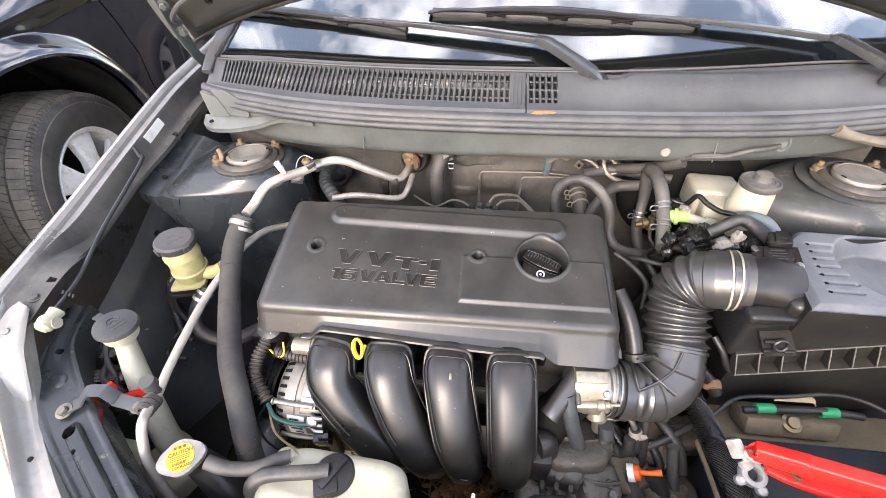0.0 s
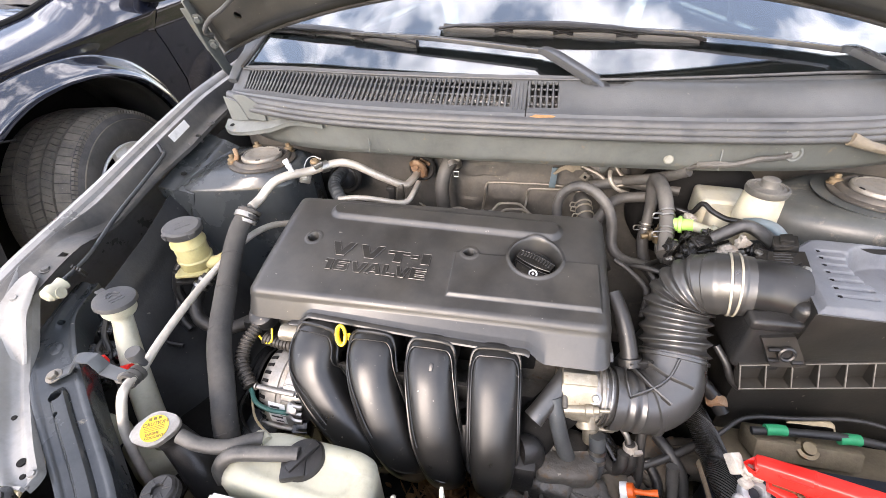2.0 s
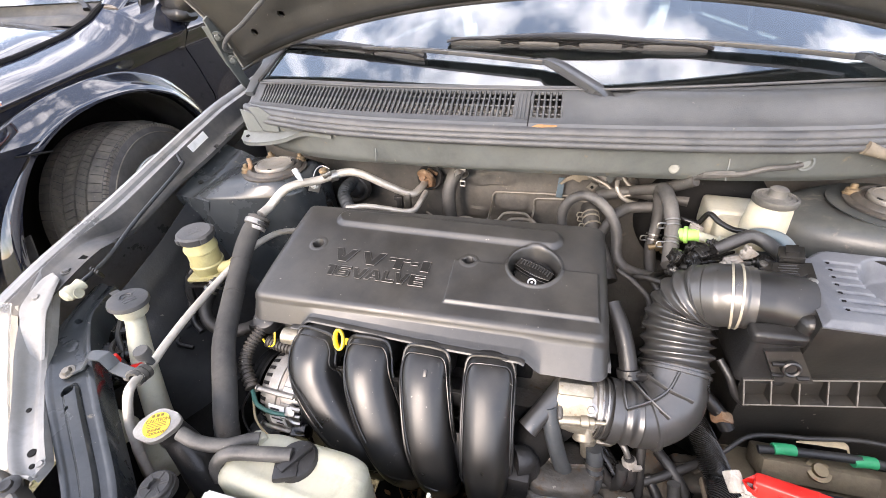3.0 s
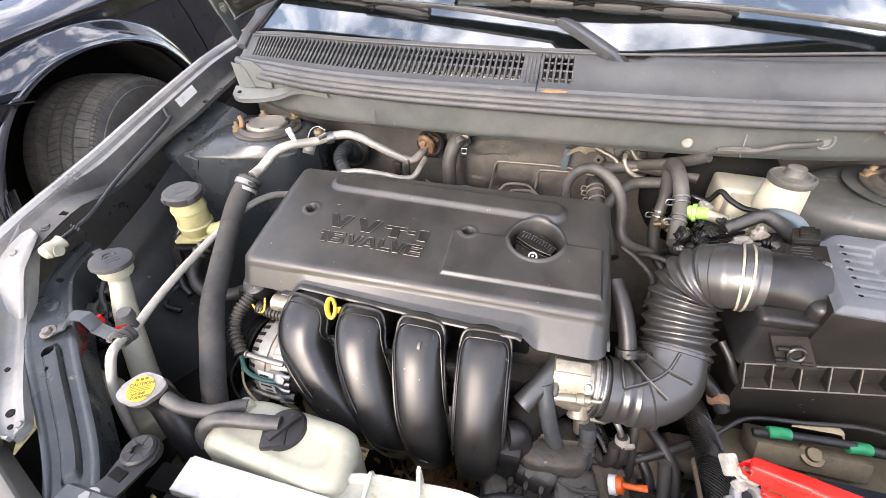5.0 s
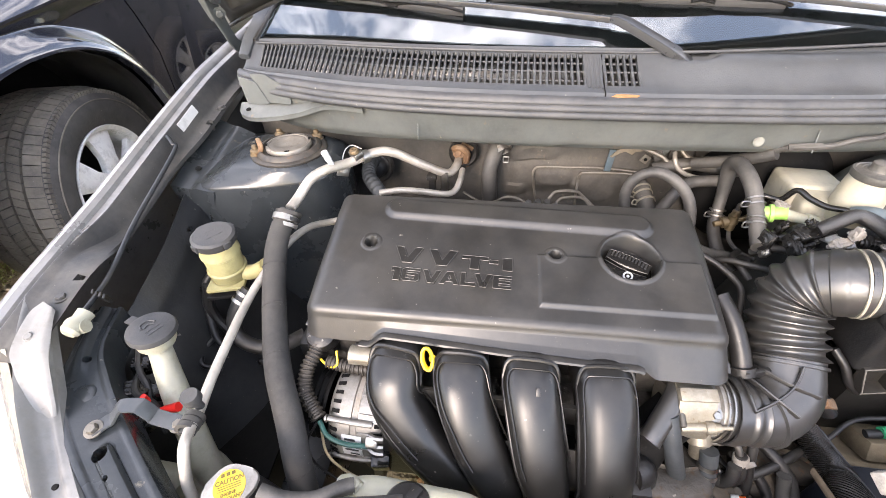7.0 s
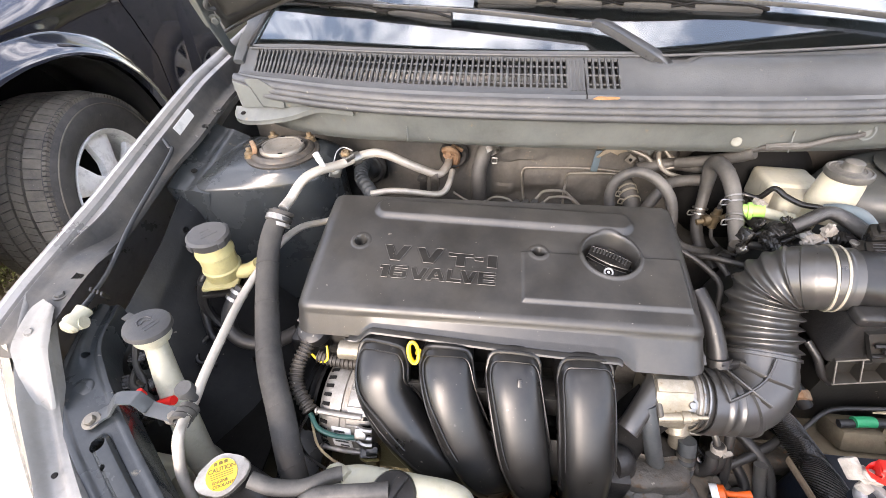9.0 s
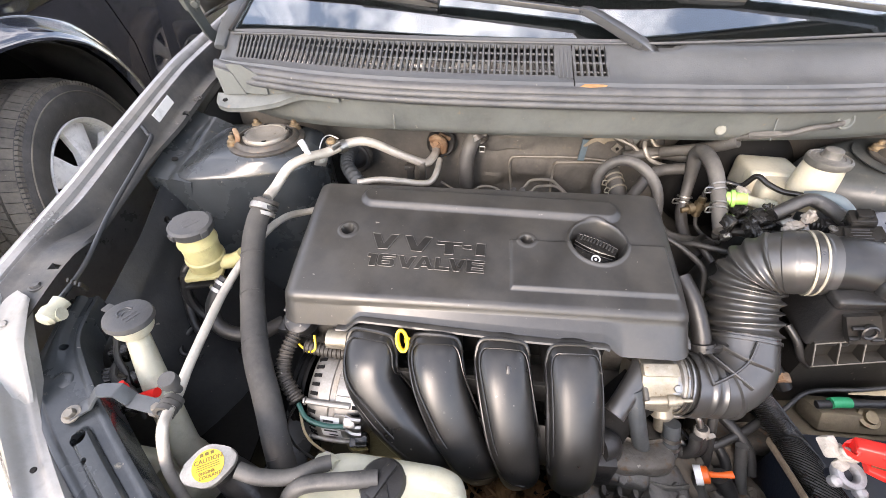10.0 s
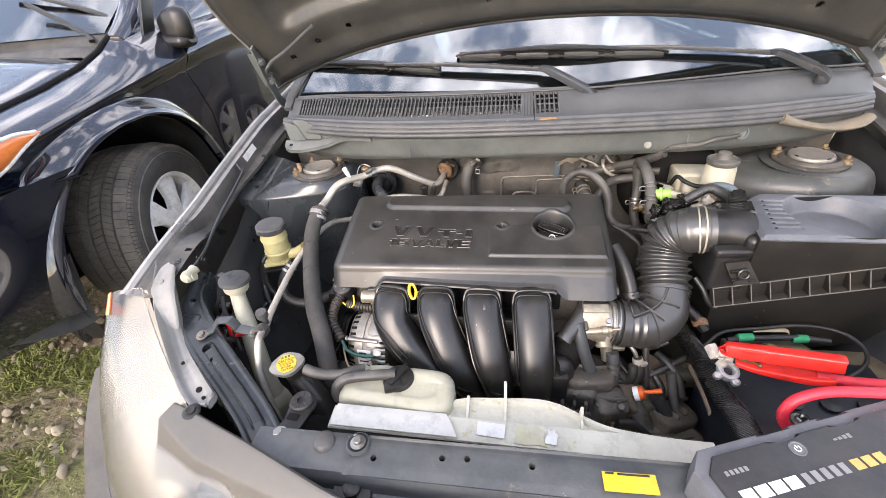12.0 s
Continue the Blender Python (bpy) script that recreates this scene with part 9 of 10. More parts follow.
for c, s, e in (((0.17, 0.785, 0.888), (0.05, 0.006, 0.012), (0, 10, 0)), ((0.225, 0.790, 0.88), (0.016, 0.008, 0.03), (0, 35, 0)), ((0.262, 0.79, 0.882), (0.010, 0.008, 0.04), (0, -20, 0))):
    box(bm, c, s, pose(0, 0, 0, *e), 0.004)
part("dusty_bracket", bm, "bay_dusty", wl, "dust-caked bracket")
# tan hose across the far wing
th_ = thing("drain_hose", "tan dust-caked drain hose by the strut tower", "hose")
bm = B()
sweep(bm, [(0.543, 0.667, 0.998), (0.570, 0.671, 0.988), (0.605, 0.680, 0.978), (0.637, 0.690, 0.970), (0.675, 0.704, 0.966), (0.715, 0.720, 0.967), (0.745, 0.735, 0.974)], [(0.006, 0.010), (0.010, 0.008), (0.011, 0.007), (0.013, 0.008), (0.018, 0.009), (0.018, 0.009), (0.012, 0.008)], 12)
part("tube", bm, mat("dust-caked drain hose", (0.13, 0.115, 0.09), 0.6, var=0.35, scale=20, dust=(0.26, 0.20, 0.13), dust_amt=0.5, bump=0.08), th_)

# small leaf caught beside the cover
leaf_bm = B()
for k, (a_, l_) in enumerate(((0, 0.016), (65, 0.013), (-60, 0.012), (130, 0.010))):
    plate(leaf_bm, [(0, 0), (l_ * 0.4, l_ * 0.28), (l_, 0), (l_ * 0.4, -l_ * 0.28)], 0.0006, Matrix.Translation((0.224, 0.432, 0.812)) @ pose(0, 0, 0, 25 - 12 * k, 15 * (k % 2), a_ + 200), 0)
tagged(finish("leaf", leaf_bm, mat("fresh leaf", (0.10, 0.15, 0.03), 0.5, var=0.4, scale=60)), "small green leaf caught beside the engine cover", "leaf")

# ---- cooling: expansion tank, radiator, shroud ----
tank = thing("coolant_tank", "milky coolant expansion tank with a black cap", "reservoir")
bm = B()
TK = [(-0.262, 0.138), (-0.268, 0.165), (-0.245, 0.205), (-0.215, 0.212), (-0.10, 0.204), (-0.080, 0.196), (-0.072, 0.175), (-0.074, 0.132), (-0.095, 0.122)]
tk_out = []
for k, p in enumerate(TK):
    a, b = V(*TK[k - 1], 0), V(*TK[(k + 1) % len(TK)], 0)
    c = V(*p, 0)
    ra, rb = min(0.014, (a - c).length * 0.45), min(0.014, (b - c).length * 0.45)
    qa, qb = c + (a - c).normalized() * ra, c + (b - c).normalized() * rb
    tk_out += [qa.lerp(c, w).lerp(c.lerp(qb, w), w) for w in (0.0, 0.25, 0.5, 0.75, 1.0)]
tk_mid = sum(tk_out, V(0, 0, 0)) / len(tk_out)
TK_PROF = [(0.0, -0.10), (0.0, -0.03), (0.0, -0.016), (0.0018, -0.009), (0.005, -0.004), (0.010, -0.0008), (0.016, 0.0), (0.019, -0.0002), (0.022, -0.0014), (0.026, -0.0020), (0.040, -0.0022)]


def tank_skin(u, v):
    p = tk_out[int(round(u * len(tk_out))) % len(tk_out)]
    ins, dz = TK_PROF[int(round(v * (len(TK_PROF) - 1)))]
    d = tk_mid - p
    q = p + V(d.x * min(0.9, ins / abs(d.x)) if abs(d.x) > 1e-4 else 0, d.y * min(0.9, ins / abs(d.y)) if abs(d.y) > 1e-4 else 0, 0)
    return (q.x, q.y, 0.742 + 0.048 + dz + 0.04 * (q.y - 0.17) + 0.03 * (q.x + 0.17) - 0.040)


surf(bm, tank_skin, len(tk_out), len(TK_PROF) - 1, 0)
bm.faces.new([bm.verts.new(tank_skin(k / len(tk_out), 1.0)) for k in range(len(tk_out))])
bmesh.ops.remove_doubles(bm, verts=bm.verts, dist=0.0001)
sweep(bm, [(-0.245, 0.20, 0.732), (-0.235, 0.197, 0.745), (-0.222, 0.19, 0.748)], [0.010, 0.009, 0.008], 12)
part("tank_body", bm, "milky", tank, "milky translucent tank body")
bm = B()
lathe(bm, [(0.026, -0.012), (0.026, 0.004), (0.023, 0.008), (0.010, 0.009), (0, 0.009)], (-0.166, 0.178, 0.747), (0, 0, 1), 32)
box(bm, (-0.166, 0.178, 0.757), (0.044, 0.012, 0.010), pose(0, 0, 0, 0, 0, 62), 0.003)
box(bm, (-0.172, 0.166, 0.752), (0.03, 0.03, 0.012), pose(0, 0, 0, 0, 0, 20), 0.004)
part("push_cap", bm, "black", tank, "black push-on cap")
bm = B()
sweep(bm, [(-0.170, 0.178, 0.760), (-0.20, 0.172, 0.762), (-0.24, 0.166, 0.760), (-0.258, 0.160, 0.755), (-0.266, 0.153, 0.742), (-0.262, 0.148, 0.725)], 0.0088, 12)
part("overflow_hose", bm, "hose", tank, "grey rubber overflow hose")

rad = thing("radiator", "radiator with an aluminium core, pale fan shroud and yellow-labelled cap", "radiator")
bm = B()
surf(bm, lambda u, v: (-0.250 + 0.17 * u + 0.02 * (1 - v) * u, 0.088 + 0.036 * v, 0.7495 + 0.003 * math.sin(math.pi * v) - 0.006 * u), 40, 8, 0.002)
part("top_cover", bm, mat("pale worn band", (0.70, 0.685, 0.64), 0.5, metal=0.0, var=0.1, dust=DUST, dust_amt=0.15, bump=0.05), rad, "pale worn top band")
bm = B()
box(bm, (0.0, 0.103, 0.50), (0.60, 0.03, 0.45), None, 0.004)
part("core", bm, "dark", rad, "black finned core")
bm = B()


def shroud_f(u, v):
    x = -0.255 + 0.545 * u
    yb = 0.122 + 0.038 * math.exp(-((x - 0.005) / 0.115) ** 4) + 0.012 * math.exp(-((x - 0.10) / 0.10) ** 2)
    prof = [(0.084, 0.715), (0.088, 0.744), (0.122, 0.747), (0.127, 0.737), (yb - 0.006, 0.733), (yb - 0.004, 0.742), (yb + 0.002, 0.742), (yb + 0.006, 0.72), (yb + 0.010, 0.62)]
    k = min(int(v * 8 + 1e-6), 7)
    w = v * 8 - k
    y = prof[k][0] * (1 - w) + prof[k + 1][0] * w
    z = prof[k][1] * (1 - w) + prof[k + 1][1] * w
    return (x, y, z - 0.020 * u)


surf(bm, shroud_f, 90, 0, 0.003, vs=[k / 32 for k in range(33)])
sh = part("fan_shroud", bm, "shroud", rad, "off-white plastic fan shroud")
for x, h in ((-0.048, 0.006), (0.009, 0.040), (0.120, 0.020)):
    z = 0.733 - 0.020 * (x + 0.255) / 0.545
    yb = 0.122 + 0.038 * math.exp(-((x - 0.005) / 0.115) ** 4) + 0.012 * math.exp(-((x - 0.10) / 0.10) ** 2)
    bm = B()
    plate(bm, [(0.126, z - 0.004), (yb + 0.006, z - 0.004), (yb + 0.005, z + 0.010), (yb + 0.001, z + 0.010 + h), (yb - 0.003, z + 0.010 + h), (yb - 0.008, z + 0.012), (0.128, z + 0.006)], 0.0042, Matrix.Translation((x, 0, 0)) @ Matrix(((0, 0, 1), (1, 0, 0), (0, 1, 0))).to_4x4(), 0.0012)
    part("shroud_rib", bm, "shroud", sh)
# stain and torn label on the shroud
bm = B()
plate(bm, [(-0.020, -0.016), (-0.006, -0.017), (0.012, -0.015), (0.026, -0.017), (0.020, -0.004), (0.024, 0.006), (0.010, 0.014), (-0.004, 0.012), (-0.012, 0.015), (-0.018, 0.002)], 0.0006, Matrix.Translation((0.040, 0.1065, 0.7474 - 0.020 * 0.295 / 0.545)) @ pose(0, 0, 0, 3, 2, 0), 0)
part("stain", bm, mat("dried yellow stain", (0.47, 0.45, 0.30), 0.6, var=0.25, scale=60, dust=(0.55, 0.53, 0.45), dust_amt=0.5, bump=0.02), sh, "dried yellow stain")
# shaded gap before the shroud, put in as a near-black strip
bm = B()
surf(bm, lambda u, v: (-0.252 + 0.42 * u, 0.0835 - 0.008 * (1 - u) * v - 0.003 * v, 0.7462 - 0.020 * u * 0.77 - 0.003 * v), 30, 3, 0.002)
part("gap_strip", bm, "dark", rad, "near-black strip for the shaded gap in front of the shroud")
bm = B()
plate(bm, [(0.058, 0.094), (0.074, 0.092), (0.077, 0.108), (0.073, 0.112), (0.074, 0.117), (0.068, 0.113), (0.063, 0.116), (0.064, 0.108), (0.060, 0.103)], 0.001, Matrix.Translation((0.004, 0, 0.7490 - 0.020 * 0.325 / 0.545)), 0)
part("torn_label", bm, "label", sh, "torn white paper label")
for x, y, w, h in ((-0.013, 0.106, 0.040, 0.021),):
    bm = B()
    plate(bm, [(-w / 2, -h / 2), (w / 2, -h / 2), (w / 2, h / 2), (-w / 2, h / 2)], 0.001, Matrix.Translation((x, y, 0.7492 - 0.020 * (x + 0.255) / 0.545)) @ pose(0, 0, 0, 3, 1, -3), 0)
    part("paper_label", bm, "label", sh, "white paper label")
# filler neck and cap
RC, RN = V(-0.346, 0.166, 0.780), V(0.08, -0.22, 1).normalized()
bm = B()
sweep(bm, [(-0.346, 0.170, 0.770), (-0.342, 0.175, 0.745), (-0.315, 0.165, 0.70), (-0.29, 0.15, 0.66)], [0.016, 0.018, 0.024, 0.024], 16)
part("filler_neck", bm, "black", rad, "black plastic filler neck")
bm = B()
cmx = Matrix.Translation(RC + RN * 0.006) @ align(RN) @ Matrix.Rotation(radians(8), 4, "Z") @ Matrix.Scale(0.76, 4)
oc = []
for k in range(40):
    a = 2 * math.pi * k / 40
    oc.append(((0.0275 + 0.010 * max(0, abs(math.cos(a)) - 0.62) / 0.38) * math.cos(a), 0.0275 * math.sin(a)))
plate(bm, oc, 0.010, cmx, 0.003)
rcap = part("radiator_cap", bm, "alu", rad, "silver radiator cap with a yellow caution label")
bm = B()
plate(bm, [(0.021 * math.cos(2 * math.pi * k / 32), 0.021 * math.sin(2 * math.pi * k / 32)) for k in range(32)], 0.001, cmx @ Matrix.Translation((0, 0, 0.0012)), 0)
yl = part("caution_label", bm, "yellow", rcap, "round yellow caution label")
bm = text_mesh("CAUTION", 0.0082, cmx @ Matrix.Translation((-0.0175, 0.0045, 0.0016)), 0.0002, 0.0002, 1.0, 0.0)
part("lettering", bm, "worn_print", yl)
bm = text_mesh("ENGINE\nCOOLANT", 0.0058, cmx @ Matrix.Translation((-0.0125, -0.0105, 0.0016)), 0.0002, 0.0002, 1.0, 0.0)
part("lettering", bm, "worn_print", yl)
bm = B()
for k in range(3):
    box(bm, (0, 0, 0), (0.030, 0.0011, 0.0004), cmx @ Matrix.Translation((0, 0.0020 - 0.0028 * k, 0.0016)), 0)
for k in range(3):
    box(bm, (0, 0, 0), (0.0045, 0.0045, 0.0004), cmx @ Matrix.Translation((-0.007 + 0.007 * k, 0.0155, 0.0016)), 0)
part("print_lines", bm, "worn_print", yl)
bm = B()
sweep(bm, [(-0.320, 0.168, 0.772), (-0.295, 0.166, 0.764), (-0.265, 0.172, 0.757), (-0.24, 0.188, 0.752), (-0.228, 0.193, 0.750)], 0.0088, 12)
part("neck_hose", bm, "hose", rad, "grey rubber neck hose")

# ---- battery, terminal and jump lead ----
bat = thing("battery", "dusty black car battery", "battery")
bm = B()
box(bm, (0.475, 0.215, 0.605), (0.25, 0.19, 0.17), None, 0.008, 3)
box(bm, (0.475, 0.215, 0.695), (0.235, 0.175, 0.012), None, 0.004)
part("case", bm, "battery", bat)
for k in range(3):
    bm = B()
    lathe(bm, [(0.013, 0), (0.013, 0.006), (0.004, 0.007), (0, 0.007)], (0.44 + 0.05 * k, 0.215, 0.70), (0, 0, 1), 20)
    part("cell_plug", bm, "black", bat)
bm = B()
sweep(bm, [(0.425, 0.175, 0.70), (0.425, 0.175, 0.722), (0.428, 0.175, 0.728)], 0.005, 10)
bolt(bm, (0.425, 0.175, 0.715), (0, 0, 1), 0.007, 0.008)
box(bm, (0.445, 0.17, 0.703), (0.04, 0.02, 0.004), pose(0, 0, 0, 0, 0, 25), 0.001)
part("hold_down", bm, "steel", bat, "dull steel hold-down rod and nut")
term = thing("battery_terminal", "corroded grey lead ring terminal clamp", "terminal")
bm = B()
RM = Matrix.Translation((0.344, 0.232, 0.747)) @ pose(0, 0, 0, 22, 0, 0)
ringp = [RM @ V(0.0112 * math.cos(a), 0.0112 * math.sin(a), 0) for a in [2 * math.pi * k / 28 for k in range(29)]]
sweep(bm, ringp, (0.0042, 0.007), 12, 1, rsec(3.5, 12))
for a in (205, 290):
    lathe(bm, [(0.005, -0.005), (0.006, -0.003), (0.006, 0.004), (0.003, 0.007), (0, 0.007)], RM @ V(0.018 * math.cos(radians(a)), 0.018 * math.sin(radians(a)), 0), (0, -0.35, 1), 12)
    box(bm, RM @ V(0.017 * math.cos(radians(a)), 0.017 * math.sin(radians(a)), -0.001), (0.012, 0.008, 0.008), pose(0, 0, 0, 20, 0, a), 0.002)
part("ring", bm, mat("corroded lead", (0.30, 0.30, 0.31), 0.5, metal=0.5, var=0.3, scale=60, dust=(0.5, 0.48, 0.44), dust_amt=0.3, bump=0.1), term, "grey corroded lead ring")
bm = B()
box(bm, (0.325, 0.252, 0.768), (0.013, 0.022, 0.014), pose(0, 0, 0, 25, 10, 20), 0.003)
box(bm, (0.335, 0.247, 0.766), (0.012, 0.016, 0.012), pose(0, 0, 0, 10, 20, 38), 0.003)
box(bm, (0.344, 0.245, 0.762), (0.016, 0.010, 0.008), pose(0, 0, 0, 10, 0, -14), 0.002)
box(bm, (0.335, 0.238, 0.756), (0.012, 0.012, 0.010), pose(0, 0, 0, 10, 0, 30), 0.003)
lathe(bm, [(0.0065, 0), (0.0065, 0.004), (0.004, 0.006), (0, 0.006)], (0.334, 0.244, 0.772), (0.1, -0.5, 1), 8)
part("crimp_block", bm, mat("chalky corroded lead", (0.37, 0.34, 0.30), 0.65, var=0.35, scale=90, dust=(0.5, 0.47, 0.42), dust_amt=0.4, bump=0.25), term, "pale corroded crimp block")
bm = B()
lathe(bm, [(0, 0), (0.0085, 0), (0.0085, -0.02)], RM @ V(0, 0, -0.003), (0, -0.35, 1), 20)
part("post_hole", bm, "battery", term)

cl_ = thing("jump_lead_clamp", "red plastic jump lead clamp biting the battery terminal", "clamp")
bm = B()
sweep(bm, [(0.336, 0.2445, 0.783), (0.341, 0.2425, 0.784), (0.378, 0.228, 0.7925), (0.381, 0.2268, 0.793), (0.385, 0.2252, 0.794), (0.420, 0.2115, 0.802), (0.452, 0.199, 0.8095), (0.457, 0.197, 0.8105)], [(0.008, 0.007), (0.0100, 0.0088), (0.0108, 0.0095), (0.0114, 0.0102), (0.0108, 0.0095), (0.0108, 0.0096), (0.0108, 0.0096), (0.0100, 0.0088)], 24, 8, rsec(7.5, 24))
uh = part("upper_handle", bm, "red", cl_, "smooth red upper handle")
bm = B()
sweep(bm, [(0.352, 0.2335, 0.7925), (0.367, 0.2275, 0.796), (0.376, 0.224, 0.798)], (0.0050, 0.0014), 12, 6, rsec(5, 12))
part("grip_ridge", bm, "red", uh)
bm = B()
sweep(bm, [(0.350, 0.233, 0.768), (0.368, 0.227, 0.767), (0.40, 0.217, 0.768), (0.435, 0.206, 0.772), (0.458, 0.199, 0.778)], [(0.0065, 0.0035), (0.0095, 0.0045), (0.0105, 0.0058), (0.0105, 0.0065), (0.009, 0.006)], 18, 8, rsec(6, 18))
part("lower_handle", bm, "red", cl_, "red lower handle")
bm = B()
sweep(bm, [(0.346, 0.241, 0.779), (0.341, 0.243, 0.775), (0.334, 0.246, 0.768)], [(0.009, 0.003), (0.009, 0.003), (0.007, 0.003)], 12)
part("jaw", bm, "steel", cl_, "steel jaw")
bm = B()
lathe(bm, [(0.003, -0.006), (0.003, 0.006), (0.0015, 0.007), (0, 0.007)], (0.372, 0.221, 0.778), (0.2, -1, 0.3), 12)
box(bm, (0.362, 0.228, 0.776), (0.022, 0.003, 0.005), pose(0, 0, 0, 0, -8, -20), 0.001)
part("pivot_spring", bm, "brass", cl_, "small brass pivot")
jc = thing("jump_lead_cable", "thick red jump lead cable", "cable")
bm = B()
sweep(bm, [(0.440, 0.206, 0.776), (0.48, 0.194, 0.782), (0.53, 0.184, 0.792), (0.59, 0.176, 0.806), (0.632, 0.162, 0.822), (0.610, 0.147, 0.832), (0.54, 0.142, 0.830), (0.46, 0.141, 0.826), (0.405, 0.141, 0.822), (0.372, 0.138, 0.808), (0.360, 0.132, 0.787), (0.366, 0.125, 0.770), (0.385, 0.112, 0.760)], 0.0068, 16)
part("cable", bm, "red_cable", jc)

lm = thing("battery_cable_loom", "thick braided black battery cable sleeve", "cable")
bm = B()
sweep(bm, [(0.326, 0.44, 0.695), (0.340, 0.40, 0.677), (0.349, 0.345, 0.675), (0.347, 0.30, 0.686), (0.343, 0.27, 0.697), (0.342, 0.21, 0.708), (0.346, 0.165, 0.715), (0.352, 0.12, 0.70), (0.355, 0.09, 0.66)], 0.0165, 18)
sl_ = part("sleeve", bm, "loom", lm)
lf = frames([(0.326, 0.44, 0.695), (0.340, 0.40, 0.677), (0.349, 0.345, 0.675), (0.347, 0.30, 0.686), (0.343, 0.27, 0.697), (0.342, 0.21, 0.708), (0.346, 0.165, 0.715), (0.352, 0.12, 0.70), (0.355, 0.09, 0.66)], 16)
for st in range(26):
    bm = B()
    pts = []
    for k, (p_, t_, s_, n_) in enumerate(lf):
        a_ = 2 * math.pi * (st / 26 + 0.030 * k)
        pts.append(p_ + (s_ * math.cos(a_) + n_ * math.sin(a_)) * 0.0164)
    sweep(bm, pts, (0.0010, 0.0005), 5, 3)
    part("braid_strand", bm, "gloss", sl_)
bm = B()
sweep(bm, [(0.330, 0.305, 0.672), (0.323, 0.265, 0.688), (0.313, 0.215, 0.708), (0.305, 0.175, 0.72)], (0.0018, 0.0055), 10)
part("cracked_edge", bm, mat("dry split lining", (0.20, 0.15, 0.10), 0.7, var=0.4, scale=40, bump=0.15), lm, "split tan lining")

tray = thing("battery_tray", "dusty metal tray and bracket under the air box", "tray")
bm = B()
box(bm, (0.52, 0.345, 0.64), (0.30, 0.08, 0.03), pose(0, 0, 0, -12, 0, 0), 0.006)
box(bm, (0.47, 0.352, 0.672), (0.13, 0.045, 0.03), pose(0, 0, 0, -25, 0, 0), 0.006)
part("plate", bm, mat("muddy steel", (0.17, 0.135, 0.085), 0.7, metal=0.2, var=0.4, dust=(0.25, 0.2, 0.13), dust_amt=0.5, bump=0.1), tray, "mud-stained steel plate")
bm = B()
lathe(bm, [(0.014, 0), (0.014, 0.005), (0.009, 0.006), (0.008, 0.010), (0, 0.010)], (0.468, 0.340, 0.686), (0, -0.4, 1), 20)
part("plate_bolt", bm, "brass", tray)
gp = thing("taped_cable", "black cable with green tape bands", "cable")
bm = B()
sweep(bm, [(0.335, 0.325, 0.665), (0.365, 0.345, 0.685), (0.40, 0.365, 0.702), (0.46, 0.366, 0.714), (0.52, 0.374, 0.716), (0.56, 0.370, 0.716), (0.588, 0.352, 0.716), (0.594, 0.322, 0.715), (0.576, 0.290, 0.715), (0.539, 0.264, 0.712), (0.50, 0.25, 0.706)], 0.0031, 10)
part("thin_cable", bm, "rubber", gp)
bm = B()
sweep(bm, [(0.40, 0.347, 0.700), (0.43, 0.347, 0.706), (0.47, 0.349, 0.708), (0.51, 0.350, 0.709), (0.56, 0.348, 0.706)], 0.0055, 12)
part("main_cable", bm, "rubber", gp)
for x in (0.427, 0.514):
    bm = B()
    sweep(bm, [(x - 0.012, 0.347 + 0.02 * (x - 0.42), 0.706), (x, 0.348 + 0.02 * (x - 0.42), 0.7075), (x + 0.012, 0.348 + 0.02 * (x - 0.42), 0.708)], 0.0073, 12)
    part("green_band", bm, "green", gp, "green tape band")
bm = B()
sweep(bm, [(0.446, 0.362, 0.708), (0.475, 0.366, 0.711), (0.500, 0.366, 0.711), (0.505, 0.361, 0.704)], [(0.001, 0.001), (0.006, 0.001), (0.006, 0.001), (0.003, 0.001)], 8)
part("tan_strip", bm, "tan", gp)
bm = B()
for pts, r in (([(0.33, 0.40, 0.74), (0.355, 0.385, 0.72), (0.37, 0.37, 0.70)], 0.010), ([(0.34, 0.40, 0.80), (0.352, 0.385, 0.785), (0.362, 0.375, 0.765), (0.375, 0.37, 0.755)], 0.005)):
    sweep(bm, pts, r, 10)
part("dark_conduit", bm, "black", gp)
bm = B()
box(bm, (0.362, 0.378, 0.712), (0.022, 0.016, 0.020), pose(0, 0, 0, 20, 30, 10), 0.004)
part("rusty_bracket", bm, "rust", gp, "rusty bracket")

# ---- jump starter resting on the front of the car ----
js = thing("jump_starter", "charcoal jump starter pack lying on the front panel", "jump starter")
JM = Matrix.Translation((0.374, 0.033, 0.787)) @ pose(0, 0, 0, 0, 0, 20)


def starter_outline(a, b, c):
    return [(-a + c, -b), (a - c, -b), (a, -b + c), (a, b - c), (a - c, b), (0.06, b), (0.05, b - 0.008), (0.03, b - 0.008), (0.02, b), (-0.02, b), (-0.03, b - 0.008), (-0.05, b - 0.008), (-0.06, b), (-a + c, b), (-a, b - c), (-a, -b + c)]


bm = B()
plate(bm, starter_outline(0.155, 0.068, 0.02), 0.05, JM @ Matrix.Translation((0, 0, 0.032)), 0.004)
part("rubber_frame", bm, "starter_grey", js, "mid grey rubber edge frame")
bm = B()
plate(bm, starter_outline(0.143, 0.056, 0.016), 0.012, JM @ Matrix.Translation((0, 0, 0.0365)), 0.003)
face = part("face_plate", bm, "starter", js, "charcoal face plate")


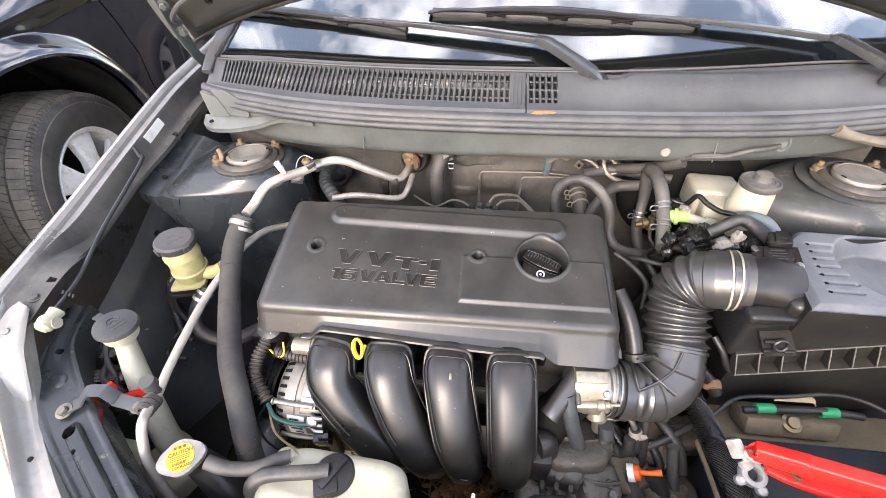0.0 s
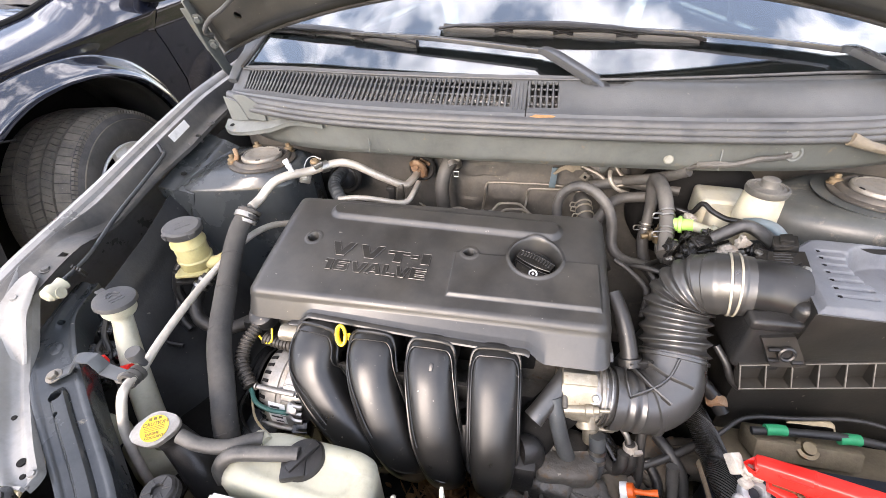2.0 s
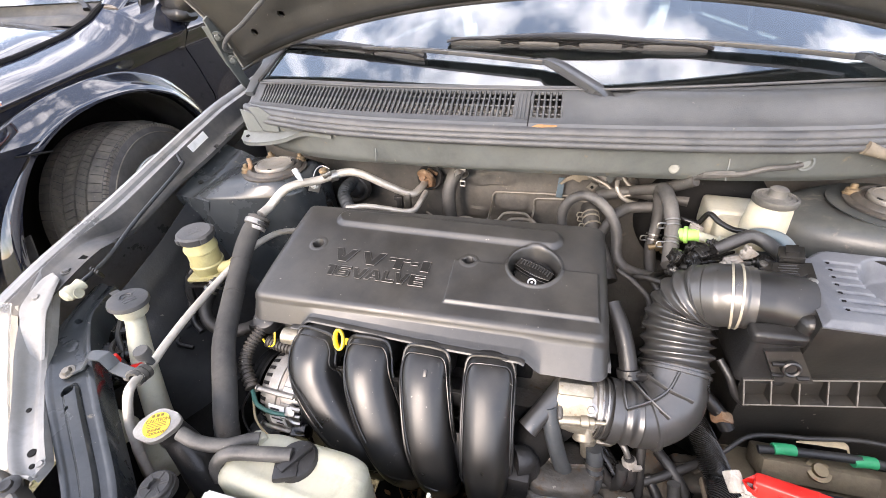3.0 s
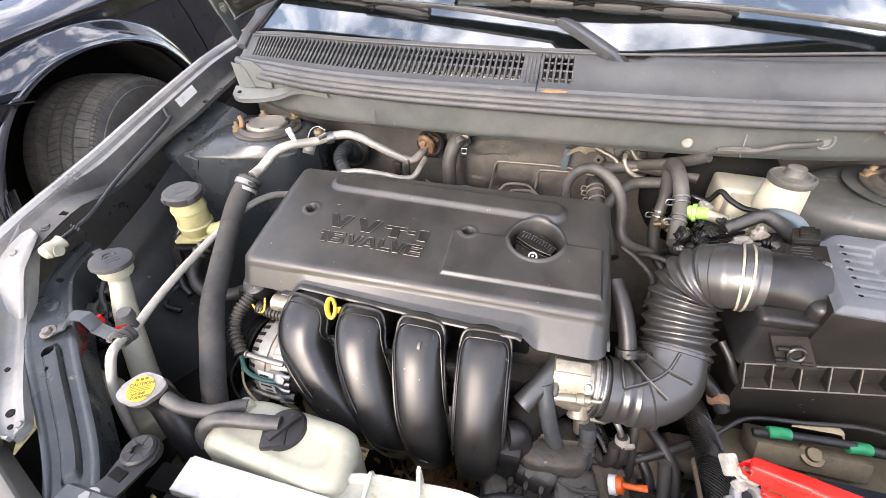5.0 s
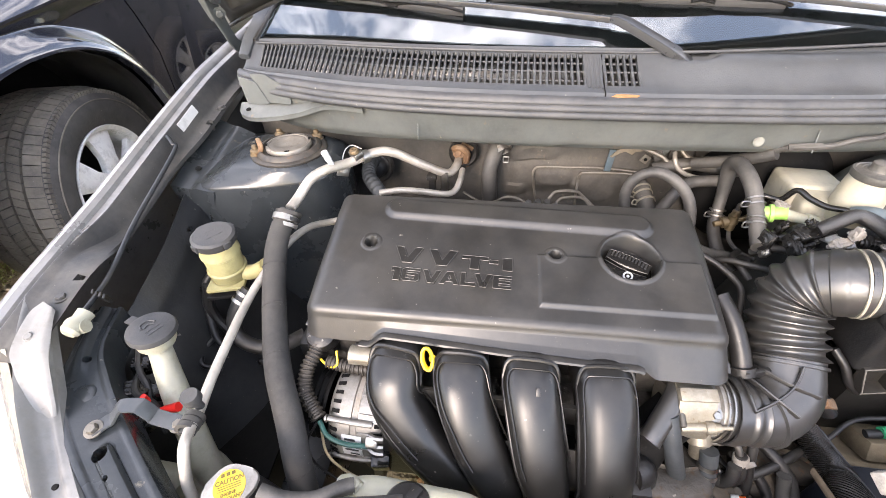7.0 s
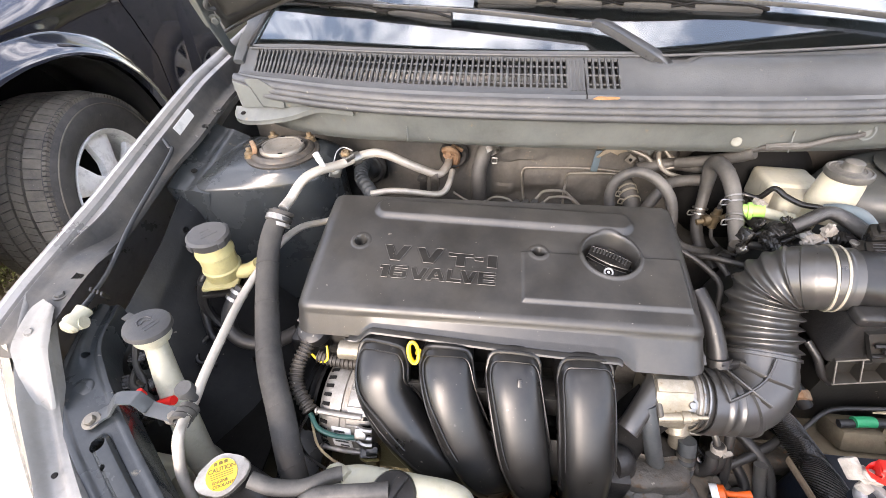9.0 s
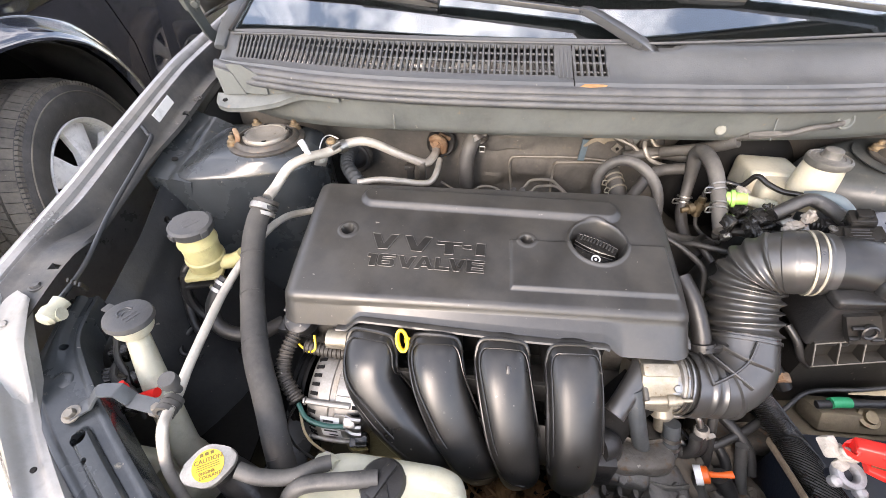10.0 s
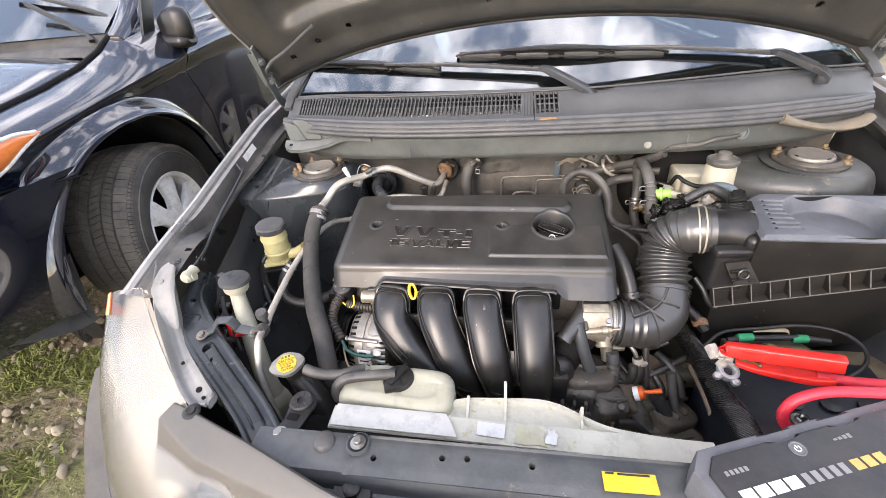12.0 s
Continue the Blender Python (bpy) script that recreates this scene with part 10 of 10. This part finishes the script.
def print_row(x, y, w, h, n, m_, fill):
    """A word that stays unlettered: a row of plain bars."""
    for k in range(n):
        bm = B()
        box(bm, (0, 0, 0), (w / n * fill, h, 0.0006), JM @ Matrix.Translation((x + w / n * (k + 0.5), y, 0.0370)), 0)
        part("print_bar", bm, m_, face)


print_row(-0.131, 0.011, 0.070, 0.0120, 4, "white_print", 0.84)
print_row(-0.059, 0.011, 0.056, 0.0110, 5, "grey_print", 0.60)
print_row(0.001, 0.011, 0.043, 0.0110, 3, "gold_print", 0.74)
print_row(-0.130, 0.0350, 0.029, 0.0050, 5, "grey_print", 0.6)
bm = B()
lathe(bm, [(0.0085, 0), (0.0085, 0.0012), (0.0075, 0.0014), (0.0065, 0.0006), (0, 0.0006)], JM @ V(-0.035, 0.040, 0.0365), (0, 0, 1), 32)
btn = part("button", bm, "starter_grey", face, "round power button")
bm = B()
sweep(bm, [JM @ V(-0.035 + 0.0032 * math.sin(radians(a)), 0.040 + 0.0032 * math.cos(radians(a)), 0.0374) for a in range(40, 321, 20)], 0.0005, 6, 2)
sweep(bm, [JM @ V(-0.035, 0.0405, 0.0374), JM @ V(-0.035, 0.0440, 0.0374)], 0.0005, 6, 1)
part("power_mark", bm, "white_print", btn)
for k in range(4):
    bm = B()
    box(bm, (0, 0, 0), (0.004, 0.002 + 0.001 * k, 0.0006), JM @ Matrix.Translation((0.012 + 0.006 * k, 0.039, 0.037)), 0)
    part("indicator", bm, "grey_print", face)


# ---- the dark car parked alongside ----
suv = thing("parked_suv", "dark navy sport utility car parked alongside", "car")
WY, WZ, WR = 1.23, 0.428, 0.370
AY, AZ = 1.16, 0.425
SX = -1.46
wheel(suv, (SX - 0.165, WY, WZ), WR, 0.27, 0.222, 6, 1, True, 12)
wheel(suv, (SX - 0.165, WY + 2.75, WZ), WR, 0.25, 0.215, 5, 1, False)


def side_x(y, z):
    """Body side: an overhanging crease on top, a hollow under it and a flare round the wheel."""
    h = max(0.0, crease_z(y) - z)
    x = SX - 0.036 * smooth(0.0, 0.075, h) - 0.05 * h
    x -= 0.30 * smooth(0.80, 0.20, y) ** 2
    a = math.atan2(z - AZ, y - AY)
    d = math.hypot(y - AY, z - AZ) - arch_r(a)
    w = flare_w(a)
    if d < w:
        x = x + (SX + 0.040 - x) * math.cos(0.5 * math.pi * max(0.0, d) / w) ** 0.9 * smooth(0.18, 0.42, z)
    return x


def crease_z(y):
    return float(np.interp(y, (0.40, 0.87, 1.11, 1.46, 1.89, 2.4), (0.905, 0.980, 1.020, 1.071, 1.121, 1.158)))


def shut_z(y):
    return float(np.interp(y, (0.40, 0.92, 1.08, 1.255, 1.375, 1.45, 1.65, 2.4), (0.965, 1.047, 1.072, 1.11, 1.152, 1.195, 1.235, 1.27)))


def arch_r(a):
    """Radius of the wheel opening: tighter behind the wheel."""
    return float(np.interp(math.degrees(a) % 360 if a > -0.5 else math.degrees(a), (-25, 0, 30, 48, 60, 75, 90, 101, 116, 130, 200), (0.43, 0.435, 0.453, 0.490, 0.508, 0.507, 0.499, 0.500, 0.507, 0.515, 0.518)))


def flare_w(a):
    return float(np.interp(math.degrees(a) % 360, (30, 50, 70, 100, 130, 160), (0.095, 0.078, 0.067, 0.070, 0.090, 0.10)))


def joint_y(z):
    """Line where the fender ends and the front door begins."""
    return float(np.interp(z, (0.4, 0.8, 0.95, 1.02, 1.12), (1.73, 1.72, 1.665, 1.632, 1.636)))


def seam_z(y):
    """Joint between the fender and the bumper under the lamp."""
    return 0.862 - 0.14 * (y - 0.668)


def fender_point(u, v):
    """Skin between the wheel arch and the crease under the shoulder."""
    a = math.pi * (1.10 - 1.24 * u)
    r0 = arch_r(a)
    c, s = math.cos(a), math.sin(a)
    y0, y1, z0 = 0.40, 1.66, 0.36
    z1 = 1.05
    w = flare_w(a)
    for _ in range(6):
        k = []
        if c > 1e-6:
            k.append((y1 - AY) / c)
        if c < -1e-6:
            k.append((y0 - AY) / c)
        if s > 1e-6:
            k.append((z1 - AZ) / s)
        if s < -1e-6:
            k.append((z0 - AZ) / s)
        r1 = max(min(k), r0 + 0.03)
        z1, y1 = crease_z(AY + r1 * c), joint_y(AZ + r1 * s)
    w = min(w, 0.9 * (r1 - r0))
    r = r0 + (w * v / 0.5 if v < 0.5 else w + (r1 - r0 - w) * (v - 0.5) / 0.5)
    y, z = AY + r * c, AZ + r * s
    x = side_x(y, z) - 0.03 * smooth(0.02, 0.0, v)
    x -= 0.008 * smooth(0.0, 0.01, seam_z(y) - z) * smooth(0.95, 0.85, y)
    return (x, y, z)


bm = B()
surf(bm, fender_point, 140, 0, 0.002, vs=[0, 0.008, 0.02] + [0.04 + 0.03 * k for k in range(32)] + [1.0])
fen2 = part("fender", bm, "navy", suv, "dark navy front fender with a flared arch", 50)
# rounded shoulder from the crease to the hood's joint
bm = B()


def shoulder(u, v):
    y = 0.40 + 1.235 * u
    a = v * math.pi / 2
    x0, z0 = side_x(y, crease_z(y)), crease_z(y)
    x1, z1 = -1.65 - 0.30 * smooth(0.80, 0.20, y) ** 2, shut_z(y)
    return (x0 + (x1 - x0) * (0.45 * v + 0.55 * (1 - math.cos(a))), y, z0 + (z1 - z0) * (0.35 * v + 0.65 * math.sin(a)))


surf(bm, shoulder, 60, 14, 0.002)
part("shoulder", bm, "navy", suv, "rounded navy shoulder that mirrors the clouds")
# joint lines
for name, pts, r in (("hood_joint", [V(*shoulder(k / 24 * 0.86, 1.0)) + V(0.0, 0, 0.001) for k in range(25)], 0.011),
                     ("door_joint", [V(side_x(joint_y(z), z) - 0.006, joint_y(z) + 0.003, z) for z in (0.60, 0.7, 0.8, 0.88, 0.94, 0.98, 1.02, 1.06, 1.085)], 0.0045)):
    bm = B()
    sweep(bm, pts, r, 8, 2)
    part(name, bm, "dark", suv, "dark panel joint")
bm = B()


def hood2(u, v):
    y = 0.40 + 1.00 * u
    x0 = -1.665 - 0.30 * smooth(0.80, 0.20, y) ** 2
    x = x0 + (-3.0 - x0) * v
    z = shut_z(min(y, 1.25)) - 0.012 + 0.045 * math.sin(math.pi * min(1, v)) + 0.02 * smooth(0.0, 0.06, v)
    return (x, y, z)


surf(bm, hood2, 30, 30, 0.003)
part("hood", bm, "navy", suv, "dark navy hood")
bm = B()


def door_skin(u, v):
    z0 = 0.36 + (crease_z(1.66) - 0.36) * v
    y = joint_y(z0) + 0.006 + 3.3 * u ** 2
    z = 0.36 + (crease_z(y) - 0.36) * v
    return (side_x(y, z), y, z)


surf(bm, door_skin, 40, 0, 0.004, vs=[0.05 * k for k in range(17)] + [0.82 + 0.015 * k for k in range(12)] + [1.0])

door = part("front_door", bm, "navy", suv, "dark navy doors")
# rounded top of the door up to the window line
bm = B()
surf(bm, lambda u, v: (SX - 0.12 * (0.4 * v + 0.6 * (1 - math.cos(v * 1.57))), joint_y(1.1) + 0.006 + 0.03 * v + 3.3 * u, crease_z(joint_y(1.1) + 3.3 * u) + 0.095 * math.sin(v * 1.57)), 30, 10, 0.004)
part("door_shoulder", bm, "navy", suv, "rounded navy top of the door")
bm = B()
box(bm, (SX - 0.92, 3.45, 0.77), (1.76, 3.15, 0.80), None, 0.10, 4)
part("body_core", bm, "navy", suv)
bm = B()
box(bm, (SX - 1.00, 1.02, 0.78), (1.14, 1.10, 0.50), None, 0.08, 3)
part("front_body", bm, "navy", suv)
bm = B()
box(bm, (SX - 0.98, 0.36, 0.68), (1.36, 0.22, 0.36), None, 0.07, 3)
part("front_bumper", bm, "navy", suv)
bm = B()
surf(bm, lambda u, v: (-3.0 - 0.30 * math.sin(v * 1.57), 0.42 + 1.45 * u, shut_z(min(0.42 + 1.45 * u, 1.25)) - 0.02 - 0.42 * (1 - math.cos(v * 1.57))), 20, 10, 0.004)
part("far_fender", bm, "navy", suv)


def cabin(u, v):
    """Closed cabin from the belt line up over the roof and down the far side."""
    y = 1.62 + 3.36 * u
    zr = float(np.interp(y, (1.62, 2.25, 2.7, 4.2, 4.7, 4.98), (1.255, 1.64, 1.70, 1.69, 1.55, 1.10)))
    zb = min(1.16, zr - 0.02)
    prof = [(0.80, 0.0), (0.79, 0.25), (0.74, 0.62), (0.68, 0.88), (0.58, 0.97), (0.3, 1.0), (0.0, 1.01)]
    t = v * 12
    k = min(int(t), 11)
    w = t - k
    pts = [(p[0], p[1]) for p in prof] + [(-p[0], p[1]) for p in prof[-2::-1]]
    px = pts[k][0] * (1 - w) + pts[k + 1][0] * w
    pz = pts[k][1] * (1 - w) + pts[k + 1][1] * w
    return (SX - 0.92 + px, y, zb + (zr - zb) * pz)


bm = B()
surf(bm, cabin, 60, 48, 0.0)
bmesh.ops.delete(bm, geom=[f for f in bm.faces if f.calc_center_median().y < 2.25 and abs(f.calc_center_median().x - SX + 0.92) < 0.66], context="FACES")
part("cabin", bm, "navy", suv, "dark navy cabin")
for y0, y1, z1 in ((2.10, 2.95, 1.56), (3.02, 3.90, 1.58), (3.97, 4.55, 1.50)):
    for sg in (1, -1):
        xb, xt = SX - 0.92 + sg * 0.806, SX - 0.92 + sg * 0.735
        panel("side_window", (xb, y0, 1.21), (xb, y1, 1.21), (xt, y1 - 0.02, z1), (xt, y0 + (0.25 if y0 < 2.5 else 0.02), z1), "interior", suv, "dark tinted side window", 0.014 * sg)
wheel(suv, (SX - 1.675, WY, WZ), WR, 0.25, 0.215, 5, -1, False)
wheel(suv, (SX - 1.675, WY + 2.75, WZ), WR, 0.25, 0.215, 5, -1, False)
# inner arch and underside
bm = B()


def liner(u, v):
    a = math.pi * (1.1 - 1.2 * u)
    r = arch_r(a) - 0.004 + 0.012 * math.sin(v * 9) * smooth(0.0, 0.2, v)
    return (SX - 0.004 - 0.34 * v, AY + r * math.cos(a), AZ + r * math.sin(a))


surf(bm, liner, 60, 16, 0.002)
part("arch_liner", bm, "rubber", suv, "black arch liner")
# near-black box fills the arch's depth with shade by colour
bm = B()
box(bm, (SX - 0.62, WY, 0.60), (0.5, 1.5, 0.55), None, 0.02)
part("engine_bay", bm, "dark", suv)
# nose: bumper wrapping the corner, grey lower trim, lamp
bm = B()


def nose(u, v):
    """Bumper skin: its rear edge leans back along the arch, its front turns round the corner."""
    zb = float(np.interp(u, (0, 0.4, 1), (0.42, 0.50, 0.50)))
    zt = seam_z(0.7) + 0.01
    z = zb + (zt - zb) * v
    ye = AY - math.sqrt(max(0.01, 0.518 ** 2 - (z - AZ) ** 2))
    a = smooth(0.35, 1.0, u) * math.pi / 2
    y = ye - min(u, 0.35) * 0.9 - 0.34 * math.sin(a)
    x = SX + 0.034 - 0.45 * (1 - math.cos(a)) - 0.05 * u - 0.12 * (zt - z) - 0.01 * smooth(0.02, 0.0, u)
    return (x, y, z)


surf(bm, nose, 40, 20, 0.003)
part("bumper", bm, "navy", suv, "dark navy bumper corner")
bm = B()


def valance(u, v):
    """Flat grey guard along the lower edge of the bumper, turned up behind as a mud guard."""
    if u < 0.35:
        t = u / 0.35
        p = V(SX - 0.012, 0.722 - 0.055 * t, 0.61 - 0.25 * t)
        q = V(SX - 0.03, 0.716 - 0.075 * t, 0.60 - 0.165 * t)
        return p.lerp(q, v)
    t = (u - 0.35) / 0.65
    p = V(SX - 0.004 - 0.30 * t * t, 0.667 - 0.42 * t, 0.36 + 0.13 * smooth(0, 0.9, t) )
    q = V(SX - 0.03 - 0.30 * t * t, 0.641 - 0.42 * t, 0.435 + 0.09 * smooth(0, 0.9, t))
    return p.lerp(q, v)


surf(bm, valance, 60, 6, 0.006)
part("valance", bm, "trim", suv, "grey plastic lower bumper trim")
bm = B()
lamp_t, lamp_b = spline([(0, 0.835, 0.992), (0, 0.75, 1.003), (0, 0.62, 0.985), (0, 0.45, 0.955)], 6)[0], spline([(0, 0.830, 0.988), (0, 0.755, 0.955), (0, 0.66, 0.905), (0, 0.47, 0.86)], 6)[0]


def lamp2(u, v):
    k = min(int(u * 18), 17)
    w = u * 18 - k
    a, b = lamp_t[k].lerp(lamp_t[k + 1], w), lamp_b[k].lerp(lamp_b[k + 1], w)
    p = a.lerp(b, v)
    return (side_x(p.y, min(p.z, crease_z(p.y))) + 0.014 + 0.008 * math.sin(math.pi * v), p.y, p.z)


surf(bm, lamp2, 18, 8, 0.01)
lamp_ob = part("headlamp", bm, "lamp", suv, "amber corner of the headlamp")
bm = B()
sweep(bm, [V(*lamp2(k / 12, 0.0)) for k in range(12, -1, -1)] + [V(*lamp2(k / 12, 1.0)) for k in range(1, 13)], 0.006, 8, 2)
part("lamp_rim", bm, "label", lamp_ob, "pale clear rim of the lamp")
bm = B()
sweep(bm, [V(side_x(y, seam_z(y)) + 0.017, y, seam_z(y)) for y in (0.46, 0.55, 0.64, 0.72, 0.80, 0.87)], 0.003, 6, 3)
part("bumper_joint", bm, "dark", suv, "dark joint above the bumper")
# door mirror, windscreen, scuttle, wipers, pillar
bm = B()
sweep(bm, [(SX - 0.085, 1.665, 1.205), (SX - 0.03, 1.655, 1.205), (SX + 0.02, 1.65, 1.21), (SX + 0.05, 1.655, 1.21), (SX + 0.06, 1.66, 1.21)], [(0.030, 0.040), (0.050, 0.066), (0.052, 0.072), (0.042, 0.060), (0.018, 0.03)], 28, 8, rsec(3.2, 28))
mir = part("door_mirror", bm, "black", suv, "black plastic door mirror")
bm = B()
sweep(bm, [(SX - 0.10, 1.655, 1.165), (SX - 0.05, 1.65, 1.150), (SX + 0.02, 1.645, 1.145), (SX + 0.05, 1.645, 1.15)], [(0.045, 0.02), (0.055, 0.028), (0.055, 0.028), (0.03, 0.015)], 20, 6, rsec(3, 20))
part("mirror_foot", bm, "black", mir, "black plastic mirror foot")
bm = B()
plate(bm, [(0, 0), (0.075, 0.0), (0.16, 0.20), (0.10, 0.20)], 0.014, Matrix.Translation((SX - 0.105, 1.545, 1.175)) @ Euler((radians(90), 0, radians(90))).to_matrix().to_4x4(), 0.003)
part("mirror_sail", bm, "black", suv, "black mirror corner piece")
bm = B()
surf(bm, lambda u, v: (-1.70 - 1.35 * u - 0.10 * v * (1 - u), 1.50 + 0.75 * v + 0.05 * math.sin(math.pi * u) * -1, 1.205 + 0.44 * v), 16, 10, 0.006)
wg = part("windscreen", bm, "glass", suv, "tinted windscreen with clouds mirrored in it")
wg.visible_shadow = False
bm = B()
plate(bm, [(-0.05, -0.022), (0.05, -0.022), (0.05, 0.022), (-0.05, 0.022)], 0.002, Matrix.Translation((-2.02, 1.83, 1.425)) @ Euler((radians(32), 0, 0)).to_matrix().to_4x4(), 0)
part("permit_sticker", bm, "label", wg, "white paper sticker on the glass")
bm = B()
box(bm, (-2.5, 2.15, 1.12), (1.3, 0.9, 0.15), None, 0.04)
part("dashboard", bm, "interior", suv)
bm = B()
surf(bm, lambda u, v: (-1.66 - 1.35 * u, 1.385 + 0.15 * v, 1.105 + 0.085 * v + 0.012 * math.sin(v * 9) + 0.03 * smooth(0.0, 0.08, u)), 30, 20, 0.004)
part("scuttle", bm, "trim", suv, "grey plastic scuttle panel")
for pts, sz in (([(-1.74, 1.46, 1.185), (-1.80, 1.50, 1.215), (-1.98, 1.55, 1.29), (-2.10, 1.58, 1.34)], (0.011, 0.007)), ([(-1.74, 1.60, 1.262), (-1.86, 1.62, 1.30), (-2.10, 1.66, 1.36), (-2.3, 1.70, 1.39)], (0.012, 0.009))):
    bm = B()
    sweep(bm, pts, sz, 10, 6, rsec(4, 10))
    part("wiper", bm, "black", suv, "black wiper arm and blade")
bm = B()
sweep(bm, [(-1.63, 1.46, 1.175), (-1.665, 1.62, 1.26), (-1.72, 1.85, 1.42), (-1.80, 2.25, 1.65)], [(0.045, 0.03), (0.05, 0.03), (0.05, 0.03), (0.05, 0.03)], 12)
part("pillar", bm, "navy", suv)

# ---- loose ground cover ----
rng = random.Random(7)


def cover_spot(near):
    if near:
        return rng.uniform(-2.9, -1.0), rng.uniform(-0.3, 1.3)
    return rng.uniform(-6, 6), rng.uniform(-4, 6)


verts, faces = [], []
for i in range(16000):
    x, y = cover_spot(i < 14500)
    if noise.noise(V(x * 3.4, y * 3.4, 4)) < -0.10 + 0.40 * rng.random():
        continue
    for _ in range(4):
        a = rng.uniform(0, 6.28)
        h = rng.uniform(0.008, 0.034)
        w = rng.uniform(0.0015, 0.003)
        lx, ly = rng.gauss(0, 0.018), rng.gauss(0, 0.018)
        bx, by = x + rng.gauss(0, 0.012), y + rng.gauss(0, 0.012)
        gz = ground_z(bx, by)
        n0 = len(verts)
        verts += [(bx - w * math.cos(a), by - w * math.sin(a), gz - 0.004), (bx + w * math.cos(a), by + w * math.sin(a), gz - 0.004), (bx + lx * 0.5 + w * math.cos(a), by + ly * 0.5, gz + h * 0.65), (bx + lx, by + ly, gz + h)]
        faces += [(n0, n0 + 1, n0 + 2), (n0, n0 + 2, n0 + 3)]
me = bpy.data.meshes.new("grass")
me.from_pydata(verts, [], faces)
me.materials.append(M["grass"])
tagged(new("grass", me), "short sparse green and dry grass blades", "grass", kind="stuff")


def stones(name, n, spot, m_, label, cat):
    """Loose stones of many sizes, each a lumpy flattened ball sunk a little into the soil."""
    tmp = B()
    bmesh.ops.create_icosphere(tmp, subdivisions=2, radius=1.0)
    tmp.verts.index_update()
    base = np.array([v.co[:] for v in tmp.verts])
    tri = np.array([[v.index for v in f.verts] for f in tmp.faces])
    tmp.free()
    gen = np.random.default_rng(11)
    vs_, fs_ = [], []
    for _ in range(n):
        x, y = spot()
        r = 0.003 + 0.022 * gen.random() ** 3.6
        lump = 1 + 0.22 * np.sin(base @ gen.normal(0, 2.2, 3) + gen.random() * 6) + 0.16 * np.sin(base @ gen.normal(0, 3.8, 3) + gen.random() * 6)
        p = base * lump[:, None] * r * np.array([1.0, gen.uniform(0.55, 0.95), gen.uniform(0.35, 0.65)])
        q, _r = np.linalg.qr(gen.normal(0, 1, (3, 3)) * np.array([1, 1, 0.15]) + np.diag([0, 0, 3.0]))
        p = p @ q.T + np.array([x, y, ground_z(x, y) + 0.12 * r])
        fs_.append(tri + len(base) * len(vs_))
        vs_.append(p)
    me = bpy.data.meshes.new(name)
    me.from_pydata(np.concatenate(vs_).tolist(), [], np.concatenate(fs_).tolist())
    me.polygons.foreach_set("use_smooth", [True] * len(me.polygons))
    me.materials.append(M[m_])
    return tagged(new(name, me), label, cat, kind="stuff")


stones("gravel", 2600, lambda: (rng.uniform(-2.7, -0.75), rng.uniform(-0.35, 1.2)), "stone", "pale loose gravel stones in the grass", "gravel")
bm = B()
for _ in range(420):
    x, y = rng.uniform(-0.25, 0.20), rng.uniform(0.16, 0.62)
    s = rng.uniform(0.012, 0.03)
    t = pose(x, y, 0.012 + rng.uniform(0, 0.02), rng.uniform(-50, 50), rng.uniform(-50, 50), rng.uniform(0, 360))
    plate(bm, [(-s, 0), (-s * 0.3, s * 0.4), (s * 0.5, s * 0.35), (s, 0), (s * 0.4, -s * 0.4), (-s * 0.5, -s * 0.3)], 0.0008, t, 0)
tagged(finish("leaf_litter", bm, "leaf"), "brown dry leaves on the ground under the engine", "leaves", kind="stuff")

# straw and leaf scraps caught on the tray below the manifold
bm = B()
box(bm, (-0.02, 0.285, 0.490), (0.24, 0.17, 0.006), None, 0.002)
part("splash_tray", bm, "dark", car, "black splash tray under the engine")
bm = B()
for _ in range(320):
    x, y = rng.gauss(-0.018, 0.032), rng.gauss(0.276, 0.024)
    if abs(x + 0.02) > 0.11 or abs(y - 0.285) > 0.075:
        continue
    z = 0.496 + 0.030 * math.exp(-((x + 0.018) / 0.05) ** 2 - ((y - 0.276) / 0.035) ** 2) * rng.random()
    s_ = rng.uniform(0.006, 0.020)
    w_ = s_ * rng.choice((0.10, 0.14, 0.45))
    plate(bm, [(-s_, 0), (-s_ * 0.3, w_), (s_ * 0.5, w_ * 0.8), (s_, 0), (s_ * 0.4, -w_), (-s_ * 0.5, -w_ * 0.7)], 0.0008, pose(x, y, z, rng.uniform(-35, 35), rng.uniform(-35, 35), rng.uniform(0, 360)), 0)
tagged(finish("straw_litter", bm, "leaf"), "brown straw and leaf scraps on the splash tray", "litter", kind="stuff")
